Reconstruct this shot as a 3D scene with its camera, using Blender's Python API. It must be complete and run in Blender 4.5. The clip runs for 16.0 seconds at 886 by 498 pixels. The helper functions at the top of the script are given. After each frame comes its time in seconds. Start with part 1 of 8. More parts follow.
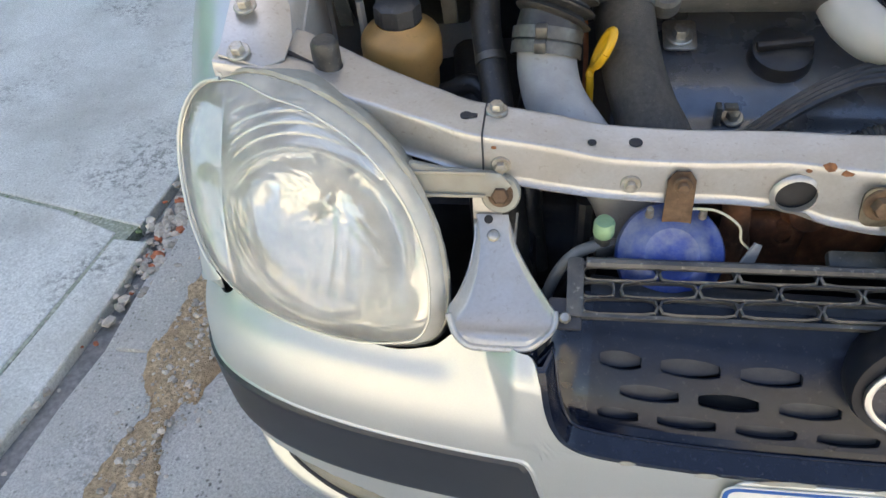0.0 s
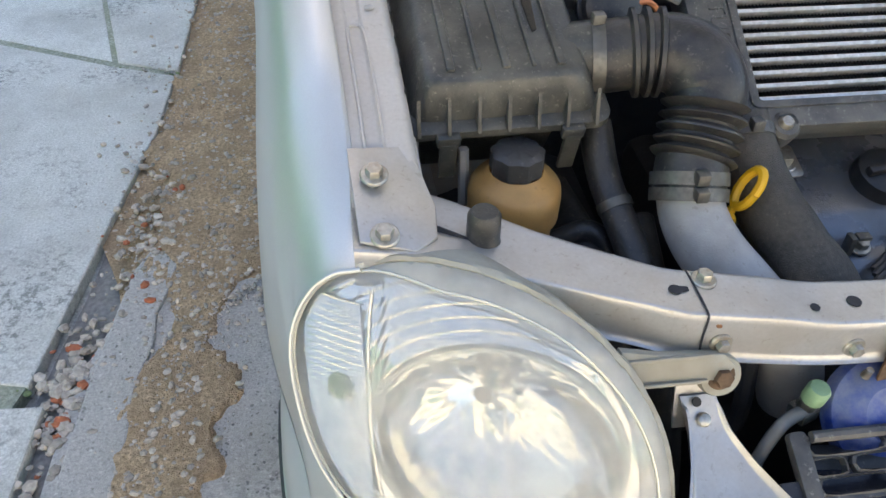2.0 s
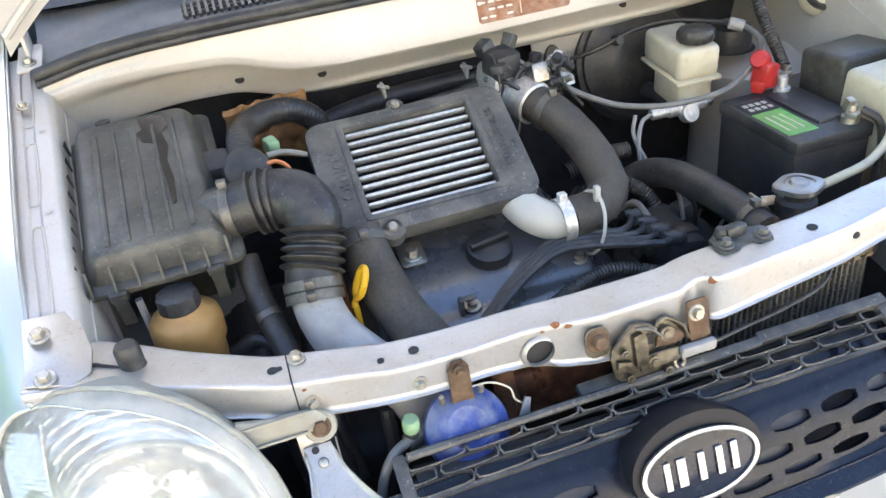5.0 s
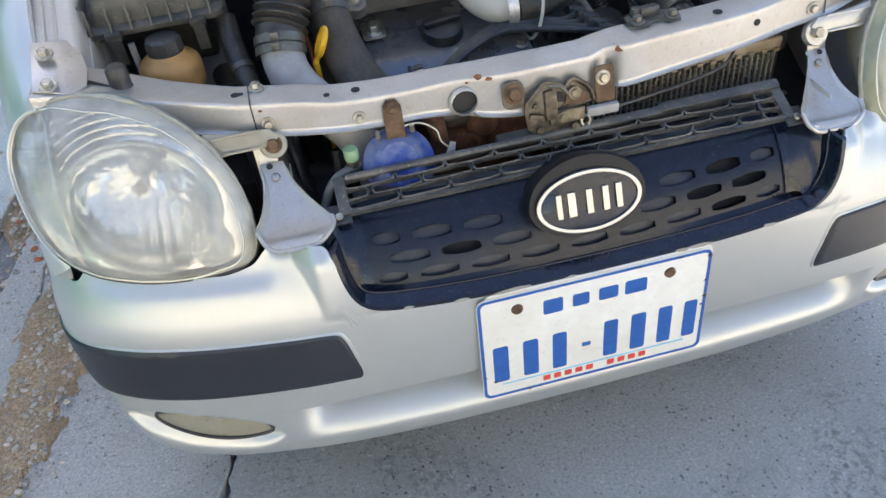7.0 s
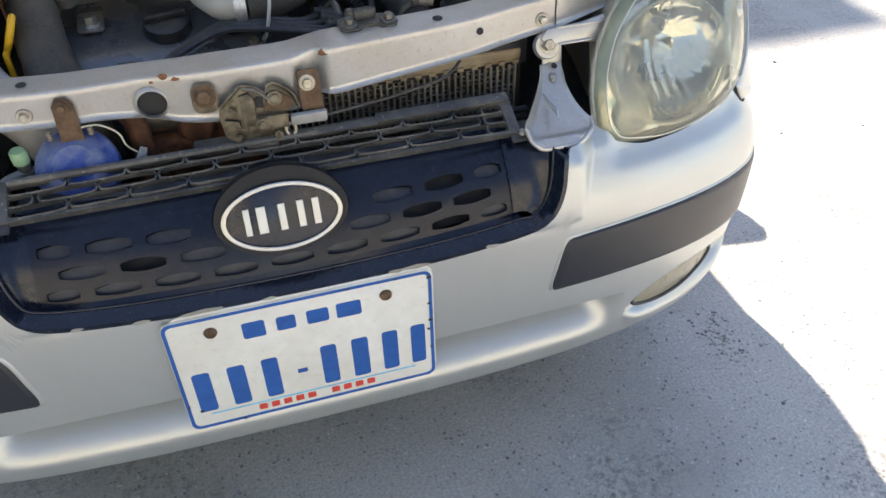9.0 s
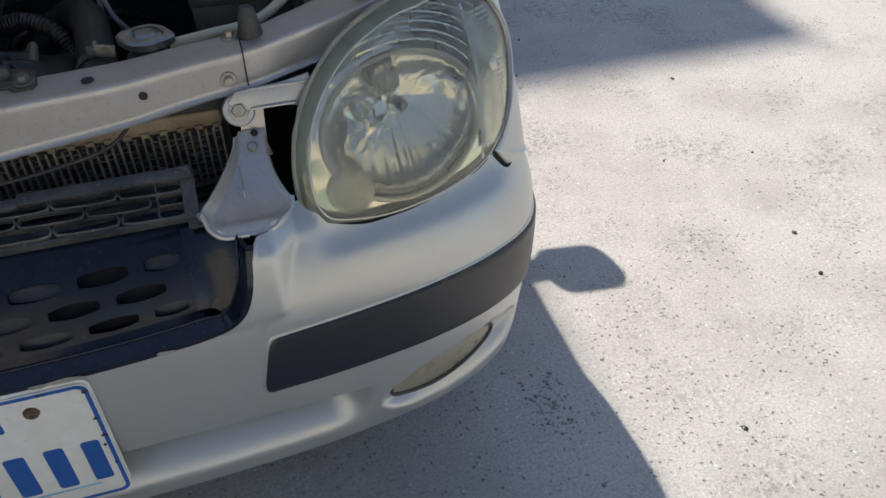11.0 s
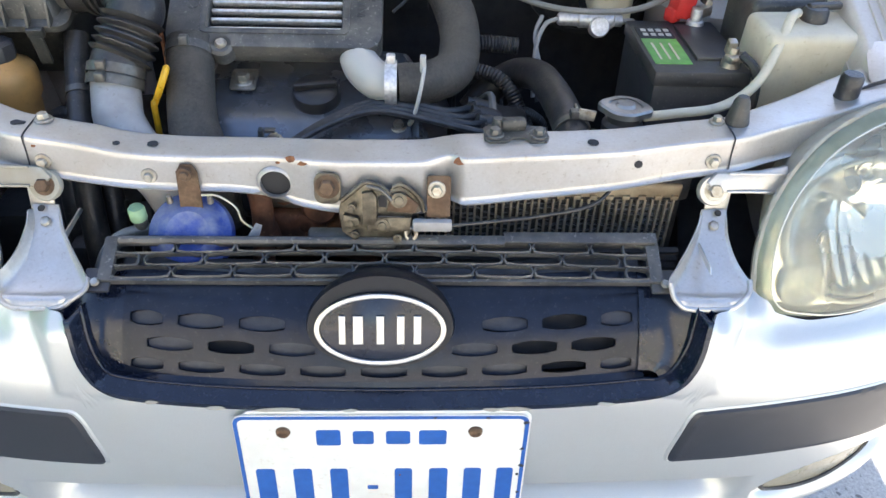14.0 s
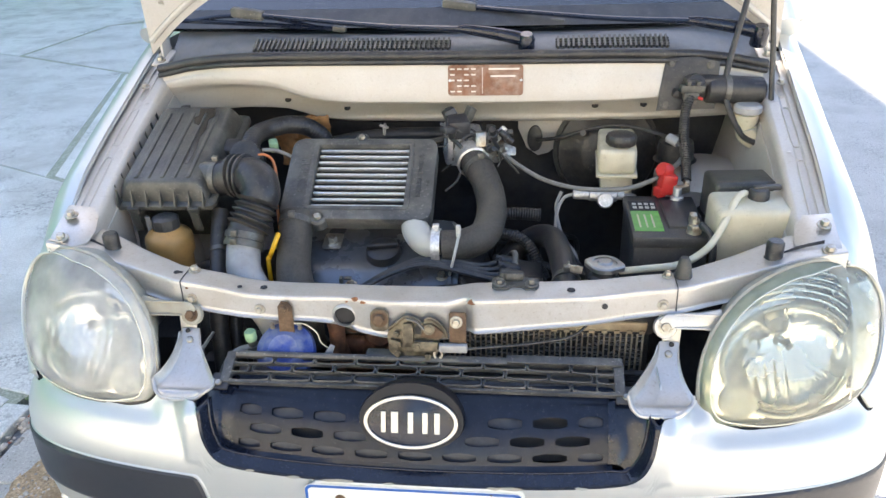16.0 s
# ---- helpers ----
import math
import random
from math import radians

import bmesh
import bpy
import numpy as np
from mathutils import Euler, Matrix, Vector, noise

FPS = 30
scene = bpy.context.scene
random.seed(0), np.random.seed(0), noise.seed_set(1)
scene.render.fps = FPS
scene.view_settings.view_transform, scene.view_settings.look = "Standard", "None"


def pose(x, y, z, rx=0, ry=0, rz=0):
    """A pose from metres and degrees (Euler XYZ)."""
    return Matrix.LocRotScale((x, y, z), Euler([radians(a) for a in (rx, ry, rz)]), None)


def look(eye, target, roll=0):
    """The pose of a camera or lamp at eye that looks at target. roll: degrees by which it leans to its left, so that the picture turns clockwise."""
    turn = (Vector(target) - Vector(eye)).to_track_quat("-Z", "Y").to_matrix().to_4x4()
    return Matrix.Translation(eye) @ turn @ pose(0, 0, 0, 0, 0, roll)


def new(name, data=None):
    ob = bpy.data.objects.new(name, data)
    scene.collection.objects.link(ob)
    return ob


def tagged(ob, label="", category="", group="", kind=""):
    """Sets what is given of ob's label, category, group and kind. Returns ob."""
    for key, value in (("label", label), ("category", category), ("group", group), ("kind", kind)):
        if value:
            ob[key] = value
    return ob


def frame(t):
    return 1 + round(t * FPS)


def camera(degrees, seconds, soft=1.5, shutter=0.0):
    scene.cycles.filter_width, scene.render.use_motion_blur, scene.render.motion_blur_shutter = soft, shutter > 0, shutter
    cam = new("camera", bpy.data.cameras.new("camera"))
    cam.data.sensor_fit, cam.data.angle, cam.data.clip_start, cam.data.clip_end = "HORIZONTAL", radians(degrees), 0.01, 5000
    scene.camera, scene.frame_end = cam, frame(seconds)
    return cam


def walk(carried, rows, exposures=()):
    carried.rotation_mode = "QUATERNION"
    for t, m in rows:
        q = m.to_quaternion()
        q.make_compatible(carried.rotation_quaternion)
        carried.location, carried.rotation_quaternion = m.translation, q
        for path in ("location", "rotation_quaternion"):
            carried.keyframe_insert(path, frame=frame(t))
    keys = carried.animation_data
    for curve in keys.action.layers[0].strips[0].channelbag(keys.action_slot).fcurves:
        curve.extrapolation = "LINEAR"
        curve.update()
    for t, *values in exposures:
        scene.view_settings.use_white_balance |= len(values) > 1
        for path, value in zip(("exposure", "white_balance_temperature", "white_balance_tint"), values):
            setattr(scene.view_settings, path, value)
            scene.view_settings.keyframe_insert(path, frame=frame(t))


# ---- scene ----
cam = camera(58.9, 16.0)
PATH = [
    (0, (-0.325, -0.368, 1.196), (-0.618, 1.028, -0.206), -6.3),
    (0.5, (-0.42, -0.303, 1.181), (-0.69, 1.071, -0.247), -5.2),
    (1, (-0.469, -0.273, 1.162), (-0.65, 1.11, -0.271), -0.0),
    (1.5, (-0.522, -0.25, 1.165), (-0.583, 1.197, -0.214), 1.0),
    (2, (-0.654, -0.198, 1.204), (-0.432, 1.295, -0.107), 1.3),
    (2.5, (-0.681, -0.15, 1.281), (-0.256, 1.467, 0.183), -4.0),
    (3, (-0.613, -0.159, 1.315), (-0.033, 1.475, 0.318), -3.3),
    (3.5, (-0.485, -0.228, 1.338), (0.006, 1.43, 0.333), -4.7),
    (4, (-0.329, -0.272, 1.355), (0.143, 1.398, 0.36), -7.1),
    (4.5, (-0.279, -0.312, 1.354), (0.219, 1.346, 0.352), -8.8),
    (5, (-0.369, -0.462, 1.31), (0.02, 1.186, 0.246), -8.3),
    (7.5, (-0.281, -0.727, 1.235), (-0.04, 0.78, -0.057), -6.6),
    (8, (-0.179, -0.741, 1.215), (0.08, 0.768, -0.072), -5.4),
    (8.5, (-0.095, -0.753, 1.21), (0.205, 0.758, -0.066), -4.4),
    (9, (-0.026, -0.724, 1.188), (0.398, 0.757, -0.087), -1.4),
    (9.5, (0.069, -0.653, 1.182), (0.571, 0.765, -0.136), 0.9),
    (12, (0.458, -0.605, 1.171), (0.842, 0.898, -0.092), -0.3),
    (12.5, (0.404, -0.592, 1.167), (0.741, 0.947, -0.065), 0.9),
    (13, (0.271, -0.593, 1.178), (0.483, 0.97, -0.053), 2.5),
    (13.5, (0.132, -0.59, 1.188), (0.277, 0.984, -0.037), 3.2),
    (14, (0.029, -0.588, 1.214), (0.112, 1.008, 0.011), 2.1),
    (14.5, (-0.043, -0.622, 1.261), (-0.078, 1.034, 0.139), 0.2),
    (15, (-0.077, -0.659, 1.288), (-0.171, 1.04, 0.238), 1.8),
    (15.5, (-0.01, -0.742, 1.332), (-0.193, 0.992, 0.352), -0.3),
    (16, (0.169, -0.883, 1.39), (-0.049, 0.892, 0.493), -2.2),
]
EXPOSURES = [(0.0, 2.13, 7050, 14), (1.5, 2.08, 7100, 14), (3.0, 2.7, 7250, 14), (4.0, 2.97, 6750, 14), (5.0, 2.86, 6750, 14), (7.5, 2.0, 6650, 14), (8.5, 1.97, 6650, 14), (9.5, 1.2, 6900, 14), (12.0, 0.48, 6000, 13), (12.7, 0.64, 5900, 12), (13.4, 1.5, 6250, 13), (14.0, 2.46, 6400, 14), (16.0, 2.52, 6800, 14)]
walk(cam, [(t, look(eye, target, roll)) for t, eye, target, roll in PATH], EXPOSURES)

# world and sun: afternoon sun behind the car, a little to its right-hand (driver) side
SUN_DX, SUN_DY = 0.20, -0.92            # shadow drift per metre of height
world = bpy.data.worlds.new("sky")
scene.world = world
world.use_nodes = True
wn = world.node_tree.nodes
sky = wn.new("ShaderNodeTexSky")
sky.sky_type = "NISHITA"
sky.sun_disc = False
sky.sun_elevation = math.atan2(1.0, math.hypot(SUN_DX, SUN_DY))
sky.sun_rotation = math.atan2(-SUN_DX, -SUN_DY)
sky.air_density, sky.dust_density, sky.ozone_density = 1.0, 0.7, 1.0
world.node_tree.links.new(sky.outputs[0], wn["Background"].inputs[0])
wn["Background"].inputs[1].default_value = 0.10
sun = new("sun", bpy.data.lights.new("sun", "SUN"))
sun.data.energy, sun.data.angle, sun.data.color = 4.5, radians(0.53), (1.0, 0.91, 0.78)
sun.matrix_world = look((-SUN_DX * 10, -SUN_DY * 10, 10), (0, 0, 0))


# ---- materials ----
def mat(name, color, rough=0.5, metal=0.0, var=0.15, scale=40.0, bump=0.0, bscale=200.0, dirt=None, dirt_amt=0.0, dirt_scale=8.0,
        coat=0.0, spec=0.5, rvar=0.15, obj_random=0.0, island=False, trans=0.0, coat_rough=0.2, speck=None):
    """A node material: base colour with fine grain and broad stains, roughness variation and relief."""
    m = bpy.data.materials.new(name)
    m.use_nodes = True
    nt = m.node_tree
    N, L = nt.nodes, nt.links
    b = N["Principled BSDF"]
    tc = N.new("ShaderNodeTexCoord")
    n1 = N.new("ShaderNodeTexNoise")
    n1.inputs["Scale"].default_value, n1.inputs["Detail"].default_value = scale, 6.0
    L.new(tc.outputs["Object"], n1.inputs["Vector"])
    n2 = N.new("ShaderNodeTexNoise")
    n2.inputs["Scale"].default_value, n2.inputs["Detail"].default_value = dirt_scale, 8.0
    n2.inputs["Roughness"].default_value = 0.65
    L.new(tc.outputs["Object"], n2.inputs["Vector"])
    r1 = N.new("ShaderNodeMapRange")
    r1.inputs[1].default_value, r1.inputs[2].default_value = 0.3, 0.7
    r1.inputs[3].default_value, r1.inputs[4].default_value = 1 - var, 1 + var
    L.new(n1.outputs[0], r1.inputs[0])
    mul = N.new("ShaderNodeMix")
    mul.data_type, mul.blend_type = "RGBA", "MULTIPLY"
    mul.inputs[0].default_value = 1.0
    mul.inputs[6].default_value = (*color, 1)
    L.new(r1.outputs[0], mul.inputs[7])
    out = mul.outputs[2]
    if obj_random or island:
        src = N.new("ShaderNodeNewGeometry").outputs["Random Per Island"] if island else N.new("ShaderNodeObjectInfo").outputs["Random"]
        r3 = N.new("ShaderNodeMapRange")
        r3.inputs[3].default_value, r3.inputs[4].default_value = 1 - (obj_random or 0.3), 1 + (obj_random or 0.3)
        L.new(src, r3.inputs[0])
        m3 = N.new("ShaderNodeMix")
        m3.data_type, m3.blend_type = "RGBA", "MULTIPLY"
        m3.inputs[0].default_value = 1.0
        L.new(out, m3.inputs[6]), L.new(r3.outputs[0], m3.inputs[7])
        out = m3.outputs[2]
    if dirt:
        ramp = N.new("ShaderNodeMapRange")
        ramp.inputs[1].default_value, ramp.inputs[2].default_value = 0.42, 0.64
        ramp.inputs[4].default_value = dirt_amt
        L.new(n2.outputs[0], ramp.inputs[0])
        md = N.new("ShaderNodeMix")
        md.data_type = "RGBA"
        md.inputs[7].default_value = (*dirt, 1)
        L.new(ramp.outputs[0], md.inputs[0]), L.new(out, md.inputs[6])
        out = md.outputs[2]
    if speck:
        # small pale or dark flecks of dust and chipping: colour, share, scale
        n4 = N.new("ShaderNodeTexNoise")
        n4.inputs["Scale"].default_value, n4.inputs["Detail"].default_value, n4.inputs["Roughness"].default_value = speck[2], 3.0, 0.7
        L.new(tc.outputs["Object"], n4.inputs["Vector"])
        r4 = N.new("ShaderNodeMapRange")
        r4.inputs[1].default_value, r4.inputs[2].default_value, r4.inputs[4].default_value = 0.60, 0.70, speck[1]
        L.new(n4.outputs[0], r4.inputs[0])
        m4 = N.new("ShaderNodeMix")
        m4.data_type = "RGBA"
        m4.inputs[7].default_value = (*speck[0], 1)
        L.new(r4.outputs[0], m4.inputs[0]), L.new(out, m4.inputs[6])
        out = m4.outputs[2]
    L.new(out, b.inputs["Base Color"])
    rr = N.new("ShaderNodeMapRange")
    rr.inputs[3].default_value, rr.inputs[4].default_value = max(0.02, rough - rvar), min(1.0, rough + rvar)
    L.new(n2.outputs[0], rr.inputs[0])
    L.new(rr.outputs[0], b.inputs["Roughness"])
    b.inputs["Metallic"].default_value = metal
    b.inputs["Specular IOR Level"].default_value = spec
    b.inputs["Coat Weight"].default_value = coat
    b.inputs["Coat Roughness"].default_value = coat_rough
    if trans:
        b.inputs["Subsurface Weight"].default_value = trans
        b.inputs["Subsurface Radius"].default_value = (0.02, 0.02, 0.015)
    if bump:
        n3 = N.new("ShaderNodeTexNoise")
        n3.inputs["Scale"].default_value, n3.inputs["Detail"].default_value = bscale, 4.0
        L.new(tc.outputs["Object"], n3.inputs["Vector"])
        bp = N.new("ShaderNodeBump")
        bp.inputs["Strength"].default_value, bp.inputs["Distance"].default_value = 1.0, bump
        L.new(n3.outputs[0], bp.inputs["Height"])
        L.new(bp.outputs[0], b.inputs["Normal"])
    return m


def clear(name, tint, haze, haze_amt, rough, seen):
    """Hazed clear plastic or glass: lets light straight through, with gloss on top and a share of haze."""
    m = bpy.data.materials.new(name)
    m.use_nodes = True
    N, L = m.node_tree.nodes, m.node_tree.links
    out = N["Material Output"]
    N.remove(N["Principled BSDF"])
    tr = N.new("ShaderNodeBsdfTransparent")
    tr.inputs[0].default_value = (*tint, 1)
    df = N.new("ShaderNodeBsdfDiffuse")
    df.inputs[0].default_value = (*haze, 1)
    tl = N.new("ShaderNodeBsdfTranslucent")
    tl.inputs[0].default_value = (*haze, 1)
    add = N.new("ShaderNodeMixShader")
    L.new(df.outputs[0], add.inputs[1]), L.new(tl.outputs[0], add.inputs[2])
    mx = N.new("ShaderNodeMixShader")
    tc = N.new("ShaderNodeTexCoord")
    nz = N.new("ShaderNodeTexNoise")
    nz.inputs["Scale"].default_value, nz.inputs["Detail"].default_value = 14.0, 6.0
    L.new(tc.outputs["Object"], nz.inputs["Vector"])
    mr = N.new("ShaderNodeMapRange")
    mr.inputs[1].default_value, mr.inputs[2].default_value = 0.3, 0.7
    mr.inputs[3].default_value, mr.inputs[4].default_value = haze_amt * 0.6, haze_amt * 1.4
    L.new(nz.outputs[0], mr.inputs[0]), L.new(mr.outputs[0], mx.inputs[0])
    L.new(tr.outputs[0], mx.inputs[1]), L.new(add.outputs[0], mx.inputs[2])
    gl = N.new("ShaderNodeBsdfGlossy")
    gl.inputs["Roughness"].default_value = rough
    fr = N.new("ShaderNodeFresnel")
    fr.inputs[0].default_value = seen
    m2 = N.new("ShaderNodeMixShader")
    L.new(fr.outputs[0], m2.inputs[0]), L.new(mx.outputs[0], m2.inputs[1]), L.new(gl.outputs[0], m2.inputs[2])
    L.new(m2.outputs[0], out.inputs["Surface"])
    return m


M_silver = mat("silver_paint", (0.565, 0.575, 0.55), 0.41, 0.66, 0.04, 900, 0.0, dirt=(0.46, 0.45, 0.41), dirt_amt=0.22, dirt_scale=5, coat=0.36, rvar=0.05, coat_rough=0.11)
M_bay = mat("dull_silver_inner_paint", (0.52, 0.495, 0.455), 0.45, 0.2, 0.05, 300, 0.0002, 60, dirt=(0.46, 0.41, 0.34), dirt_amt=0.45, dirt_scale=9, speck=((0.36, 0.32, 0.26), 0.35, 120))
M_cross = mat("worn_silver_paint", (0.52, 0.51, 0.485), 0.36, 0.6, 0.05, 300, 0.0003, 50, dirt=(0.4, 0.35, 0.28), dirt_amt=0.4, dirt_scale=14, coat=0.2, speck=((0.30, 0.25, 0.19), 0.4, 140))
M_black = mat("black_plastic", (0.030, 0.031, 0.035), 0.42, 0, 0.2, 60, 0.0002, 900, dirt=(0.12, 0.115, 0.1), dirt_amt=0.35, dirt_scale=10, speck=((0.16, 0.155, 0.14), 0.35, 200))
# bluish base and dirt tint put reflected sky into the black
M_gloss = mat("glossy_black_plastic", (0.006, 0.009, 0.020), 0.15, 0, 0.2, 60, 0.0001, 300, dirt=(0.022, 0.028, 0.042), dirt_amt=0.4, dirt_scale=14, coat=0.0, spec=0.5, rvar=0.06, speck=((0.07, 0.07, 0.07), 0.35, 220))
M_pan = mat("dull_grille_pan", (0.018, 0.024, 0.040), 0.42, 0, 0.3, 60, 0.0002, 300, dirt=(0.05, 0.05, 0.048), dirt_amt=0.5, dirt_scale=30)
# navy tint here likewise carries the sky mirrored in the panel
M_panel = mat("satin_black_plastic", (0.008, 0.011, 0.021), 0.22, 0, 0.2, 60, 0.0002, 300, dirt=(0.014, 0.018, 0.028), dirt_amt=0.5, dirt_scale=12, spec=0.36, rvar=0.08, speck=((0.07, 0.07, 0.07), 0.3, 180))
M_badge = mat("matt_black_housing", (0.008, 0.009, 0.013), 0.38, 0, 0.2, 60, 0.0002, 600, dirt=(0.02, 0.021, 0.026), dirt_amt=0.4, dirt_scale=16, spec=0.3)
M_satin = mat("satin_chrome", (0.50, 0.49, 0.47), 0.3, 1.0, 0.05, 60, 0, rvar=0.06)
M_strip = mat("black_textured_strip", (0.010, 0.012, 0.018), 0.42, 0, 0.15, 80, 0.0002, 1400, dirt=(0.030, 0.031, 0.034), dirt_amt=0.5, dirt_scale=4, spec=0.7)
M_dusty = mat("dusty_black_plastic", (0.045, 0.046, 0.042), 0.36, 0, 0.3, 50, 0.0004, 400, dirt=(0.14, 0.132, 0.108), dirt_amt=0.6, dirt_scale=18, rvar=0.2, speck=((0.24, 0.23, 0.19), 0.5, 210))
M_lat = mat("dusty_grille_plastic", (0.046, 0.047, 0.049), 0.46, 0, 0.25, 50, 0.0003, 500, dirt=(0.18, 0.17, 0.148), dirt_amt=0.55, dirt_scale=14, speck=((0.34, 0.32, 0.28), 0.5, 160))
M_rubber = mat("black_rubber", (0.023, 0.023, 0.026), 0.38, 0, 0.3, 60, 0.0005, 300, dirt=(0.085, 0.078, 0.062), dirt_amt=0.55, dirt_scale=24, rvar=0.25, speck=((0.16, 0.15, 0.12), 0.45, 170))
M_braid = mat("braided_rubber", (0.048, 0.045, 0.040), 0.55, 0, 0.35, 220, 0.0012, 700, dirt=(0.115, 0.10, 0.078), dirt_amt=0.55, dirt_scale=18, speck=((0.17, 0.15, 0.12), 0.5, 330))
M_grey = mat("grey_plastic", (0.36, 0.36, 0.355), 0.45, 0, 0.1, 60, 0.0002, 500, dirt=(0.2, 0.18, 0.15), dirt_amt=0.35, dirt_scale=12, speck=((0.16, 0.15, 0.12), 0.35, 120))
M_cover = mat("dark_grey_cast_cover", (0.15, 0.165, 0.19), 0.27, 0.55, 0.12, 60, 0.0003, 500, dirt=(0.14, 0.13, 0.11), dirt_amt=0.4, dirt_scale=10, speck=((0.22, 0.22, 0.21), 0.3, 150))
M_shroud = mat("charcoal_plastic", (0.055, 0.057, 0.058), 0.36, 0, 0.2, 60, 0.0005, 500, dirt=(0.18, 0.172, 0.15), dirt_amt=0.6, dirt_scale=18, rvar=0.2, speck=((0.30, 0.29, 0.26), 0.6, 190))
M_alu = mat("dull_aluminium", (0.70, 0.70, 0.70), 0.45, 0.75, 0.2, 200, 0.0003, 700, dirt=(0.4, 0.38, 0.33), dirt_amt=0.4, dirt_scale=20)
M_fin = mat("dark_core_metal", (0.05, 0.05, 0.052), 0.55, 0.5, 0.6, 500, 0.0005, 900)
M_clamp = mat("dull_steel_clamp", (0.16, 0.155, 0.14), 0.45, 0.6, 0.25, 200, 0.0002, 600, dirt=(0.09, 0.08, 0.06), dirt_amt=0.5, dirt_scale=50)
M_zinc = mat("zinc_bolt", (0.48, 0.46, 0.40), 0.4, 0.85, 0.2, 200, 0.0002, 600, dirt=(0.25, 0.16, 0.08), dirt_amt=0.5, dirt_scale=60)
M_rusty = mat("rusty_steel", (0.15, 0.095, 0.055), 0.75, 0.3, 0.4, 90, 0.0006, 300, dirt=(0.09, 0.05, 0.03), dirt_amt=0.7, dirt_scale=30)
M_rust = mat("rust_spot", (0.22, 0.09, 0.035), 0.9, 0, 0.4, 200, 0.0005, 500)
M_latch = mat("greasy_latch_steel", (0.155, 0.135, 0.098), 0.36, 0.6, 0.4, 80, 0.0006, 200, dirt=(0.035, 0.028, 0.02), dirt_amt=0.8, dirt_scale=35)
M_mani = mat("rusty_heat_shield", (0.24, 0.105, 0.055), 0.7, 0.2, 0.4, 60, 0.0008, 150, dirt=(0.06, 0.035, 0.025), dirt_amt=0.7, dirt_scale=20, speck=((0.42, 0.24, 0.12), 0.4, 120))
# oily metal; also carries the shade put on the lower firewall
M_dark = mat("oily_metal_and_shade", (0.034, 0.036, 0.044), 0.5, 0.2, 0.3, 40, 0.0008, 120, dirt=(0.055, 0.050, 0.042), dirt_amt=0.5, dirt_scale=20, speck=((0.07, 0.065, 0.055), 0.5, 140))
M_blue = mat("chalky_blue_paint", (0.012, 0.045, 0.25), 0.5, 0, 0.2, 60, 0.0003, 200, dirt=(0.22, 0.25, 0.31), dirt_amt=0.75, dirt_scale=22)
M_amber = mat("amber_plastic", (0.46, 0.26, 0.085), 0.45, 0, 0.12, 40, 0.0002, 300, dirt=(0.3, 0.18, 0.07), dirt_amt=0.4, dirt_scale=14, trans=0.2, speck=((0.25, 0.14, 0.05), 0.4, 120))
M_tank = mat("yellowed_plastic", (0.60, 0.56, 0.43), 0.45, 0, 0.08, 40, 0.0002, 300, dirt=(0.42, 0.36, 0.24), dirt_amt=0.4, dirt_scale=12, trans=0.25, speck=((0.34, 0.29, 0.18), 0.4, 120))
M_white = mat("white_silicone", (0.46, 0.46, 0.43), 0.4, 0, 0.05, 40, 0.0001, 300, dirt=(0.5, 0.48, 0.42), dirt_amt=0.3, dirt_scale=20, trans=0.2)
M_yellow = mat("yellow_plastic", (0.75, 0.42, 0.02), 0.4, 0, 0.1, 60)
M_red = mat("red_plastic", (0.50, 0.03, 0.025), 0.4, 0, 0.15, 60)
M_green = mat("green_label", (0.14, 0.42, 0.09), 0.4, 0, 0.2, 80, dirt=(0.2, 0.3, 0.15), dirt_amt=0.5, dirt_scale=30)
M_gcap = mat("pale_green_plastic", (0.24, 0.38, 0.22), 0.5, 0, 0.15, 80)
M_orange = mat("orange_wire", (0.55, 0.2, 0.08), 0.5)
M_cable = mat("grey_cable_sleeve", (0.20, 0.20, 0.19), 0.5, 0, 0.15, 80, dirt=(0.12, 0.11, 0.09), dirt_amt=0.4, dirt_scale=25)
M_lead = mat("dusty_lead_rubber", (0.030, 0.032, 0.036), 0.4, 0, 0.25, 80, 0.0003, 300, dirt=(0.10, 0.10, 0.095), dirt_amt=0.5, dirt_scale=20)
M_copper = mat("orange_insulation", (0.48, 0.25, 0.10), 0.8, 0, 0.3, 60, 0.002, 60, dirt=(0.22, 0.13, 0.07), dirt_amt=0.6, dirt_scale=25)
M_plate = mat("white_plate_enamel", (0.74, 0.74, 0.69), 0.35, 0, 0.04, 60, 0, dirt=(0.6, 0.57, 0.48), dirt_amt=0.35, dirt_scale=9, speck=((0.50, 0.42, 0.30), 0.3, 130))
M_pblue = mat("blue_plate_ink", (0.02, 0.10, 0.36), 0.4, 0, 0.12, 80)
M_pred = mat("red_plate_ink", (0.62, 0.06, 0.04), 0.4, 0, 0.1, 80)
M_pcyan = mat("cyan_plate_ink", (0.15, 0.5, 0.7), 0.4)
M_sticker = mat("brown_aluminium_tag", (0.17, 0.07, 0.035), 0.4, 0.3, 0.25, 60, 0, dirt=(0.4, 0.33, 0.28), dirt_amt=0.5, dirt_scale=40)
M_tagink = mat("pale_print", (0.62, 0.56, 0.5), 0.5)
M_pcap = mat("dull_pressed_steel", (0.36, 0.355, 0.34), 0.36, 0.85, 0.15, 120, 0.0002, 400, dirt=(0.22, 0.20, 0.17), dirt_amt=0.4, dirt_scale=30)
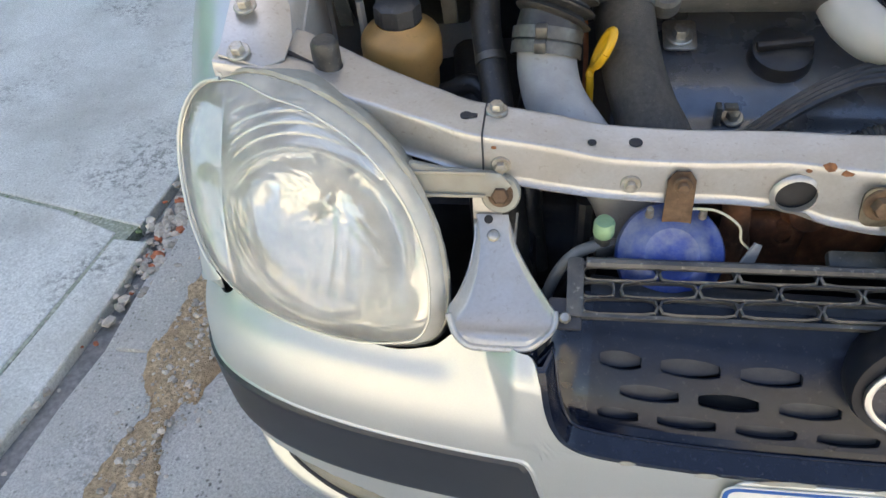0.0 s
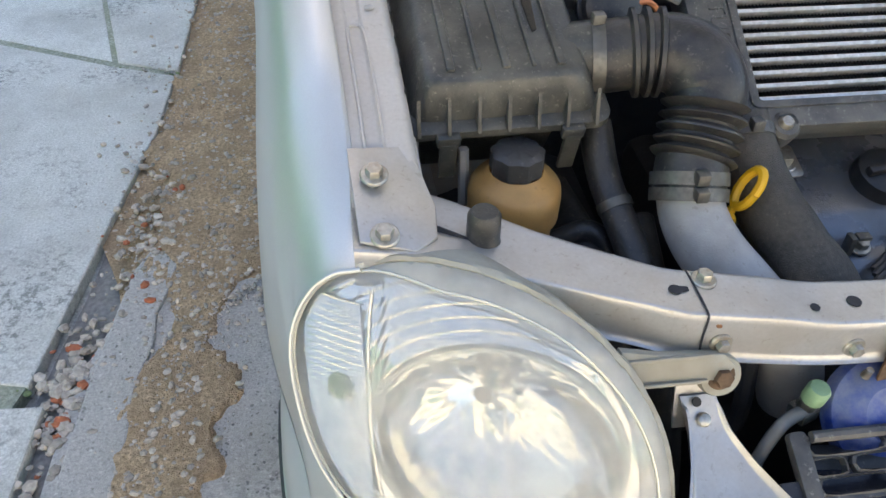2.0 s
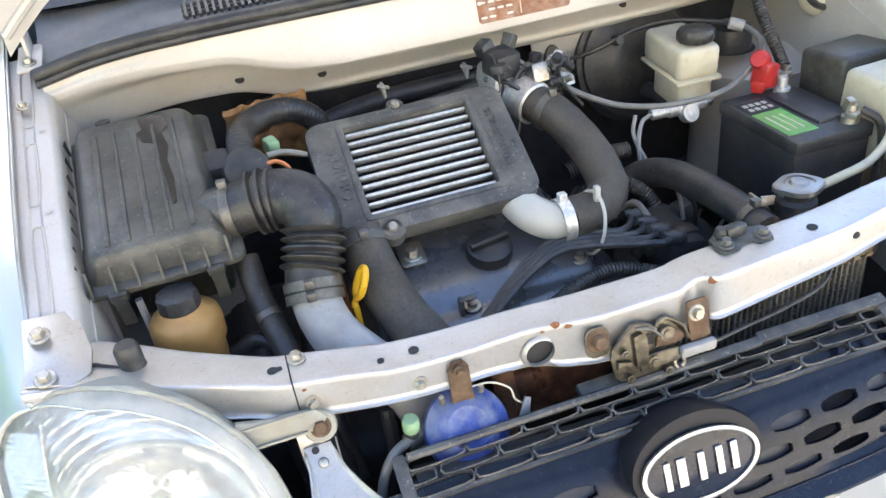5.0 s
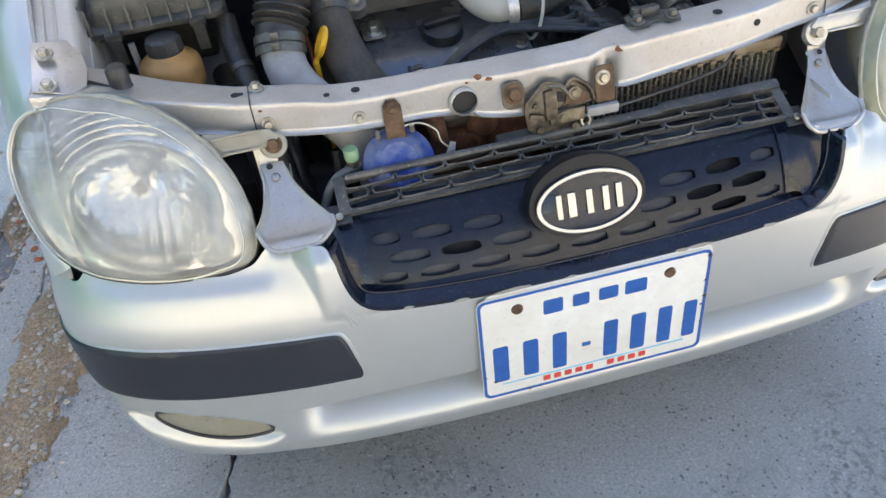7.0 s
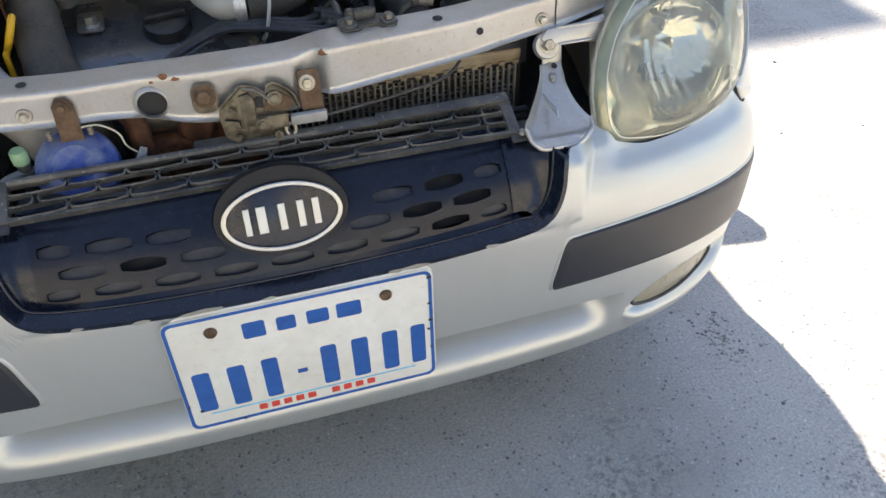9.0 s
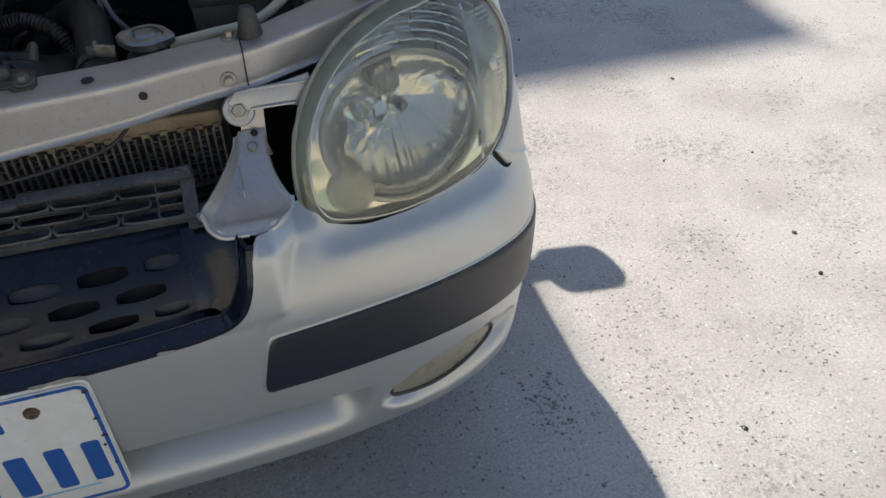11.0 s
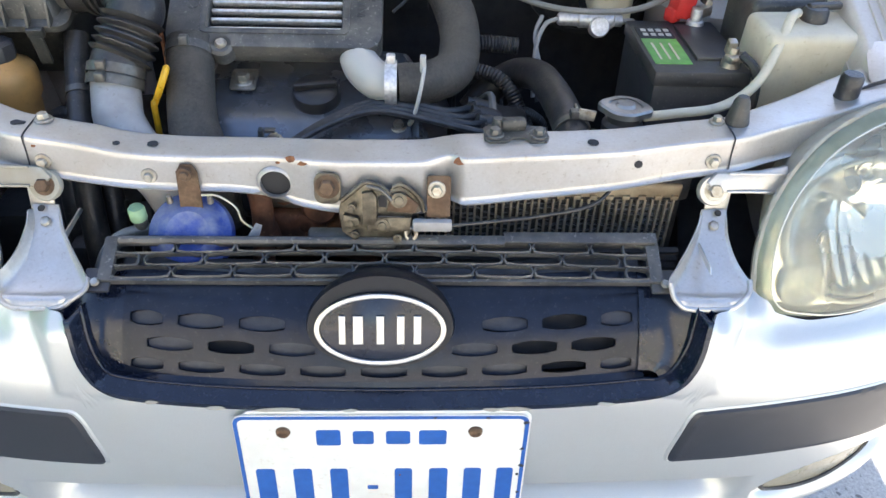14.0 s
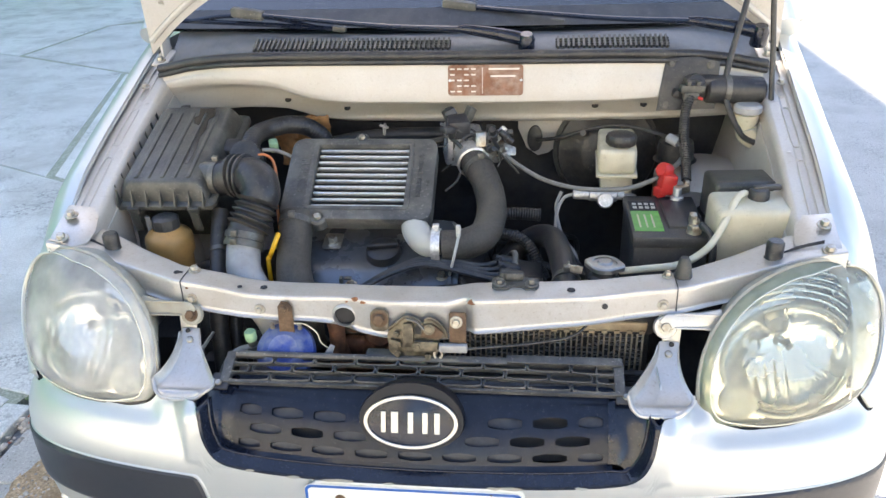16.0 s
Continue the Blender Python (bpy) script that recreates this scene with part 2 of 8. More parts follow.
M_reflect = mat("lamp_reflector", (0.90, 0.90, 0.88), 0.08, 1.0, 0.03, 60, 0, rvar=0.04)
M_lampside = mat("lamp_housing_plastic", (0.33, 0.33, 0.28), 0.5, 0, 0.12, 60, 0.0003, 200, dirt=(0.26, 0.21, 0.14), dirt_amt=0.5, dirt_scale=16)
M_lens = clear("hazed_lamp_lens", (0.96, 0.96, 0.93), (0.92, 0.91, 0.85), 0.46, 0.06, 1.5)
M_lensy = clear("yellowed_lamp_lens", (0.95, 0.94, 0.83), (0.93, 0.91, 0.76), 0.28, 0.04, 1.5)
M_glass = clear("window_glass", (0.62, 0.72, 0.68), (0.5, 0.5, 0.5), 0.02, 0.01, 2.2)
M_tint = clear("tinted_side_glass", (0.10, 0.11, 0.11), (0.2, 0.2, 0.2), 0.03, 0.01, 1.5)
M_fog = mat("fog_lamp_lens", (0.27, 0.25, 0.19), 0.3, 0.0, 0.08, 200, 0.0006, 350, coat=0.6, dirt=(0.3, 0.27, 0.18), dirt_amt=0.5, dirt_scale=18)
M_cowl = mat("faded_cowl_plastic", (0.115, 0.122, 0.135), 0.4, 0, 0.15, 60, 0.0002, 700, dirt=(0.2, 0.19, 0.17), dirt_amt=0.4, dirt_scale=9, speck=((0.26, 0.25, 0.22), 0.35, 180))
M_tyre = mat("tyre_rubber", (0.03, 0.03, 0.03), 0.8, 0, 0.2, 40, 0.0006, 150)


def stone_ground(name, color, stain, stain_amt, stain_scale, speck, blotch, bump=0.0015, obj_random=0.0):
    """Cement surface: broad stains, small mottled blotches, dark aggregate specks and pits, fine grain."""
    m = bpy.data.materials.new(name)
    m.use_nodes = True
    N, L = m.node_tree.nodes, m.node_tree.links
    b = N["Principled BSDF"]
    tc = N.new("ShaderNodeTexCoord")

    def noise_of(scale, detail, rough=0.6):
        n = N.new("ShaderNodeTexNoise")
        n.inputs["Scale"].default_value, n.inputs["Detail"].default_value, n.inputs["Roughness"].default_value = scale, detail, rough
        L.new(tc.outputs["Object"], n.inputs["Vector"])
        return n.outputs[0]

    def ramp(src, lo, hi, a=0.0, c=1.0):
        r = N.new("ShaderNodeMapRange")
        for k, v in zip((1, 2, 3, 4), (lo, hi, a, c)):
            r.inputs[k].default_value = v
        L.new(src, r.inputs[0])
        return r.outputs[0]

    def times(a, c):
        r = N.new("ShaderNodeMath")
        r.operation = "MULTIPLY"
        L.new(a, r.inputs[0]), L.new(c, r.inputs[1])
        return r.outputs[0]

    def over(base, col, fac):
        r = N.new("ShaderNodeMix")
        r.data_type = "RGBA"
        L.new(base, r.inputs[6]), L.new(fac, r.inputs[0])
        r.inputs[7].default_value = (*col, 1)
        return r.outputs[2]

    grain = N.new("ShaderNodeMix")
    grain.data_type, grain.blend_type = "RGBA", "MULTIPLY"
    grain.inputs[0].default_value = 1.0
    grain.inputs[6].default_value = (*color, 1)
    L.new(ramp(noise_of(170, 6, 0.75), 0.3, 0.7, 0.66, 1.34), grain.inputs[7])
    out = grain.outputs[2]
    if obj_random:
        r = N.new("ShaderNodeMix")
        r.data_type, r.blend_type = "RGBA", "MULTIPLY"
        r.inputs[0].default_value = 1.0
        L.new(out, r.inputs[6])
        L.new(ramp(N.new("ShaderNodeObjectInfo").outputs["Random"], 0, 1, 1 - obj_random, 1 + obj_random), r.inputs[7])
        out = r.outputs[2]
    out = over(out, stain, ramp(noise_of(stain_scale, 9, 0.62), 0.45, 0.72, 0.0, stain_amt))
    # mottled blotches: fine noise inside coarse patches
    patch = ramp(noise_of(3.1, 5, 0.6), 0.50, 0.64)
    fine = ramp(noise_of(60, 8, 0.78), 0.48, 0.58)
    out = over(out, tuple(c * 0.42 for c in color), ramp(times(patch, fine), 0, 1, 0, blotch))
    # aggregate: dark and pale specks of a few millimetres
    vor = N.new("ShaderNodeTexVoronoi")
    vor.inputs["Scale"].default_value = 120
    vor.inputs["Randomness"].default_value = 1.0
    warp = N.new("ShaderNodeMix")
    warp.data_type, warp.blend_type = "RGBA", "LINEAR_LIGHT"
    warp.inputs[0].default_value = 0.006
    wob = N.new("ShaderNodeTexNoise")
    wob.inputs["Scale"].default_value, wob.inputs["Detail"].default_value = 90, 3
    L.new(tc.outputs["Object"], wob.inputs["Vector"])
    L.new(tc.outputs["Object"], warp.inputs[6]), L.new(wob.outputs[1], warp.inputs[7])
    L.new(warp.outputs[2], vor.inputs["Vector"])
    sep = N.new("ShaderNodeSeparateColor")
    L.new(vor.outputs["Color"], sep.inputs[0])
    dot = ramp(vor.outputs["Distance"], 0.22, 0.42, 1.0, 0.0)
    dark = times(dot, times(ramp(sep.outputs[0], 0.72, 0.90), ramp(noise_of(5.0, 4, 0.6), 0.35, 0.60, 0.25, 1.0)))
    pale = times(dot, ramp(sep.outputs[1], 0.86, 1.0))
    out = over(out, tuple(c * 0.30 for c in color), ramp(dark, 0, 1, 0, speck))
    out = over(out, tuple(min(1, c * 1.7) for c in color), ramp(pale, 0, 1, 0, speck * 0.6))
    L.new(out, b.inputs["Base Color"])
    b.inputs["Roughness"].default_value, b.inputs["Specular IOR Level"].default_value = 0.86, 0.3
    h = N.new("ShaderNodeMath")
    h.operation = "SUBTRACT"
    L.new(noise_of(220, 5, 0.7), h.inputs[0]), L.new(dark, h.inputs[1])
    bp = N.new("ShaderNodeBump")
    bp.inputs["Strength"].default_value, bp.inputs["Distance"].default_value = 1.0, bump
    L.new(h.outputs[0], bp.inputs["Height"]), L.new(bp.outputs[0], b.inputs["Normal"])
    return m


M_concrete = stone_ground("concrete", (0.475, 0.467, 0.442), (0.32, 0.31, 0.28), 0.7, 2.6, 0.9, 0.75, 0.002)
M_slab = stone_ground("paving_slab", (0.60, 0.61, 0.58), (0.37, 0.37, 0.335), 0.85, 2.6, 0.35, 1.0, 0.0014, 0.06)
M_dirt = mat("sandy_dirt", (0.47, 0.35, 0.225), 0.95, 0, 0.45, 150, 0.006, 300, dirt=(0.33, 0.235, 0.15), dirt_amt=0.7, dirt_scale=9, spec=0.2, speck=((0.52, 0.43, 0.32), 0.5, 160))
M_silt = mat("mossy_silt", (0.36, 0.38, 0.31), 0.95, 0, 0.4, 120, 0.003, 200, dirt=(0.25, 0.28, 0.20), dirt_amt=0.6, dirt_scale=14, spec=0.2, speck=((0.45, 0.46, 0.42), 0.5, 120))
M_stone = mat("pebbles", (0.43, 0.385, 0.33), 0.8, 0, 0.25, 90, 0.0008, 200, island=True)
M_agg = mat("aggregate_and_gully_shade", (0.25, 0.245, 0.235), 0.85, 0, 0.25, 90, 0.0008, 200, island=True)
M_brick = mat("brick_bits", (0.40, 0.13, 0.065), 0.85, 0, 0.25, 90, 0.0008, 200)
M_moss = mat("moss", (0.17, 0.23, 0.11), 0.95, 0, 0.4, 150, 0.002, 300, dirt=(0.25, 0.25, 0.2), dirt_amt=0.5, dirt_scale=30)
M_wall = mat("plastered_wall", (0.60, 0.54, 0.44), 0.9, 0, 0.08, 3, 0.002, 20, dirt=(0.46, 0.41, 0.33), dirt_amt=0.5, dirt_scale=0.8)
M_wallw = mat("pale_rendered_wall", (0.62, 0.60, 0.54), 0.9, 0, 0.08, 3, 0.002, 20, dirt=(0.45, 0.43, 0.38), dirt_amt=0.5, dirt_scale=0.8)
M_shut = mat("green_shutter", (0.10, 0.20, 0.16), 0.6, 0, 0.15, 20)
M_door = mat("green_painted_steel", (0.10, 0.42, 0.20), 0.5, 0, 0.12, 6, 0, dirt=(0.10, 0.30, 0.16), dirt_amt=0.5, dirt_scale=1.2)
# cabin trim; also the colour for the shade inside holes and slots
M_trimshade = mat("dark_trim_and_hole_shade", (0.03, 0.03, 0.032), 0.8)


# ---- mesh helpers ----
def thing(name, label, category, base=(0, 0, 0), group="", kind=""):
    ob = new(name)
    ob.empty_display_size = 0.05
    ob.matrix_basis = Matrix.Translation(base)
    return tagged(ob, label, category, group, kind)


def part(name, bm, material, parent=None, label="", smooth=True, recalc=True):
    """Links a bmesh, given in world places, as one mesh under a thing or a part."""
    if recalc:
        bmesh.ops.recalc_face_normals(bm, faces=bm.faces)
    me = bpy.data.meshes.new(name)
    bm.to_mesh(me)
    bm.free()
    if smooth:
        me.polygons.foreach_set("use_smooth", [True] * len(me.polygons))
        me.set_sharp_from_angle(angle=radians(38))
    me.materials.append(material)
    ob = new(name, me)
    if parent is not None:
        ob.parent = parent
        if parent.type == "EMPTY":
            ob.matrix_parent_inverse = parent.matrix_basis.inverted()
    if label:
        ob["label"] = label
    return ob


def join(bm, other):
    """Adds the geometry of another bmesh and frees it."""
    me = bpy.data.meshes.new("tmp")
    other.to_mesh(me)
    other.free()
    bm.from_mesh(me)
    bpy.data.meshes.remove(me)
    return bm


def box(center, size, rot=(0, 0, 0), bevel=0.0, seg=2, taper=None):
    bm = bmesh.new()
    bmesh.ops.create_cube(bm, size=1.0)
    for v in bm.verts:
        v.co = Vector((v.co.x * size[0], v.co.y * size[1], v.co.z * size[2]))
        if taper and v.co.z < 0:
            v.co.x *= taper
            v.co.y *= taper
    if bevel:
        bmesh.ops.bevel(bm, geom=list(bm.edges), offset=bevel, segments=seg, profile=0.5, affect="EDGES")
    bmesh.ops.transform(bm, matrix=pose(*center, *rot), verts=bm.verts)
    return bm


def frame_matrix(origin, axis, up=(0, 0, 1)):
    """A pose at origin whose local z runs along axis."""
    z = Vector(axis).normalized()
    u = Vector(up)
    if abs(z.dot(u.normalized())) > 0.98:
        u = Vector((0, 1, 0))
    x = u.cross(z).normalized()
    y = z.cross(x)
    return Matrix.Translation(origin) @ Matrix((x, y, z)).transposed().to_4x4()


def lathe(profile, m, seg=24, squash=1.0):
    """Turns (radius, height) pairs about the local z of m."""
    bm = bmesh.new()
    rings = []
    for r, h in profile:
        if r < 1e-5:
            rings.append([bm.verts.new(m @ Vector((0, 0, h)))])
        else:
            rings.append([bm.verts.new(m @ Vector((r * math.cos(2 * math.pi * i / seg), r * squash * math.sin(2 * math.pi * i / seg), h))) for i in range(seg)])
    for a, b in zip(rings, rings[1:]):
        for i in range(seg):
            j = (i + 1) % seg
            if len(a) == 1 and len(b) == 1:
                continue
            if len(a) == 1:
                bm.faces.new((a[0], b[i], b[j]))
            elif len(b) == 1:
                bm.faces.new((a[i], b[0], a[j]))
            else:
                bm.faces.new((a[i], b[i], b[j], a[j]))
    return bm


def spline(pts, n=8):
    """Catmull-Rom curve through pts."""
    P = [Vector(p) for p in pts]
    if len(P) < 3:
        return [P[0].lerp(P[-1], i / n) for i in range(n + 1)]
    P = [P[0] * 2 - P[1]] + P + [P[-1] * 2 - P[-2]]
    out = []
    for i in range(1, len(P) - 2):
        a, b, c, d = P[i - 1:i + 3]
        for k in range(n):
            t = k / n
            out.append(0.5 * ((2 * b) + (c - a) * t + (2 * a - 5 * b + 4 * c - d) * t * t + (3 * b - a - 3 * c + d) * t ** 3))
    out.append(P[-2])
    return out


def tube(pts, radius, seg=12, n=8, ripple=0.0, pitch=0.01, caps=True, rough=0.0):
    """A hose along a smooth curve; radius is a number or a list along the points; ripple makes bellows of that depth."""
    path = spline(pts, n)
    if ripple:
        total = sum((b - a).length for a, b in zip(path, path[1:]))
        path = resample(path, max(8, int(total / pitch * 6)))
    rad = radius if isinstance(radius, (list, tuple)) else [radius, radius]
    bm = bmesh.new()
    rings = []
    side = None
    dist = 0.0
    for i, p in enumerate(path):
        t = (path[min(i + 1, len(path) - 1)] - path[max(i - 1, 0)]).normalized()
        if side is None:
            side = t.orthogonal().normalized()
        side = (side - t * side.dot(t)).normalized()
        up = t.cross(side)
        if i:
            dist += (p - path[i - 1]).length
        f = i / (len(path) - 1) * (len(rad) - 1)
        k = min(int(f), len(rad) - 2)
        r = rad[k] + (rad[k + 1] - rad[k]) * (f - k)
        if ripple:
            r += ripple * (0.5 + 0.5 * math.cos(2 * math.pi * dist / pitch))
        ring = []
        for s in range(seg):
            a = 2 * math.pi * s / seg
            rr = r * (1 + rough * noise.noise(Vector((p.x * 60, p.y * 60 + a, p.z * 60))))
            ring.append(bm.verts.new(p + side * math.cos(a) * rr + up * math.sin(a) * rr))
        rings.append(ring)
    for a, b in zip(rings, rings[1:]):
        for s in range(seg):
            bm.faces.new((a[s], a[(s + 1) % seg], b[(s + 1) % seg], b[s]))
    if caps:
        bm.faces.new(rings[0][::-1]), bm.faces.new(rings[-1])
    return bm


def resample(path, n):
    d = [0.0]
    for a, b in zip(path, path[1:]):
        d.append(d[-1] + (b - a).length)
    out, k = [], 0
    for i in range(n + 1):
        s = d[-1] * i / n
        while k < len(d) - 2 and d[k + 1] < s:
            k += 1
        w = (s - d[k]) / max(1e-9, d[k + 1] - d[k])
        out.append(path[k].lerp(path[k + 1], min(1, w)))
    return out


def prism(outline, depth, m, bevel=0.0, holes=()):
    """A flat plate: outline of (u, v) in the plane of m, thick along its local z, from 0 to depth."""
    bm = bmesh.new()
    rims = [[bm.verts.new(Vector((u, v, 0))) for u, v in loop] for loop in (outline, *holes)]
    edges = []
    for rim in rims:
        edges += [bm.edges.new((rim[i], rim[(i + 1) % len(rim)])) for i in range(len(rim))]
    if holes:
        bmesh.ops.triangle_fill(bm, edges=edges, use_beauty=True)
    else:
        bm.faces.new(rims[0])
    got = bmesh.ops.extrude_face_region(bm, geom=list(bm.faces))
    bmesh.ops.translate(bm, vec=(0, 0, depth), verts=[e for e in got["geom"] if isinstance(e, bmesh.types.BMVert)])
    bmesh.ops.recalc_face_normals(bm, faces=bm.faces)
    if bevel:
        top = [e for e in bm.edges if len(e.link_faces) == 2 and e.calc_face_angle(0) > 0.6 and abs(e.verts[0].co.z - e.verts[1].co.z) < 1e-6]
        bmesh.ops.bevel(bm, geom=top, offset=bevel, segments=2, profile=0.5, affect="EDGES", clamp_overlap=True)
    bmesh.ops.transform(bm, matrix=m, verts=bm.verts)
    return bm


def grid(fn, nu, nv, thick=0.0):
    """A surface fn(u, v) for u, v in 0..1; thick: a second skin that far behind it."""
    bm = bmesh.new()
    V = [[bm.verts.new(fn(i / nu, j / nv)) for j in range(nv + 1)] for i in range(nu + 1)]
    for i in range(nu):
        for j in range(nv):
            bm.faces.new((V[i][j], V[i + 1][j], V[i + 1][j + 1], V[i][j + 1]))
    if thick:
        bmesh.ops.recalc_face_normals(bm, faces=bm.faces)
        bmesh.ops.solidify(bm, geom=list(bm.faces), thickness=thick)
    return bm


def lerp_table(table, x):
    """Smooth reading of a table of (x, value...) rows, without overshoot."""
    wide = len(table[0]) > 2
    if x <= table[0][0]:
        return table[0][1:] if wide else table[0][1]
    if x >= table[-1][0]:
        return table[-1][1:] if wide else table[-1][1]
    k = 0
    while x > table[k + 1][0]:
        k += 1
    a, b = table[k], table[k + 1]
    h = b[0] - a[0]
    t = (x - a[0]) / h
    before = table[k - 1] if k else None
    after = table[k + 2] if k + 2 < len(table) else None
    out = []
    for c in range(1, len(a)):
        d = (b[c] - a[c]) / h
        d0 = (a[c] - before[c]) / (a[0] - before[0]) if before else d
        d1 = (after[c] - b[c]) / (after[0] - b[0]) if after else d
        m0 = 2 * d0 * d / (d0 + d) if d0 * d > 0 else 0.0
        m1 = 2 * d1 * d / (d1 + d) if d1 * d > 0 else 0.0
        t2, t3 = t * t, t * t * t
        out.append((2 * t3 - 3 * t2 + 1) * a[c] + (t3 - 2 * t2 + t) * h * m0 + (3 * t2 - 2 * t3) * b[c] + (t3 - t2) * h * m1)
    return tuple(out) if wide else out[0]


def smoothstep(a, b, x):
    t = max(0.0, min(1.0, (x - a) / (b - a)))
    return t * t * (3 - 2 * t)


def bolt(at, axis, r=0.009, name="bolt", parent=None, material=None, washer=True):
    """A hexagon bolt head with washer."""
    m = frame_matrix(at, axis)
    bm = lathe([(0, r * 0.9), (r * 0.62, r * 0.9), (r * 0.72, r * 0.78), (r * 0.72, 0.001), (0, 0.001)], m, 6)
    if washer:
        join(bm, lathe([(0, 0.0018), (r * 1.05, 0.0018), (r * 1.15, 0.0008), (r * 1.15, -0.001)], m, 16))
    return part(name, bm, material or M_zinc, parent, "hexagon bolt head" if parent is None else "")


def ellipse(a, b, n=32, c=(0, 0), p=2.0):
    out = []
    for i in range(n):
        t = 2 * math.pi * i / n
        co, si = math.cos(t), math.sin(t)
        out.append((c[0] + a * math.copysign(abs(co) ** (2 / p), co), c[1] + b * math.copysign(abs(si) ** (2 / p), si)))
    return out


def rounded(w, h, r, n=4):
    """A rectangle with rounded corners, centred."""
    out = []
    for cx, cy, a0 in ((w / 2 - r, h / 2 - r, 0), (-w / 2 + r, h / 2 - r, 90), (-w / 2 + r, -h / 2 + r, 180), (w / 2 - r, -h / 2 + r, 270)):
        for k in range(n + 1):
            a = radians(a0 + 90 * k / n)
            out.append((cx + r * math.cos(a), cy + r * math.sin(a)))
    return out


def merge(*bms):
    bm = bms[0]
    for o in bms[1:]:
        join(bm, o)
    return bm


# ---- setting: ground, buildings ----
def flat(name, outline, z0, z1, material, parent=None, label="", bevel=0.0):
    return part(name, prism(outline, z1 - z0, Matrix.Translation((0, 0, z0)), bevel), material, parent, label, smooth=False)


def sheet(name, x0, x1, y0, y1, z, n, material, amp):
    def fn(u, v):
        x, y = x0 + (x1 - x0) * u, y0 + (y1 - y0) * v
        return Vector((x, y, z + amp * noise.noise(Vector((x * 0.6, y * 0.6, 0)))))
    return part(name, grid(fn, n, n), material, None)


ground = sheet("ground", -400, 400, -400, 400, -0.03, 40, M_concrete, 0.0)
tagged(ground, "bare grey concrete yard reaching into the distance", "ground", kind="structure")

apron = thing("pavement", "worn grey concrete apron in front of the car", "pavement", (0, 0, 0), kind="structure")
crack = [(-0.60, 0.9), (-0.612, 0.55), (-0.606, 0.40), (-0.618, 0.27), (-0.640, 0.19), (-0.652, 0.08), (-0.648, -0.05), (-0.66, -0.4), (-0.64, -1.2), (-0.66, -6)]
crack = [(p.x + 0.006 * noise.noise(Vector((p.y * 40, 1, 0))), p.y) for p in spline([(x, y, 0) for x, y in crack], 8)]
right_edge = [(9, -6), (9, 9), (-0.60, 9)]
left_edge = [(-1.10, 9), (-1.02, 2.6), (-1.00, 2.0), (-1.03, 1.5), (-1.075, 1.26), (-1.12, 1.16), (-1.165, 1.02), (-1.205, 0.88), (-1.215, 0.70), (-1.22, 0.5), (-1.25, 0.36), (-1.36, -0.4), (-1.55, -1.2), (-1.9, -6)]
flat("slab", [(x + 0.005 + 0.012 * noise.noise(Vector((x * 9, y * 31, 2))), y) for x, y in crack] + right_edge, -0.03, 0.0, M_concrete, apron, bevel=0.002)
flat("slab", [(x - 0.007 - 0.012 * noise.noise(Vector((x * 7, y * 27, 8))), y) for x, y in crack[::-1]] + [(-0.60, 9)] + left_edge, -0.03, 0.001, M_concrete, apron, bevel=0.004)

paving = thing("pavement", "large pale concrete paving slabs with mossy joints", "pavement", (-2, 1, 0), kind="structure")
SLABS = [
    [(-1.385, 0.60), (-1.346, 0.836), (-1.52, 0.905), (-4.5, 1.638), (-4.5, -3), (-1.95, -3), (-1.60, -0.6)],
    [(-1.295, 0.858), (-1.178, 1.755), (-1.165, 2.07), (-1.354, 2.145), (-2.24, 2.575), (-4.5, 3.62), (-4.5, 1.66)],
    [(-1.160, 2.10), (-1.155, 2.6), (-1.172, 3.3), (-1.29, 3.78), (-1.65, 3.36), (-1.352, 2.172)],
    [(-1.372, 2.185), (-1.672, 3.385), (-1.31, 3.82), (-1.79, 4.21), (-2.87, 4.70), (-2.23, 2.61)],
    [(-2.275, 2.60), (-2.91, 4.72), (-4.1, 5.3), (-9, 7.4), (-9, 5.7), (-4.5, 3.66)],
    [(-1.28, 3.85), (-1.11, 5.2), (-1.3, 8.9), (-3.4, 6.85), (-1.81, 4.25)],
    [(-1.84, 4.26), (-3.42, 6.82), (-3.95, 6.6), (-4.08, 5.34), (-2.90, 4.75)],
    [(-4.13, 5.33), (-4.0, 6.62), (-1.35, 9.0), (-9, 9), (-9, 7.45)],
    [(-4.54, 1.64), (-4.54, 3.64), (-9, 5.66), (-9, -3), (-4.54, -3)],
]
flat("joint_silt", [(-9, -3), (-1.95, -3), (-1.60, -0.6), (-1.385, 0.55), (-1.30, 0.86), (-1.19, 1.75), (-1.18, 3.3), (-1.12, 5.2), (-1.3, 9), (-9, 9)], -0.03, 0.0015, M_silt, paving, "pale mossy silt in the joints")
for k, outline in enumerate(SLABS):
    flat("paving_slab", outline, -0.03, 0.004 + 0.002 * (k % 3), M_slab, paving, bevel=0.005)
kerb = flat("kerb", [(-1.335, 0.806), (-1.250, 0.800), (-1.260, 0.62), (-1.295, 0.38), (-1.455, -0.4), (-1.83, -3), (-1.93, -3), (-1.58, -0.6), (-1.365, 0.60)], -0.03, 0.014, M_slab, paving,
            "narrow mossy concrete kerb strip", bevel=0.006)


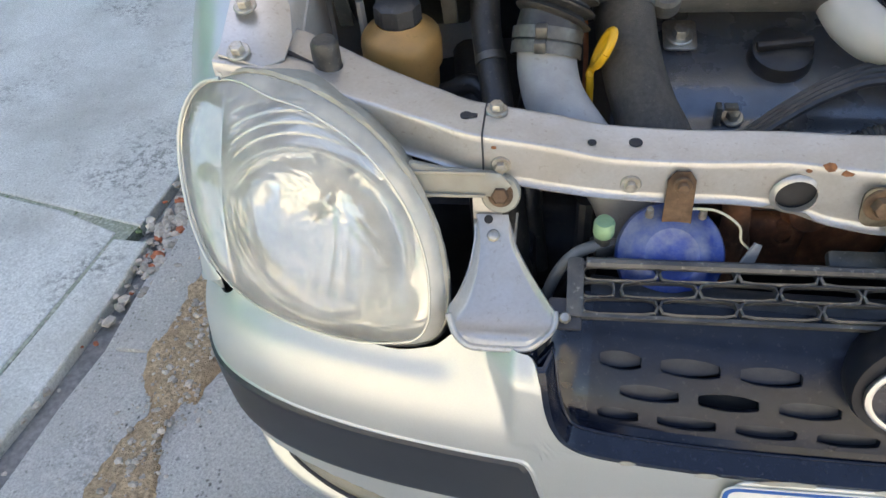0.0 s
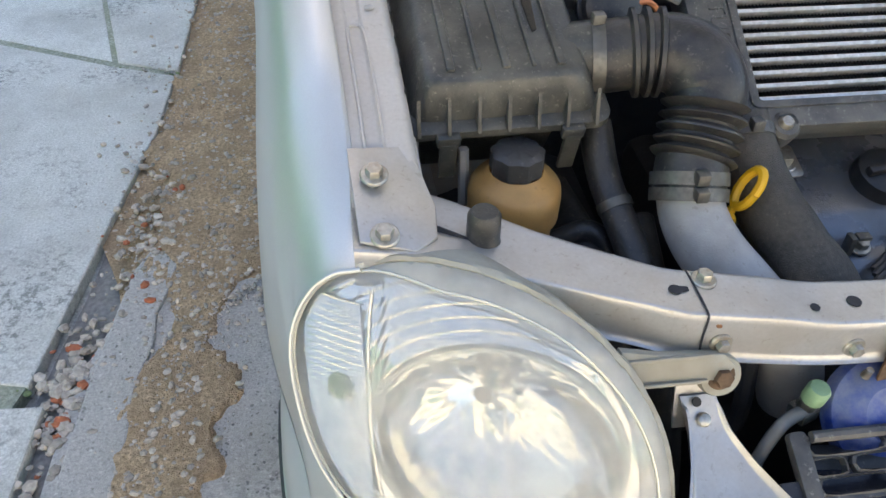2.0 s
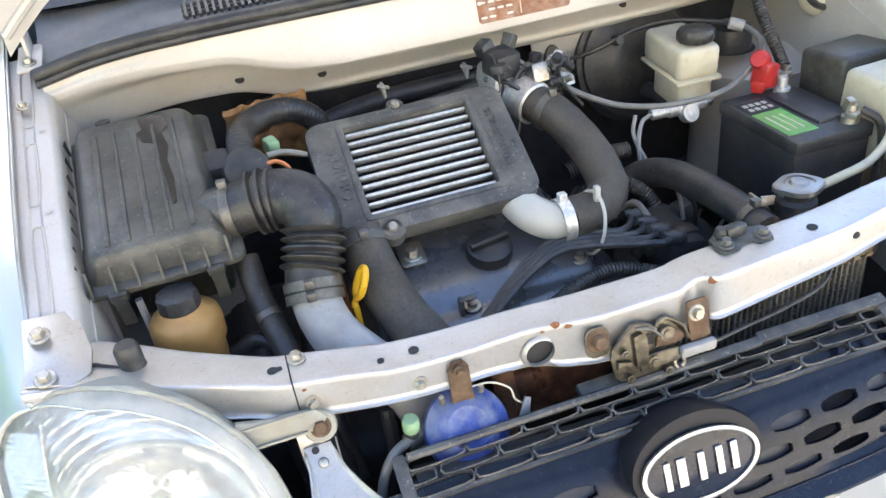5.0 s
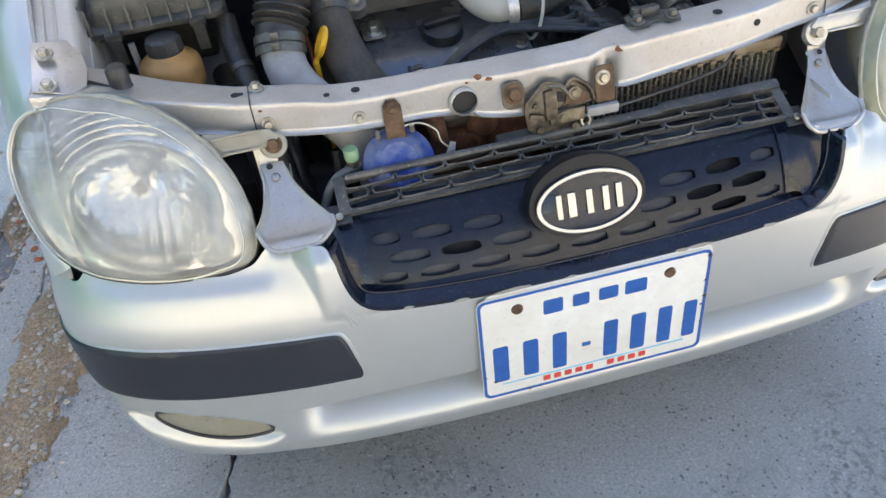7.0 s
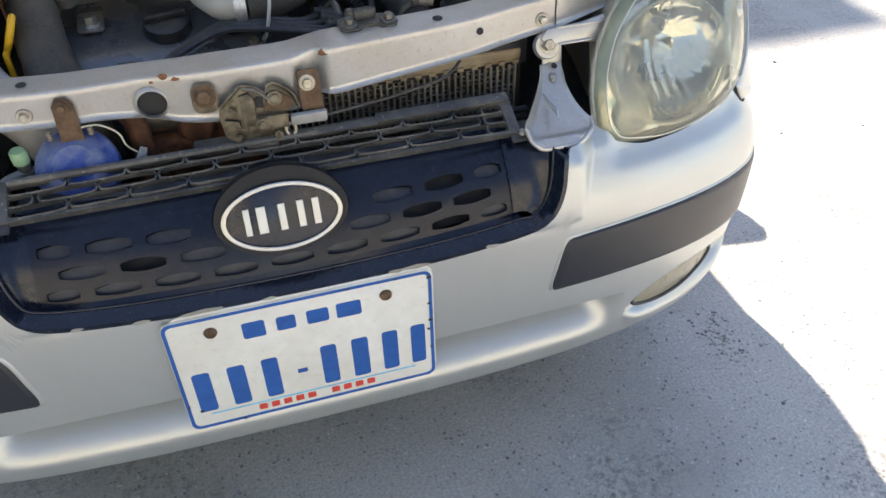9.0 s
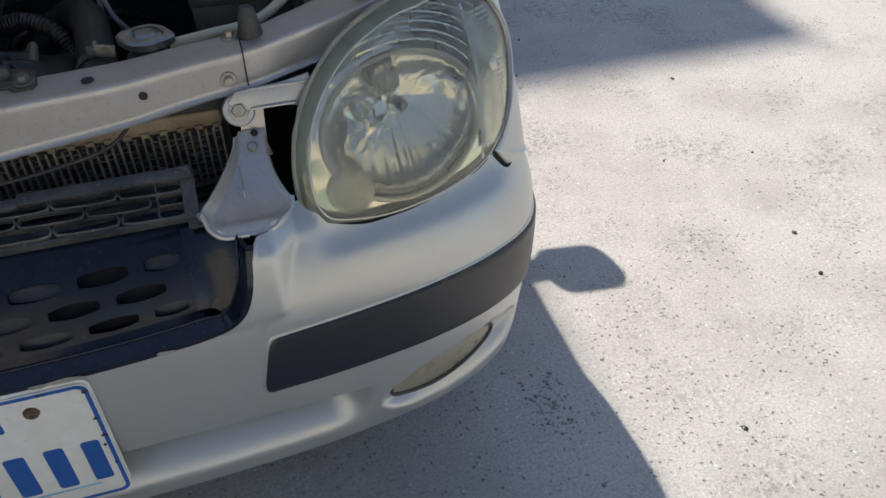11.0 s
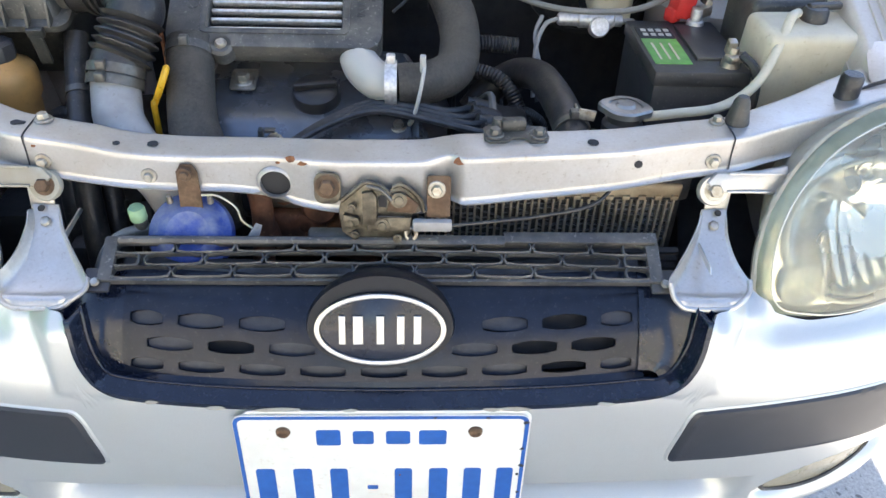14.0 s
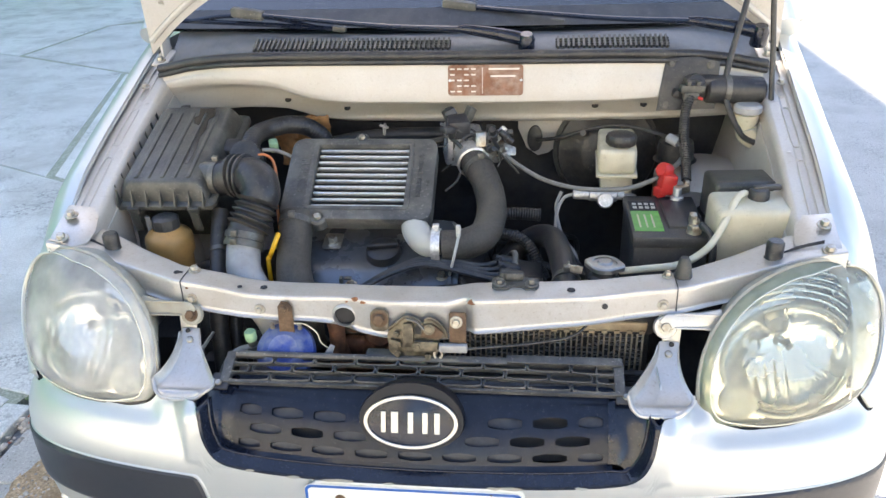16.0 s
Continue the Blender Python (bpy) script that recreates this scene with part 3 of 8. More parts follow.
def dirt_field():
    """Sand and grit lying in the gully between the slabs and along the car."""
    def fn(u, v):
        y = -2.5 + 11.0 * v ** 1.6
        mid = lerp_table([(-3.0, -1.3), (-0.5, -1.12), (0.3, -1.05), (0.7, -1.025), (1.05, -0.99), (1.4, -0.97), (2.5, -0.95), (9.0, -0.95)], y)
        half = lerp_table([(-3.0, 0.04), (0.0, 0.055), (0.4, 0.075), (0.7, 0.10), (1.05, 0.115), (1.4, 0.20), (2.5, 0.24), (3.1, 0.22), (3.35, 0.06), (3.8, 0.05), (4.3, 0.12), (9.0, 0.14)], y)
        s = (u - 0.5) * 2 * 1.5
        x = mid + s * half
        p = Vector((x * 5, y * 5, 0))
        edge = smoothstep(1.12, 0.72, abs(s) + 0.75 * noise.fractal(p * 0.9, 0.75, 2.1, 6))
        z = -0.012 + 0.022 * edge + 0.004 * noise.noise(p * 4) * edge + 0.0025 * noise.noise(p * 17)
        return Vector((x, y, z))
    return grid(fn, 90, 620)


dirt = part("dirt_strip", dirt_field(), M_dirt, None)
tagged(dirt, "brown sandy dirt and grit along the paving edge", "dirt", kind="stuff")


flat("concrete_tongue", [(-1.195, 0.50), (-1.190, 0.70), (-1.178, 0.88), (-1.162, 1.04), (-1.146, 1.17), (-1.120, 1.232), (-1.082, 1.222), (-1.052, 1.18), (-1.060, 1.10), (-1.078, 1.03), (-1.072, 0.94), (-1.090, 0.84), (-1.086, 0.70), (-1.104, 0.50)], -0.03, 0.0105, M_concrete, paving, "pale concrete tongue left bare beside the dirt", bevel=0.005)


def gully_fill():
    def fn(u, v):
        y = -3 + 4.9 * v
        mid = lerp_table([(-3.0, -1.90), (-0.5, -1.43), (0.38, -1.272), (0.62, -1.238), (0.85, -1.222), (1.2, -1.18), (1.9, -1.14)], y)
        s = (u - 0.5) * 2
        p = Vector((mid * 6 + s, y * 7, 3))
        return Vector((mid + s * 0.06, y, -0.026 + 0.012 * (1 - s * s) + 0.006 * noise.noise(p)))
    return grid(fn, 8, 160)


# dark grey silt colour includes the shade down in the groove
gully = part("gully", gully_fill(), M_agg, None)
tagged(gully, "grey silt between kerb and concrete, darkened for the gully's shade", "dirt", kind="stuff")


def ico():
    """Corners and faces of a small round stone."""
    bm = bmesh.new()
    bmesh.ops.create_icosphere(bm, subdivisions=1, radius=1.0)
    out = [v.co.copy() for v in bm.verts], [[v.index for v in f.verts] for f in bm.faces]
    bm.free()
    return out


ICO_V, ICO_F = ico()


class Stones:
    """Gathers uneven pebbles and lays them down as one mesh."""
    def __init__(self):
        self.verts, self.faces = [], []

    def lay(self, name, material, smooth=False):
        me = bpy.data.meshes.new(name)
        me.from_pydata(self.verts, [], self.faces)
        if smooth:
            me.polygons.foreach_set("use_smooth", [True] * len(me.polygons))
        me.materials.append(material)
        return new(name, me)


def rock(stones, at, r, rng):
    """One uneven pebble."""
    sx, sy, sz = r * rng.uniform(0.8, 1.5), r * rng.uniform(0.7, 1.1), r * rng.uniform(0.5, 0.8)
    turn = rng.uniform(0, 6.28)
    first = len(stones.verts)
    for co in ICO_V:
        c = co * rng.uniform(0.82, 1.12)
        x, y = c.x * sx, c.y * sy
        stones.verts.append((at[0] + x * math.cos(turn) - y * math.sin(turn), at[1] + x * math.sin(turn) + y * math.cos(turn), at[2] + sz * 0.6 + c.z * sz))
    stones.faces.extend([[first + k for k in f] for f in ICO_F])


rng = random.Random(7)
bm, bmr = Stones(), Stones()
for k in range(330):
    y = rng.gauss(0.84, 0.10) if k % 4 else rng.gauss(0.9, 0.55)
    mid = lerp_table([(-3.0, -1.90), (-0.5, -1.43), (0.38, -1.272), (0.62, -1.238), (0.85, -1.222), (1.2, -1.18), (1.9, -1.15)], y)
    r = rng.choice((0.004, 0.005, 0.006, 0.008, 0.010, 0.014))
    rock(bmr if rng.random() < 0.10 else bm, (mid + rng.gauss(0, 0.026), y, -0.004), r, rng)
for k in range(150):
    rock(bmr if rng.random() < 0.10 else bm, (rng.gauss(-1.125, 0.045), rng.gauss(1.30, 0.13), 0.008), rng.choice((0.003, 0.004, 0.005, 0.006, 0.009, 0.012)), rng)
for k in range(70):
    f = rng.random()
    rock(bm, (-1.345 - 0.06 * f + rng.gauss(0, 0.006), 0.82 - 0.42 * f, -0.004), rng.choice((0.003, 0.004, 0.006)), rng)
tagged(bm.lay("pebbles", M_stone, False), "grey and pale pebbles lying in the gully", "stones", kind="stuff")
tagged(bmr.lay("brick_bits", M_brick, False), "broken red brick bits among the pebbles", "brick bits", kind="stuff")
bm = Stones()
for k in range(6000):
    y = 0.1 + 3.4 * rng.random() ** 1.3
    if y < 1.0 and rng.random() > 0.15 + 0.5 * y:
        continue
    mid = lerp_table([(-3.0, -1.3), (0.3, -1.05), (0.7, -1.025), (1.4, -0.97), (2.5, -0.95), (9.0, -0.95)], y)
    wide = lerp_table([(0.0, 0.022), (0.7, 0.05), (1.05, 0.075), (1.4, 0.12), (3.0, 0.14), (3.3, 0.05), (9.0, 0.05)], y)
    rock(bm, (mid + rng.gauss(0, wide), y, 0.0075), rng.choice((0.002, 0.0022, 0.0027, 0.003, 0.0035, 0.004, 0.005, 0.008)), rng)
tagged(bm.lay("grit", M_stone, False), "loose grit and small stones on the dirt", "grit", kind="stuff")
bm = Stones()
for k in range(230):
    a, r = rng.uniform(0, 6.28), rng.random() ** 0.6
    rock(bm, (0.835 + 0.045 * r * math.cos(a) + rng.gauss(0, 0.006), 0.21 + 0.075 * r * math.sin(a), -0.003), rng.uniform(0.002, 0.005), rng)
for k in range(240):
    x, y = rng.uniform(-1.0, 1.1), rng.uniform(-1.2, 0.45)
    rock(bm, (x, y, -0.0025), rng.choice((0.002, 0.003, 0.003, 0.004, 0.006)), rng)
tagged(bm.lay("worn_aggregate", M_agg, False), "exposed dark aggregate in the worn concrete", "aggregate", kind="stuff")
bm = Stones()
for k in range(26):
    x, y = rng.uniform(0.95, 3.0), rng.uniform(-0.3, 2.6)
    rock(bm, (x, y, -0.001), rng.choice((0.003, 0.004, 0.006)), rng)
tagged(bm.lay("leaf_litter", M_rubber, False), "scattered dark bits of litter on the concrete", "litter", kind="stuff")
bm = Stones()
for (x0, y0), (x1, y1), n in (((-1.365, 0.60), (-1.335, 0.81), 60), ((-1.60, -0.6), (-1.365, 0.60), 110), ((-1.29, 0.85), (-1.75, 0.955), 90), ((-1.16, 2.085), (-1.5, 2.2), 30), ((-2.25, 2.6), (-2.9, 4.72), 50)):
    for k in range(n):
        t = rng.random()
        rock(bm, (x0 + (x1 - x0) * t + rng.gauss(0, 0.004), y0 + (y1 - y0) * t + rng.gauss(0, 0.005), -0.005), rng.uniform(0.003, 0.008), rng)
tagged(bm.lay("moss", M_moss, True), "green moss growing in the slab joints", "moss", kind="stuff")


def building(name, x0, x1, y0, y1, h, face, material, label, cols, rows, shutter):
    """A block with rows of windows set into the side that faces the yard."""
    b = thing(name, label, "building", ((x0 + x1) / 2, (y0 + y1) / 2, 0), kind="structure")
    wy = y1 if face > 0 else y0
    w, fl = (x1 - x0) / cols, h / rows
    # wall of piers and spandrels, so that the windows are real openings
    t = 0.3
    back = wy - face * t
    for c in range(cols + 1):
        ww = w * 0.42 if 0 < c < cols else w * 0.21 + 0.2
        cx = x0 + c * w
        part("pier", box((min(max(cx, x0 + ww / 2), x1 - ww / 2), (wy + back) / 2, h / 2), (ww, t, h)), material, b, smooth=False)
    for r in range(rows + 1):
        hh = fl * 0.36
        z = min(max(r * fl, hh / 2), h - hh / 2)
        part("spandrel", box(((x0 + x1) / 2, (wy + back) / 2 - face * 0.004, z), (x1 - x0, t - 0.02, hh)), material, b, smooth=False)
    for c in range(cols):
        for r in range(rows):
            part("window", box((x0 + (c + 0.5) * w, back + face * 0.06, (r + 0.5) * fl), (w * 0.62, 0.05, fl * 0.7)), M_shut if shutter else M_glassdark, b, smooth=False)
    part("block", box(((x0 + x1) / 2, (y0 + y1) / 2 - face * (t / 2 + 0.02), h / 2), (x1 - x0 - 0.02, abs(y1 - y0) - t - 0.04, h - 0.02)), material, b, smooth=False)
    part("parapet", box(((x0 + x1) / 2, (y0 + y1) / 2, h + 0.15), (x1 - x0 + 0.3, abs(y1 - y0) + 0.3, 0.3)), M_wallw, b, smooth=False)
    return b


M_oil = mat("wet_oil_stain", (0.006, 0.006, 0.006), 0.22, 0, 0.2, 60)
M_glassdark = mat("dark_window_pane", (0.05, 0.06, 0.06), 0.15, 0, 0.1, 3)
building("building", -2.20, -0.23, 12.28, 20, 11.45, -1, M_wallw, "pale rendered house behind the car", 2, 3, False)
tall = building("building", -16, -2.23, 12.1, 20.2, 14.6, -1, M_wall, "taller ochre house with green ground-floor doors", 5, 4, False)
for k in range(6):
    part("folding_door", box((-14.9 + 2.3 * k, 12.04, 2.3), (2.16, 0.08, 4.6), (0, 0, 0), 0.02), M_door, tall, "green painted steel folding door")
# wall out of view, added so the paint and lamp reflect green
tint_wall = thing("green_reflect_wall", "unseen green wall added for green reflections on the car", "wall", (-9.4, 4.0, 0), kind="structure")
part("wall", box((-9.4, 4.0, 2.5), (0.2, 18.0, 5.0)), M_door, tint_wall, smooth=False)
part("coping", box((-9.4, 4.0, 5.06), (0.3, 18.1, 0.12), (0, 0, 0), 0.02), M_wallw, tint_wall, smooth=False)
building("building", 1.6, 15.0, -26, -16, 9.0, 1, M_wall, "ochre plastered house with green shutters facing the car", 7, 3, True)
building("building", -20, -3.4, -26, -16, 12.0, 1, M_wall, "tall ochre house with green shutters across the yard", 8, 4, True)
# ---- car body ----
car = thing("car", "silver small hatchback with its bonnet raised", "car", (0, 1.5, 0))
EDGE = [(0.20, 0.648, 0.800), (0.25, 0.650, 0.820), (0.37, 0.655, 0.872), (0.50, 0.663, 0.918), (0.63, 0.670, 0.958), (0.80, 0.680, 1.008), (0.95, 0.69, 1.045)]


def edge_at(y):
    return lerp_table(EDGE, y)


# outline and face of the headlamp lens, which the wing follows
LENS = [(0.650, 0.803), (0.620, 0.811), (0.590, 0.813), (0.552, 0.808), (0.505, 0.790), (0.470, 0.764), (0.443, 0.730), (0.428, 0.690), (0.426, 0.648), (0.433, 0.628), (0.449, 0.617), (0.500, 0.612), (0.555, 0.613), (0.605, 0.617), (0.645, 0.624), (0.676, 0.640), (0.697, 0.668), (0.708, 0.708), (0.708, 0.745), (0.693, 0.776), (0.672, 0.795)]
LENS_LOOP = [(p.x, p.y) for p in resample(spline([(x, z, 0) for x, z in LENS + [LENS[0]]], 6), 96)][:-1]
LC = (0.572, 0.712)


def lens_y(x, z):
    x = abs(x)
    return 0.060 + 0.42 * (z - 0.61) + 1.0 * max(0.0, z - 0.61) ** 2 + 0.078 * max(0.0, (x - 0.42) / 0.28) ** 2.5


def lens_fn(side, back=0.0, shrink=1.0):
    def fn(u, v):
        i = u * len(LENS_LOOP)
        k = int(i) % len(LENS_LOOP)
        a, b = LENS_LOOP[k], LENS_LOOP[(k + 1) % len(LENS_LOOP)]
        f = i - int(i)
        ox, oz = a[0] + (b[0] - a[0]) * f, a[1] + (b[1] - a[1]) * f
        r = v * shrink
        x, z = LC[0] + (ox - LC[0]) * r, LC[1] + (oz - LC[1]) * r
        if side > 0:
            x = 0.43 + (x - 0.43) * 1.045
        return Vector((side * x, lens_y(x, z) + 0.020 * v ** 7 + back, z))
    return fn


LENS_END = min((k / 960 for k in range(500, 960)), key=lambda u: abs(lens_fn(1)(u, 1.0).z - 0.632) + (9 if lens_fn(1)(u, 1.0).x < 0.6 else 0))


def wing_nose(side, v):
    """Front edge of the wing: it runs round the outer arc of the lens down to the bumper seam."""
    u = 1.0 - (1.0 - LENS_END) * min(1.0, v / 0.76)
    p = lens_fn(side)(u, 1.0)
    x, z = abs(p.x), p.z
    seam = smoothstep(0.76, 0.84, v)
    out = Vector((x - LC[0], 0, z - LC[1])).normalized() * 0.0012
    q = Vector((side * (x + out.x), p.y - 0.008, z + out.z))
    return q.lerp(Vector((side * (0.694 if side > 0 else 0.674), 0.150, 0.602)), seam)


def fender_fn(side):
    def fn(u, v):
        nose = wing_nose(side, v)
        y = nose.y + (0.955 - nose.y) * u ** 1.6
        xe, ze = edge_at(y)
        # from the bonnet gap outwards and down the flank
        rows = [(0.0, 0.000, -0.012), (0.04, -0.001, 0.0), (0.12, 0.012, 0.001), (0.25, 0.040, -0.014), (0.38, 0.061, -0.045), (0.52, 0.077, -0.10), (0.7, 0.090, -0.18), (0.86, 0.096, -0.30), (1.0, 0.093, -0.42)]
        dx, dz = lerp_table(rows, v)
        x, z = xe + dx, ze + dz
        # the flank draws in towards the nose
        k = smoothstep(0.40, 0.145, y)
        x -= k * (0.030 if side > 0 else 0.046) * v + 0.014 * smoothstep(0.35, 0.75, y) * smoothstep(0.2, 0.6, v)
        if side > 0:
            x += 0.014 * smoothstep(0.60, 0.22, y) * smoothstep(0.15, 0.5, v)
        # wheel arch
        arch = math.hypot(y - 0.66, z - 0.27)
        if arch < 0.315 and z < 0.62:
            z = 0.27 + math.sqrt(max(0.0, 0.315 ** 2 - (y - 0.66) ** 2))
        if y < 0.40 and z < 0.602:
            z = 0.602
        w = smoothstep(0.0, 0.42 - 0.27 * smoothstep(0.35, 0.72, v), u)
        lip = 0.004 * smoothstep(0.04, 0.0, u)
        return Vector((side * (abs(nose.x) * (1 - w) + x * w), y + lip, nose.z * (1 - w) + z * w))
    return fn


for side in (-1, 1):
    fender = part("fender", grid(fender_fn(side), 70, 60), M_silver, car, "silver painted front wing")
    part("fender_hem", tube([wing_nose(side, v) + Vector((0, 0.003, 0)) for v in [k / 24 * 0.7 for k in range(25)]], 0.002, 8, 2), M_silver, fender)
    part("fender_gutter", tube([fender_fn(side)(k / 20, 0.0) + Vector((0, 0, 0.003)) for k in range(21)], 0.003, 6, 2), M_silver, fender)
    # inner rail with its pressed channel
    def rail(u, v, side=side):
        y = 0.235 + 0.60 * u
        xe, ze = edge_at(y)
        prof = [(0.0, 0.002, -0.018), (0.2, -0.012, -0.018), (0.28, -0.016, -0.021), (0.5, -0.026, -0.021), (0.58, -0.030, -0.018), (0.8, -0.048, -0.018), (0.9, -0.056, -0.026), (1.0, -0.060, -0.055)]
        dx, dz = lerp_table(prof, v)
        return Vector((side * (xe + dx), y, ze + dz))
    inner_rail = part("inner_rail", grid(rail, 40, 40, 0.0015), M_bay, car, "dull painted inner wing rail")
    for u0, u1 in ((0.14, 0.40), (0.46, 0.66), (0.72, 0.94)):
        loop = [(u0 + (u1 - u0) * (0.5 + 0.5 * c), 0.40 + 0.17 * q) for c, q in ellipse(1, 1, 28, (0, 0), 5.0)]
        part("pressed_edge", tube([rail(u, v) + Vector((0, 0, 0.0012)) for u, v in loop + loop[:1]], 0.0016, 6, 2), M_bay, inner_rail, "pressed channel edge")
    for u in (0.09, 0.43, 0.69):
        part("weld_spot", lathe([(0, 0.0012), (0.004, 0.0008), (0.005, 0.0)], Matrix.Translation(rail(u, 0.68) + Vector((0, 0, 0.0005))), 12), M_bay, inner_rail)
    def apron_fn(u, v, side=side):
        y = 0.24 + 0.62 * u
        xe, ze = edge_at(y)
        x = xe - 0.060 - 0.02 * v - 0.05 * smoothstep(0.45, 0.62, y) * v
        return Vector((side * x, y, ze - 0.055 - 0.33 * v + 0.006 * math.sin(y * 40) * v))
    part("inner_wing", grid(apron_fn, 30, 20, 0.002), M_bay, car, "cream-grey painted inner wing panel")
    # dark liner over the wheel
    part("arch_liner", grid(lambda u, v, side=side: Vector((side * (0.46 + 0.272 * v), 0.66 - 0.318 * math.cos(math.pi * u), 0.27 + 0.318 * math.sin(math.pi * u))), 28, 4, 0.003), M_dark, car, "black wheel arch liner")
    # hidden block, added to stop sunlight passing behind the wing
    part("sun_block", box((side * 0.672, 0.925, 0.77), (0.085, 0.05, 0.46), (0, 0, 0), 0.01), M_dark, car)
    # strut tower
    part("strut_tower", lathe([(0.0, 0.0), (0.045, 0.0), (0.06, -0.004), (0.085, -0.016), (0.10, -0.03), (0.105, -0.25)], Matrix.Translation((side * 0.53, 0.71, 0.80)), 32), M_bay, car, "painted strut tower")
    # corner plate tying the rail to the crossmember
    xs = [(-0.650, 0.250), (-0.608, 0.247), (-0.590, 0.262), (-0.588, 0.290), (-0.597, 0.325), (-0.610, 0.345), (-0.655, 0.335)]
    bm = prism([(x * -side, y) for x, y in xs], 0.003, pose(0, 0, 0.806), 0.001)
    for v in bm.verts:
        v.co.z += (v.co.y - 0.24) * 0.30 + (abs(v.co.x) - 0.60) * 0.25
    part("corner_plate", bm, M_cross, car)
    b1 = bolt((side * 0.635, 0.305, 0.8445), (0, -0.25, 1), 0.010, parent=car)
    b2 = bolt((side * 0.631, 0.255, 0.824), (0, -0.3, 1), 0.010, parent=car)
    bolt((side * 0.655, 0.70, 0.969), (0, -0.25, 1), 0.008, parent=car)
    # hinge bracket
    part("bonnet_hinge", merge(box((side * 0.640, 0.785, 1.010), (0.035, 0.07, 0.006), (14, 0, 0), 0.002), box((side * 0.640, 0.80, 1.03), (0.006, 0.045, 0.05), (0, 0, 0), 0.002)), M_bay, car)
    bolt((side * 0.640, 0.765, 1.009), (0, -0.2, 1), 0.009, parent=car)
    # doors, pillars and mirrors behind the view
    def flank(u, v, side=side):
        y = 0.955 + 2.3 * u
        z = 0.26 + 0.76 * v
        return Vector((side * (0.772 - 0.05 * smoothstep(0.7, 1.0, v) * 1.0 - 0.03 * (1 - v) + 0.004 * math.sin(v * 6)), y, z + 0.02 * u))
    part("door", grid(flank, 24, 16, 0.02), M_silver, car, "silver door panel")
    def side_glass(u, v, side=side):
        y0, y1 = 1.05 + 0.42 * v, 3.1 - 0.12 * v
        return Vector((side * (0.715 - 0.12 * v), y0 + (y1 - y0) * u, 1.04 + 0.42 * v))
    part("side_window", grid(side_glass, 8, 4, 0.004), M_tint, car, "side window glass")
    part("pillar", tube([(side * 0.695, 0.86, 1.04), (side * 0.66, 1.2, 1.28), (side * 0.60, 1.48, 1.48), (side * 0.60, 2.6, 1.50), (side * 0.66, 3.2, 1.05)], 0.03, 16), M_silver, car)
    mirror = part("door_mirror", box((side * 0.845, 1.45, 1.0), (0.165, 0.085, 0.130), (0, 0, side * -8), 0.041, 5), M_silver, car, "rounded silver door mirror")
    part("mirror_foot", box((side * 0.755, 1.45, 0.975), (0.08, 0.05, 0.05), (0, 0, 0), 0.015), M_black, mirror)
    for y in (0.66, 3.04):
        ax = frame_matrix((side * 0.655, y, 0.27), (side, 0, 0))
        wheel = part("wheel", lathe([(0, 0.02), (0.05, 0.03), (0.12, 0.0), (0.165, 0.02), (0.17, 0.05)], ax, 32), M_alu, car, "silver steel wheel")
        part("tyre", lathe([(0.165, -0.08), (0.22, -0.085), (0.262, -0.07), (0.27, -0.04), (0.27, 0.04), (0.262, 0.065), (0.22, 0.078), (0.165, 0.06), (0.165, -0.08)], ax, 48), M_tyre, wheel, "black tyre")

part("roof", grid(lambda u, v: Vector(((u - 0.5) * 1.22, 1.45 + 1.75 * v, 1.50 + 0.06 * (1 - (2 * u - 1) ** 2) - 0.12 * max(0, v - 0.7))), 16, 16, 0.02), M_silver, car, "silver roof panel")
part("tailgate", grid(lambda u, v: Vector(((u - 0.5) * (1.46 - 0.25 * v), 3.28 - 0.10 * v, 0.3 + 1.2 * v)), 12, 12, 0.02), M_silver, car, "silver tailgate")
part("floor_pan", box((0, 2.0, 0.22), (1.36, 2.7, 0.04)), M_dark, car, smooth=False)
part("bay_floor", box((0, 0.55, 0.20), (1.2, 0.66, 0.02)), M_dark, car, smooth=False)
part("dashboard", box((0, 1.14, 0.88), (1.3, 0.40, 0.22), (6, 0, 0), 0.05, 3), M_trimshade, car, "dark grey dashboard")
for x in (-0.33, 0.33):
    part("seat", merge(box((x, 1.95, 0.62), (0.46, 0.5, 0.2), (0, 0, 0), 0.06, 3), box((x, 2.2, 0.95), (0.44, 0.16, 0.62), (-14, 0, 0), 0.06, 3)), M_trimshade, car, "dark cloth seat")


def screen(u, v):
    x = (u - 0.5) * 2
    y = 0.778 + 0.085 * abs(x) ** 2.2 + 0.65 * v
    return Vector((x * (0.665 - 0.075 * v), y, 1.056 + 0.46 * v - 0.03 * v * v + 0.012 * (1 - x * x) * (1 - v)))


part("windscreen", grid(screen, 24, 12, 0.005), M_glass, car, "greenish windscreen glass").visible_shadow = False
part("screen_band", grid(lambda u, v: screen(u, v * 0.07) + Vector((0, -0.002, 0.003)), 24, 2), M_black, car, "black band along the glass")

# cowl panel under the screen with air slots
def cowl_front(x):
    """Place of the cowl's front lip."""
    a = abs(x)
    return lerp_table([(0.0, 0.684, 1.030), (0.3, 0.690, 1.029), (0.45, 0.708, 1.023), (0.56, 0.738, 1.008), (0.63, 0.748, 0.992)], a)


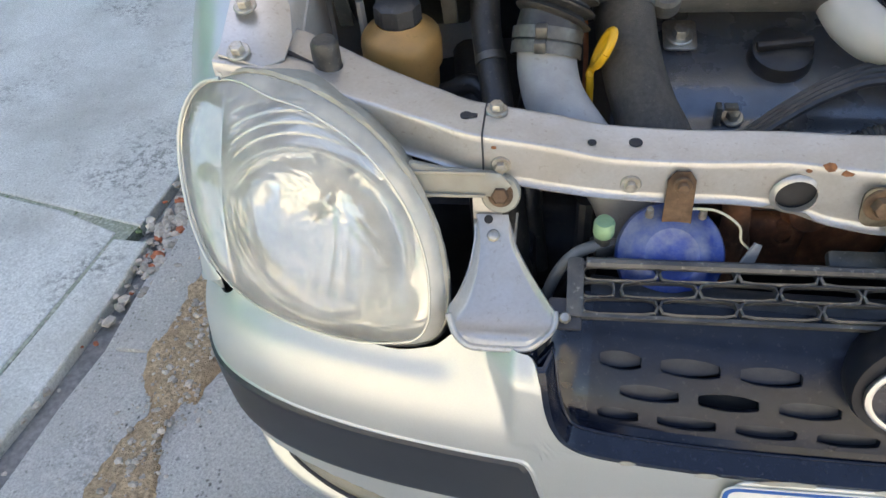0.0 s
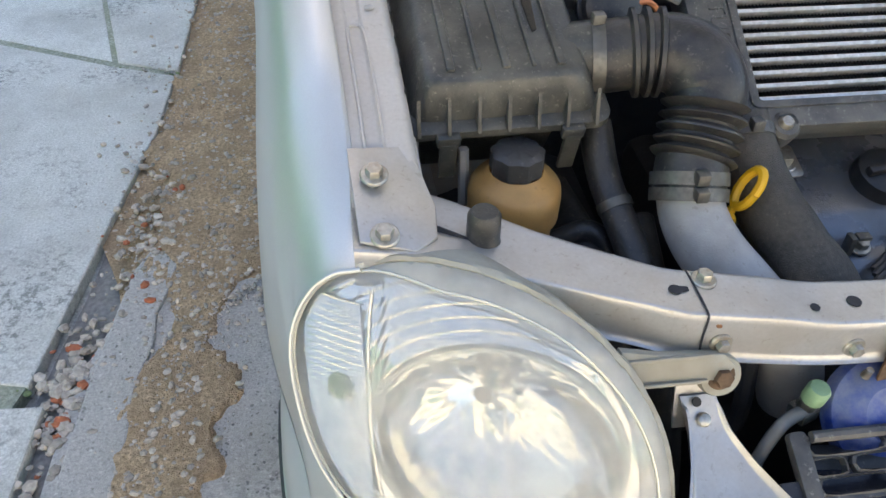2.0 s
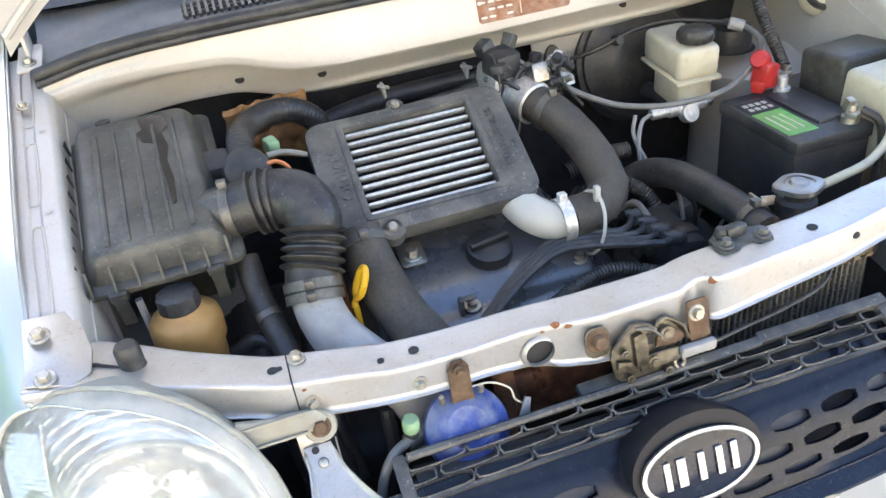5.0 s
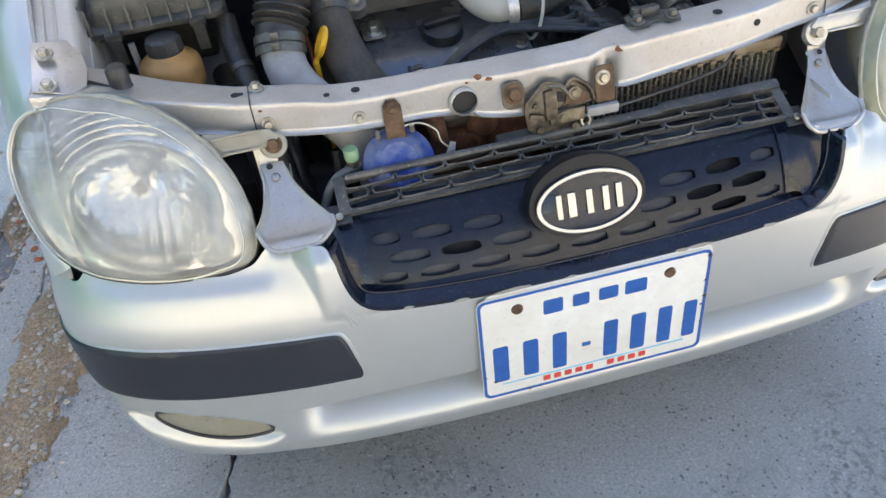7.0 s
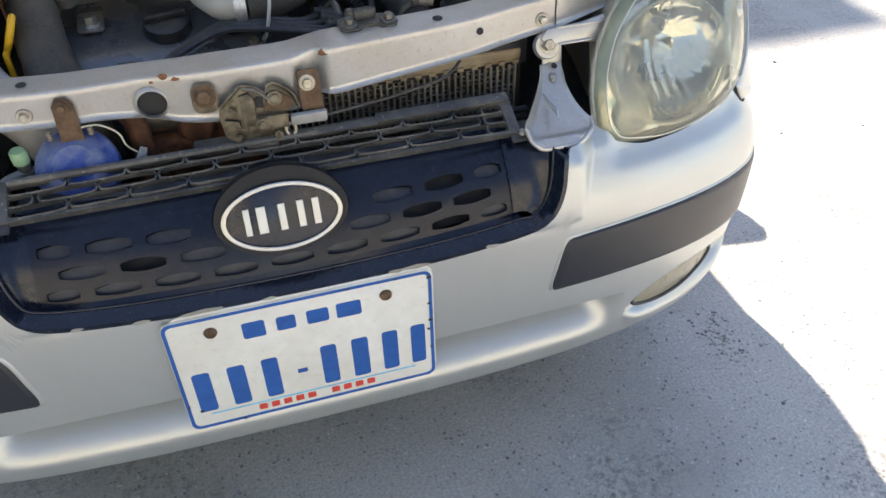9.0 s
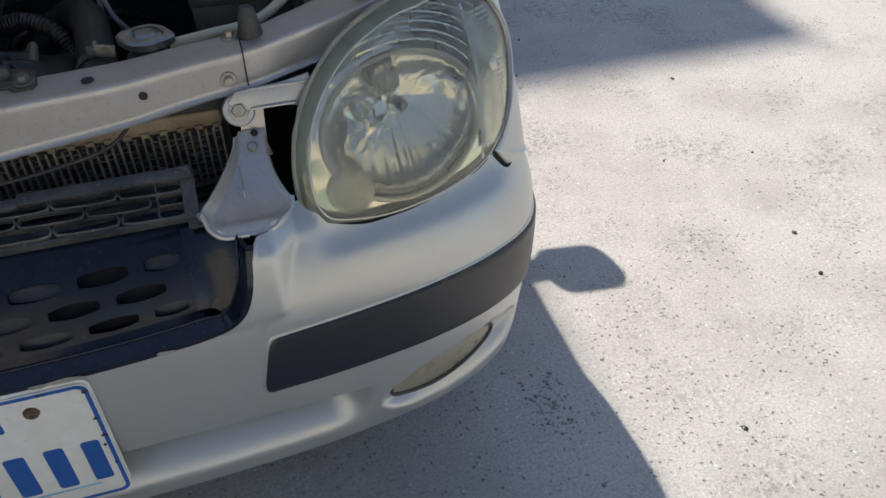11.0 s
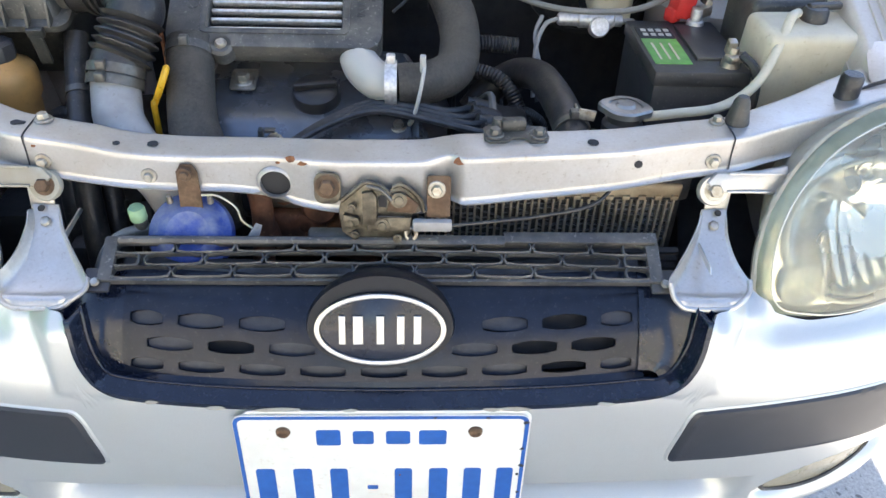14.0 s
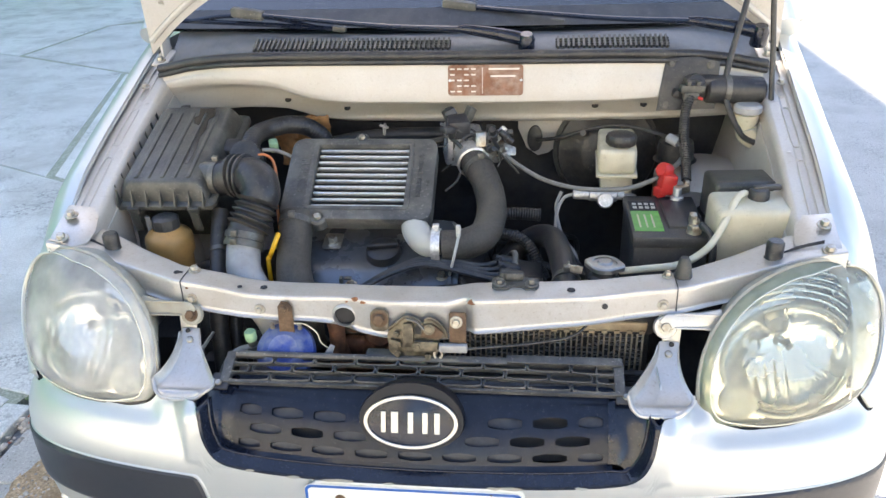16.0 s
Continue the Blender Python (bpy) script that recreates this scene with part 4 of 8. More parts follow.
def cowl(u, v):
    x = (u - 0.5) * 2 * 0.63
    yf, zf = cowl_front(x)
    y1, z1 = 0.795 + 0.085 * abs(x / 0.665) ** 2.2, 1.054
    bow = 0.012 * math.sin(math.pi * v)
    return Vector((x, yf + (y1 - yf) * v, zf + (z1 - zf) * v + bow - 0.018 * smoothstep(0.42, 0.60, abs(x)) * math.sin(math.pi * v)))


cowl_panel = part("cowl_panel", grid(cowl, 60, 12, 0.003), M_cowl, car, "grey-black plastic cowl panel")
for x0, x1, n in ((-0.415, 0.005, 42), (0.215, 0.44, 22)):
    # no real recess: a dark sheet on the cowl gives the vents' shade
    part("vent_recess", grid(lambda u, v: cowl((x0 + (x1 - x0) * u) / 1.26 + 0.5, 0.16 + 0.26 * v) + Vector((0, 0, 0.0012)), 30, 3), M_trimshade, cowl_panel)
    for k in range(n):
        x = x0 + (x1 - x0) * (k + 0.5) / n
        a, b = cowl(x / 1.26 + 0.5, 0.14), cowl(x / 1.26 + 0.5, 0.44)
        part("vent_slat", box((a + b) / 2 + Vector((0, 0, 0.003)), (0.0042, (b - a).length, 0.006), (math.degrees(math.atan2(b.z - a.z, b.y - a.y)), 0, 0)), M_dusty, cowl_panel, smooth=False)
    for w in (0.22, 0.29, 0.36):
        part("vent_bar", tube([cowl((x0 + (x1 - x0) * t) / 1.26 + 0.5, w) + Vector((0, 0, 0.003)) for t in (0, 0.33, 0.66, 1)], 0.0018, 6, 6), M_dusty, cowl_panel)
seal = [(x, cowl_front(x)[0] - 0.008, cowl_front(x)[1] + 0.004) for x in (-0.635, -0.60, -0.56, -0.50, -0.45, -0.35, -0.2, 0, 0.2, 0.35, 0.45, 0.5, 0.56, 0.60, 0.635)]
part("bonnet_seal", merge(tube(seal, 0.0095, 10, 6), tube([(x, y - 0.006, z - 0.012) for x, y, z in seal], 0.006, 8, 6)), M_rubber, car, "black rubber bonnet seal")

# firewall: overhanging upper panel, step, lower panel
def firewall(u, v):
    x = (u - 0.5) * 2 * 0.63
    yf, zf = cowl_front(x)
    wave = smoothstep(-0.46, -0.26, x) * (1 - smoothstep(0.47, 0.56, x))
    step = lerp_table([(-0.63, 0.955), (-0.56, 0.968), (-0.45, 0.978), (-0.38, 0.976), (-0.28, 0.950), (-0.2, 0.944), (0.1, 0.944), (0.35, 0.946), (0.5, 0.952), (0.63, 0.96)], x)
    k = smoothstep(-0.36, -0.16, x)
    yb = 0.752
    rows = [(0.0, yf - 0.004, zf - 0.004), (0.06, yf - 0.010, zf - 0.012), (0.12, yf - 0.012, zf - 0.02), (0.42, yf - 0.016 - 0.008 * k, step + 0.008), (0.46, yf - 0.014 - 0.010 * k, step), (0.50, yf - 0.010 - 0.006 * k, step - 0.006),
            (0.60, yb - 0.004 + 0.010 * k, step - 0.024 + 0.004 * k), (0.78, yb + 0.012 + 0.016 * k, step - 0.070 + 0.007 * k), (0.82, yb + 0.014 + 0.012 * k, step - 0.074 + 0.004 * k), (0.86, yb + 0.03, step - 0.078), (0.90, yb + 0.06, step - 0.084), (1.0, yb + 0.12, step - 0.092)]
    y, z = lerp_table(rows, v)
    return Vector((x, y, z))


fw = part("firewall", grid(firewall, 90, 90, 0.003), M_bay, car, "cream-grey painted firewall panel")
for x in (-0.362, -0.234, 0.304, 0.405):
    p = firewall(x / 1.26 + 0.5, 0.70)
    # uncut hole: its inner shade is a dark disc on the panel
    part("hole", lathe([(0, 0.003), (0.006, 0.003), (0.0075, 0.0005)], frame_matrix(p, (0, -0.6, 0.75)), 14), M_trimshade, fw)
# the deep bay's shade is put into this panel's dark colour
lower_wall = part("lower_firewall", grid(lambda u, v: Vector(((u - 0.5) * 1.2, 0.868 - 0.02 * v, 0.885 - 0.50 * v)), 20, 12, 0.003), M_dark, car, "lower firewall coloured dark for the bay's shade")
part("sound_pad", grid(lambda u, v: Vector((-0.36 + 0.42 * u, 0.80 + 0.09 * v + 0.006 * noise.noise(Vector((u * 9, v * 9, 1))), 0.872 - 0.30 * v + 0.01 * math.sin(u * 9))), 30, 20, 0.012), M_dark, car, "black sound-deadening pad")
part("insulation", grid(lambda u, v: Vector((-0.40 + 0.125 * u, 0.745 + 0.05 * v + 0.01 * noise.noise(Vector((u * 6, v * 6, 4))), 0.884 + 0.008 * u - 0.12 * v + 0.008 * noise.noise(Vector((u * 8, v * 5, 2))))), 24, 20, 0.01), M_copper, car, "torn orange insulation")

# raised bonnet
def bonnet(u, v):
    """v runs from the rear edge to the nose."""
    s = (u - 0.5) * 2
    half = 0.665 - 0.07 * v
    x = s * half
    rear = 0.205 * (1 - abs(s) ** 3.2)
    d = rear + (0.86 - rear) * v
    crown = 0.05 * (1 - s * s) * (1 - 0.3 * v) + 0.03 * math.sin(math.pi * v) - 0.10 * smoothstep(0.85, 1.0, v)
    a = radians(70)
    return Vector((x, 0.800 - d * math.cos(a) + crown * math.sin(a), 1.022 + d * math.sin(a) + crown * math.cos(a)))


part("bonnet", grid(bonnet, 40, 30, 0.018), M_bay, car, "raised bonnet, dull cream-grey underside")
for side in (-1, 1):
    rim = [bonnet(0.5 + side * 0.5 * k, 0.03) + Vector((0, -0.02, -0.004)) for k in (0.99, 0.95, 0.88, 0.78, 0.6)]
    part("bonnet_stiffener", tube(rim, 0.007, 8, 6), M_bay, car)
    for v in (0.10, 0.2):
        p = bonnet(0.5 + side * 0.465, v)
        part("bonnet_screw", lathe([(0, 0.004), (0.006, 0.004), (0.008, 0.0), (0.009, -0.01)], frame_matrix(p + Vector((0, -0.012, -0.012)), (0, -0.9, -0.4)), 12), M_zinc, car)

# wipers
for dx in (0.0, 0.455):
    at = lambda x, y, z: Vector((x + dx, y + (0.03 if dx else 0.0), z + (0.004 if dx else 0.0)))
    w = thing("windscreen_wiper", "matt black windscreen wiper resting on the glass", "wiper", at(0.157, 0.70, 1.045), "windscreen wipers")
    a, clip = at(0.157, 0.706, 1.050), at(-0.445, 0.795, 1.100)
    part("arm_foot", tube([a + Vector((0.012, 0, -0.004)), a + Vector((-0.02, 0.004, 0.010)), at(0.055, 0.722, 1.073), at(0.02, 0.726, 1.076)], [0.013, 0.014, 0.011, 0.008], 10, 6), M_gloss, w, "broad foot of the arm")
    part("arm", tube([at(0.03, 0.725, 1.075), at(-0.127, 0.744, 1.079), at(-0.30, 0.770, 1.090), clip], [0.0065, 0.0055, 0.005, 0.005], 8, 6), M_gloss, w)
    part("pivot", lathe([(0, 0.02), (0.012, 0.02), (0.016, 0.012), (0.017, -0.02)], frame_matrix(a, (0, -0.3, 1)), 16), M_gloss, w)
    c, d = at(-0.625, 0.832, 1.082), at(-0.235, 0.770, 1.070)
    part("blade", tube([c, c.lerp(d, 0.5) + Vector((0, -0.004, 0.002)), d], 0.0055, 6, 6), M_gloss, w)
    part("blade_frame", tube([c.lerp(d, 0.10), c.lerp(d, 0.36) + Vector((0, -0.004, 0.016)), c.lerp(d, 0.62) + Vector((0, -0.004, 0.016)), d.lerp(c, 0.1)], 0.0045, 6, 6), M_gloss, w)
    part("blade_clip", box(clip + Vector((0.005, 0, 0)), (0.075, 0.020, 0.022), (0, 6, -8), 0.006), M_dusty, w, "grey plastic blade clip")
    part("blade_tip", box(d, (0.03, 0.014, 0.012), (0, 4, -8), 0.003), M_dusty, w)

# data tag riveted to the firewall
tag = thing("data_plate", "brown aluminium data plate riveted to the firewall", "data plate", (0.077, 0.66, 0.966))
tm = frame_matrix((0.077, 0.6662, 0.986), (0, -1, 0.2))
part("plate", prism(rounded(0.150, 0.060, 0.006), 0.0012, tm), M_sticker, tag, "brown anodised plate")
for row in range(5):
    for k in range(4):
        if (row * 3 + k) % 5 != 4:
            part("print", prism(rounded(0.010, 0.003, 0.001, 1), 0.0004, tm @ Matrix.Translation((-0.066 + k * 0.014, 0.022 - row * 0.011, 0.0013))), M_tagink, tag, smooth=False)
for u, v, w in ((0.037, 0.022, 0.062), (0.035, 0.008, 0.05)):
    part("print", prism(rounded(w, 0.0035, 0.001, 1), 0.0004, tm @ Matrix.Translation((u, v, 0.0013))), M_tagink, tag, smooth=False)
part("print", prism(rounded(0.0012, 0.052, 0.0004, 1), 0.0004, tm @ Matrix.Translation((-0.006, 0, 0.0013))), M_tagink, tag, smooth=False)
for u in (-0.071, 0.071):
    part("rivet", lathe([(0, 0.003), (0.002, 0.0025), (0.003, 0.001)], tm @ Matrix.Translation((u, 0, 0.001)), 10), M_alu, tag)

# ---- upper crossmember ----
CM = [(-0.655, 0.243, 0.318, 0.822, 0.030), (-0.60, 0.243, 0.325, 0.812, 0.034), (-0.55, 0.232, 0.310, 0.800, 0.040), (-0.50, 0.218, 0.284, 0.792, 0.042), (-0.45, 0.201, 0.258, 0.788, 0.042), (-0.40, 0.182, 0.234, 0.786, 0.044),
      (-0.34, 0.178, 0.228, 0.779, 0.046), (-0.28, 0.176, 0.226, 0.768, 0.042), (-0.20, 0.178, 0.226, 0.764, 0.042), (-0.14, 0.180, 0.226, 0.764, 0.048), (-0.09, 0.170, 0.220, 0.766, 0.060), (-0.05, 0.163, 0.216, 0.768, 0.064), (0.04, 0.162, 0.214, 0.770, 0.066),
      (0.07, 0.170, 0.216, 0.774, 0.056), (0.09, 0.156, 0.214, 0.778, 0.058), (0.16, 0.160, 0.216, 0.780, 0.054), (0.26, 0.168, 0.222, 0.782, 0.048), (0.34, 0.178, 0.230, 0.788, 0.044), (0.40, 0.184, 0.236, 0.792, 0.042), (0.45, 0.201, 0.258, 0.796, 0.042),
      (0.50, 0.218, 0.284, 0.800, 0.042), (0.55, 0.232, 0.310, 0.808, 0.040), (0.60, 0.243, 0.325, 0.818, 0.034), (0.655, 0.243, 0.318, 0.828, 0.030)]


def cross(u, v):
    x = -0.655 + 1.31 * u
    yf, yb, zt, h = lerp_table(CM, x)
    rows = [(0.0, yb, zt - 0.014), (0.08, yb, zt - 0.003), (0.12, yb - 0.004, zt), (0.40, yf + 0.004, zt - 0.001), (0.46, yf + 0.001, zt - 0.003), (0.53, yf, zt - 0.009), (0.85, yf, zt - h + 0.006), (0.92, yf - 0.003, zt - h + 0.001), (1.0, yf - 0.005, zt - h)]
    y, z = lerp_table(rows, v)
    return Vector((x, y, z))


def cut_round(bm, at, axis, r):
    """Opens a round hole through a dense sheet, and pulls its rim to a circle."""
    n = Vector(axis).normalized()
    flatd = lambda p: (p - at) - n * (p - at).dot(n)
    near = [f for f in bm.faces if (f.calc_center_median() - at).length < r * 2]
    gone = [f for f in near if flatd(f.calc_center_median()).length < r]
    bmesh.ops.delete(bm, geom=gone, context="FACES")
    for e in [e for e in bm.edges if e.is_boundary]:
        for v in e.verts:
            d = flatd(v.co)
            if d.length < r * 1.6 and (v.co - at).length < r * 1.8:
                v.co += d.normalized() * r - d


bm = grid(cross, 260, 60)
bmesh.ops.recalc_face_normals(bm, faces=bm.faces)
cut_round(bm, cross((-0.125 + 0.655) / 1.31, 0.74), (0, -1, 0), 0.0175)
bmesh.ops.solidify(bm, geom=list(bm.faces), thickness=0.0022)
# plain dark sheet set 30 mm behind the front face
part("crossmember_back", grid(lambda u, v: cross(0.02 + 0.96 * u, 0.88) + Vector((0, 0.030 + 0.004 * v, 0.006 + 0.030 * v)), 60, 4, 0.002), M_dark, car, "dark sheet behind the crossmember's front face")
crossm = part("crossmember", bm, M_cross, car, "worn silver radiator support crossmember")


# dark disc stands in for the shade seen through the round hole
part("hole_back", lathe([(0, 0.0), (0.0190, 0.0), (0.0190, 0.005)], frame_matrix(cross((-0.125 + 0.655) / 1.31, 0.74) + Vector((0, 0.0045, 0)), (0, -1, 0.0)), 28), M_trimshade, crossm)
part("hole_rim", lathe([(0.0172, 0.004), (0.0205, 0.0022), (0.0215, 0.0), (0.0175, -0.002), (0.0172, 0.0), (0.0172, 0.004)], frame_matrix(cross((-0.125 + 0.655) / 1.31, 0.74) + Vector((0, -0.001, 0)), (0, -1, 0.0)), 36), M_cross, crossm)


def on_cross(x, v):
    return cross((x + 0.655) / 1.31, v)


for side, xs in ((-1, (0.379, 0.265)), (1, (0.375,))):
    for x in xs:
        p = on_cross(side * x, 0.74)
        bolt(p + Vector((0, -0.001, 0)), (0, -1, 0.05), 0.008, parent=crossm)
bolt(on_cross(-0.385, 0.18) + Vector((0, 0, 0.001)), (0, 0, 1), 0.009, parent=crossm)
bolt(on_cross(0.385, 0.18) + Vector((0, 0, 0.001)), (0, 0, 1), 0.008, parent=crossm)
for x, v, r in ((0.286, 0.64, 0.0048), (-0.30, 0.30, 0.004), (-0.262, 0.26, 0.006), (0.235, 0.28, 0.0065)):
    p = on_cross(x, v)
    n = (0, -1, 0.0) if v > 0.5 else (0, 0, 1)
    # dark disc on the metal gives the shade of an uncut hole
    part("hole", lathe([(0, 0.0), (r * 0.97, 0.0), (r, -0.001)], frame_matrix(p + Vector(n) * 0.0014, n), 20), M_trimshade, crossm)
p = on_cross(-0.412, 0.26)
# keyhole shade as a thin dark shape, not cut through
part("keyhole", prism([(0.0052 * math.cos(radians(a)), 0.0052 * math.sin(radians(a))) for a in range(40, 321, 20)] + [(0.0105, -0.002), (0.0105, 0.002)], 0.0012, frame_matrix(p, (0, 0, 1))), M_trimshade, crossm)
for side in (-1, 1):
    # seam where the side piece overlaps the middle
    part("seam", tube([on_cross(side * 0.395, v) + Vector((0, -0.0008, 0.0008)) for v in (0.1, 0.2, 0.4, 0.5, 0.56, 0.7, 0.9)], 0.0009, 6, 4), M_dark, crossm)
for x, v, r in ((-0.105, 0.45, 0.007), (-0.092, 0.50, 0.005), (0.083, 0.50, 0.008), (-0.12, 0.52, 0.003), (-0.385, 0.56, 0.003)):
    p = on_cross(x, v)
    k = 7
    bm = prism([(r * (0.6 + 0.5 * noise.noise(Vector((i, x * 50, 0))) + 0.3) * math.cos(6.283 * i / k), 0.6 * r * math.sin(6.283 * i / k)) for i in range(k)], 0.0006, frame_matrix(p + Vector((0, -0.0004, 0.0006)), (0, -0.7, 0.7)))
    part("rust_patch", bm, M_rust, crossm, "flaked rust patch")
for side in (-1, 1):
    # lower edge plate between crossmember and lamp arm
    part("support_leg", prism([(-0.015, 0.0), (0.015, 0.0), (0.012, -0.055), (0.016, -0.07), (-0.012, -0.07), (-0.014, -0.055)], 0.003, frame_matrix((side * 0.392, 0.186, 0.735), (0, -1, 0.25)), 0.0006), M_cross, crossm)
# rubber stops on the crossmember
for x, y, z, r, h in ((-0.552, 0.272, 0.797, 0.0135, 0.030), (0.552, 0.262, 0.806, 0.0135, 0.030)):
    s = thing("rubber_stop", "round black rubber bonnet stop on the crossmember", "rubber stop", (x, y, z), "rubber stops")
    part("stop", lathe([(0, h), (r * 0.8, h), (r, h - 0.004), (r * 1.02, h * 0.5), (r, 0.002), (r * 1.1, 0)], Matrix.Translation((x, y, z)), 24), M_rubber, s)
s = thing("rubber_stop", "tapered black rubber bonnet stop", "rubber stop", (0.408, 0.217, 0.786), "rubber stops")
part("stop", lathe([(0, 0.036), (0.006, 0.036), (0.009, 0.031), (0.014, 0.004), (0.0155, 0.0)], Matrix.Translation((0.408, 0.220, 0.789)), 24), M_rubber, s)
# ---- front bumper ----
PLAN = [(0.0, 0.014), (0.2, 0.016), (0.35, 0.023), (0.45, 0.034), (0.55, 0.053), (0.63, 0.080), (0.69, 0.116), (0.725, 0.160), (0.744, 0.22), (0.753, 0.30), (0.755, 0.385)]
PLAN_PTS = resample(spline([(x, y, 0) for x, y in PLAN], 12), 220)
INSET = [(0.240, 0.065), (0.246, 0.045), (0.256, 0.030), (0.275, 0.020), (0.31, 0.013), (0.36, 0.008), (0.42, 0.002), (0.48, 0.0), (0.53, 0.001), (0.55, 0.004), (0.57, 0.011), (0.585, 0.019), (0.60, 0.029), (0.615, 0.040), (0.64, 0.052)]
TOP = [(0.0, 0.532), (0.18, 0.535), (0.28, 0.543), (0.315, 0.552), (0.333, 0.568), (0.345, 0.598), (0.352, 0.634), (0.365, 0.641), (0.41, 0.643), (0.422, 0.645), (0.431, 0.642), (0.440, 0.631), (0.458, 0.616), (0.50, 0.608), (0.54, 0.608), (0.60, 0.612), (0.63, 0.616), (0.652, 0.622), (0.672, 0.627), (0.686, 0.625), (0.697, 0.604), (0.706, 0.600), (0.755, 0.5995)]
STRIPE = [(0.340, 0.436, 0.440), (0.352, 0.433, 0.500), (0.362, 0.433, 0.520), (0.40, 0.432, 0.522), (0.55, 0.428, 0.523), (0.65, 0.424, 0.520), (0.70, 0.420, 0.516), (0.74, 0.418, 0.510), (0.75, 0.418, 0.505)]


def plan(s):
    """Point and outward normal of the bumper's plan line; s from -1 to 1 across the car."""
    f = min(abs(s), 1.0) * (len(PLAN_PTS) - 1)
    k = min(int(f), len(PLAN_PTS) - 2)
    p = PLAN_PTS[k].lerp(PLAN_PTS[k + 1], f - k)
    t = (PLAN_PTS[min(k + 3, len(PLAN_PTS) - 1)] - PLAN_PTS[max(k - 3, 0)]).normalized()
    n = Vector((t.y, -t.x, 0))
    sg = -1 if s < 0 else 1
    return Vector((sg * p.x, p.y, 0)), Vector((sg * n.x, n.y, 0))


def fog_depth(x, z):
    """Depth of the slanting fog lamp pocket: flush along its top, with a jutting shelf along its foot."""
    dx, dz = abs(x) - 0.590, z - 0.340
    c, s = math.cos(radians(10)), math.sin(radians(10))
    u, v = dx * c + dz * s, -dx * s + dz * c
    if abs(u) >= 0.114:
        return 0.0
    top = 0.043 * math.sqrt(1 - (u / 0.114) ** 2)
    full = min(1.0, top / 0.030)
    f = (top - v) / (2 * top + 1e-6)
    if f < 0:
        return 0.0
    if f > 1:
        return -0.006 * full * math.exp(-((v + top) / 0.024) ** 2)
    if f < 0.12:
        return 0.012 * full * smoothstep(0, 0.12, f)
    if f < 0.66:
        return 0.012 * full
    return full * (0.012 - 0.018 * smoothstep(0.66, 1.0, f))


def lip_at(a):
    """Height of the sharp upper lip of the lower intake."""
    return 0.393 - 0.012 * (a / 0.42) ** 4 if a < 0.5 else 0.369


def skin(s, z, lift=0.0):
    p, n = plan(s)
    a = abs(p.x)
    d = lerp_table(INSET, z)
    # the pillar beside the grille stands forward of the shelf below the lamp
    d = min(d, d * 0.30 + max(0.0, a - 0.372) * 0.95) if z > 0.545 else d
    d += 0.006 * smoothstep(0.42, 0.45, a) * smoothstep(0.70, 0.66, a) * smoothstep(0.588, 0.606, z)
    # the pillar curls back under the bracket
    d += 0.022 * smoothstep(0.345, 0.358, a) * smoothstep(0.440, 0.422, a) * smoothstep(0.618, 0.650, z)
    # scooped lower intake: deepest under its lip, sloping out to the lower edge
    wide = smoothstep(0.470, 0.405, a)
    if z < lip_at(a) - 0.0004:
        d += 0.080 * wide * smoothstep(0.292, 0.368, z)
    # fog lamp pocket
    if 0.45 < a < 0.745:
        d += fog_depth(p.x, z)
    q = p - n * (d - lift)
    return Vector((q.x, q.y, z))


def top_of(s):
    return lerp_table(TOP, abs(plan(s)[0].x)) if abs(plan(s)[0].x) < 0.754 else 0.59


bumper = thing("front_bumper", "silver painted plastic front bumper with black rub strips", "bumper", (0, 0.2, 0.23))
NU, NV = 420, 100


def bumper_fn(u, v):
    s = -1 + 2 * u
    zt, z0 = top_of(s), 0.240 + 0.02 * smoothstep(0.6, 1.0, abs(s))
    lip = lip_at(abs(plan(s)[0].x))
    k = round(v * NV)
    if k <= 46:
        z = z0 + (lip - 0.0008 - z0) * k / 46
    else:
        z = lip + (zt - lip) * (k - 47) / (NV - 47)
    return skin(s, z)


part("skin", grid(bumper_fn, NU, NV, -0.003), M_silver, bumper, "silver painted bumper skin")
part("under_tray", grid(lambda u, v: plan(-0.92 + 1.84 * u)[0] + Vector((0, 0.07 + 0.22 * v, 0.232 + 0.01 * v)), 40, 4, 0.003), M_dark, bumper)


def span(x):
    """The plan parameter at which the bumper reaches x."""
    lo, hi = 0.0, 1.0
    for _ in range(30):
        mid = (lo + hi) / 2
        if plan(mid)[0].x < x:
            lo = mid
        else:
            hi = mid
    return lo


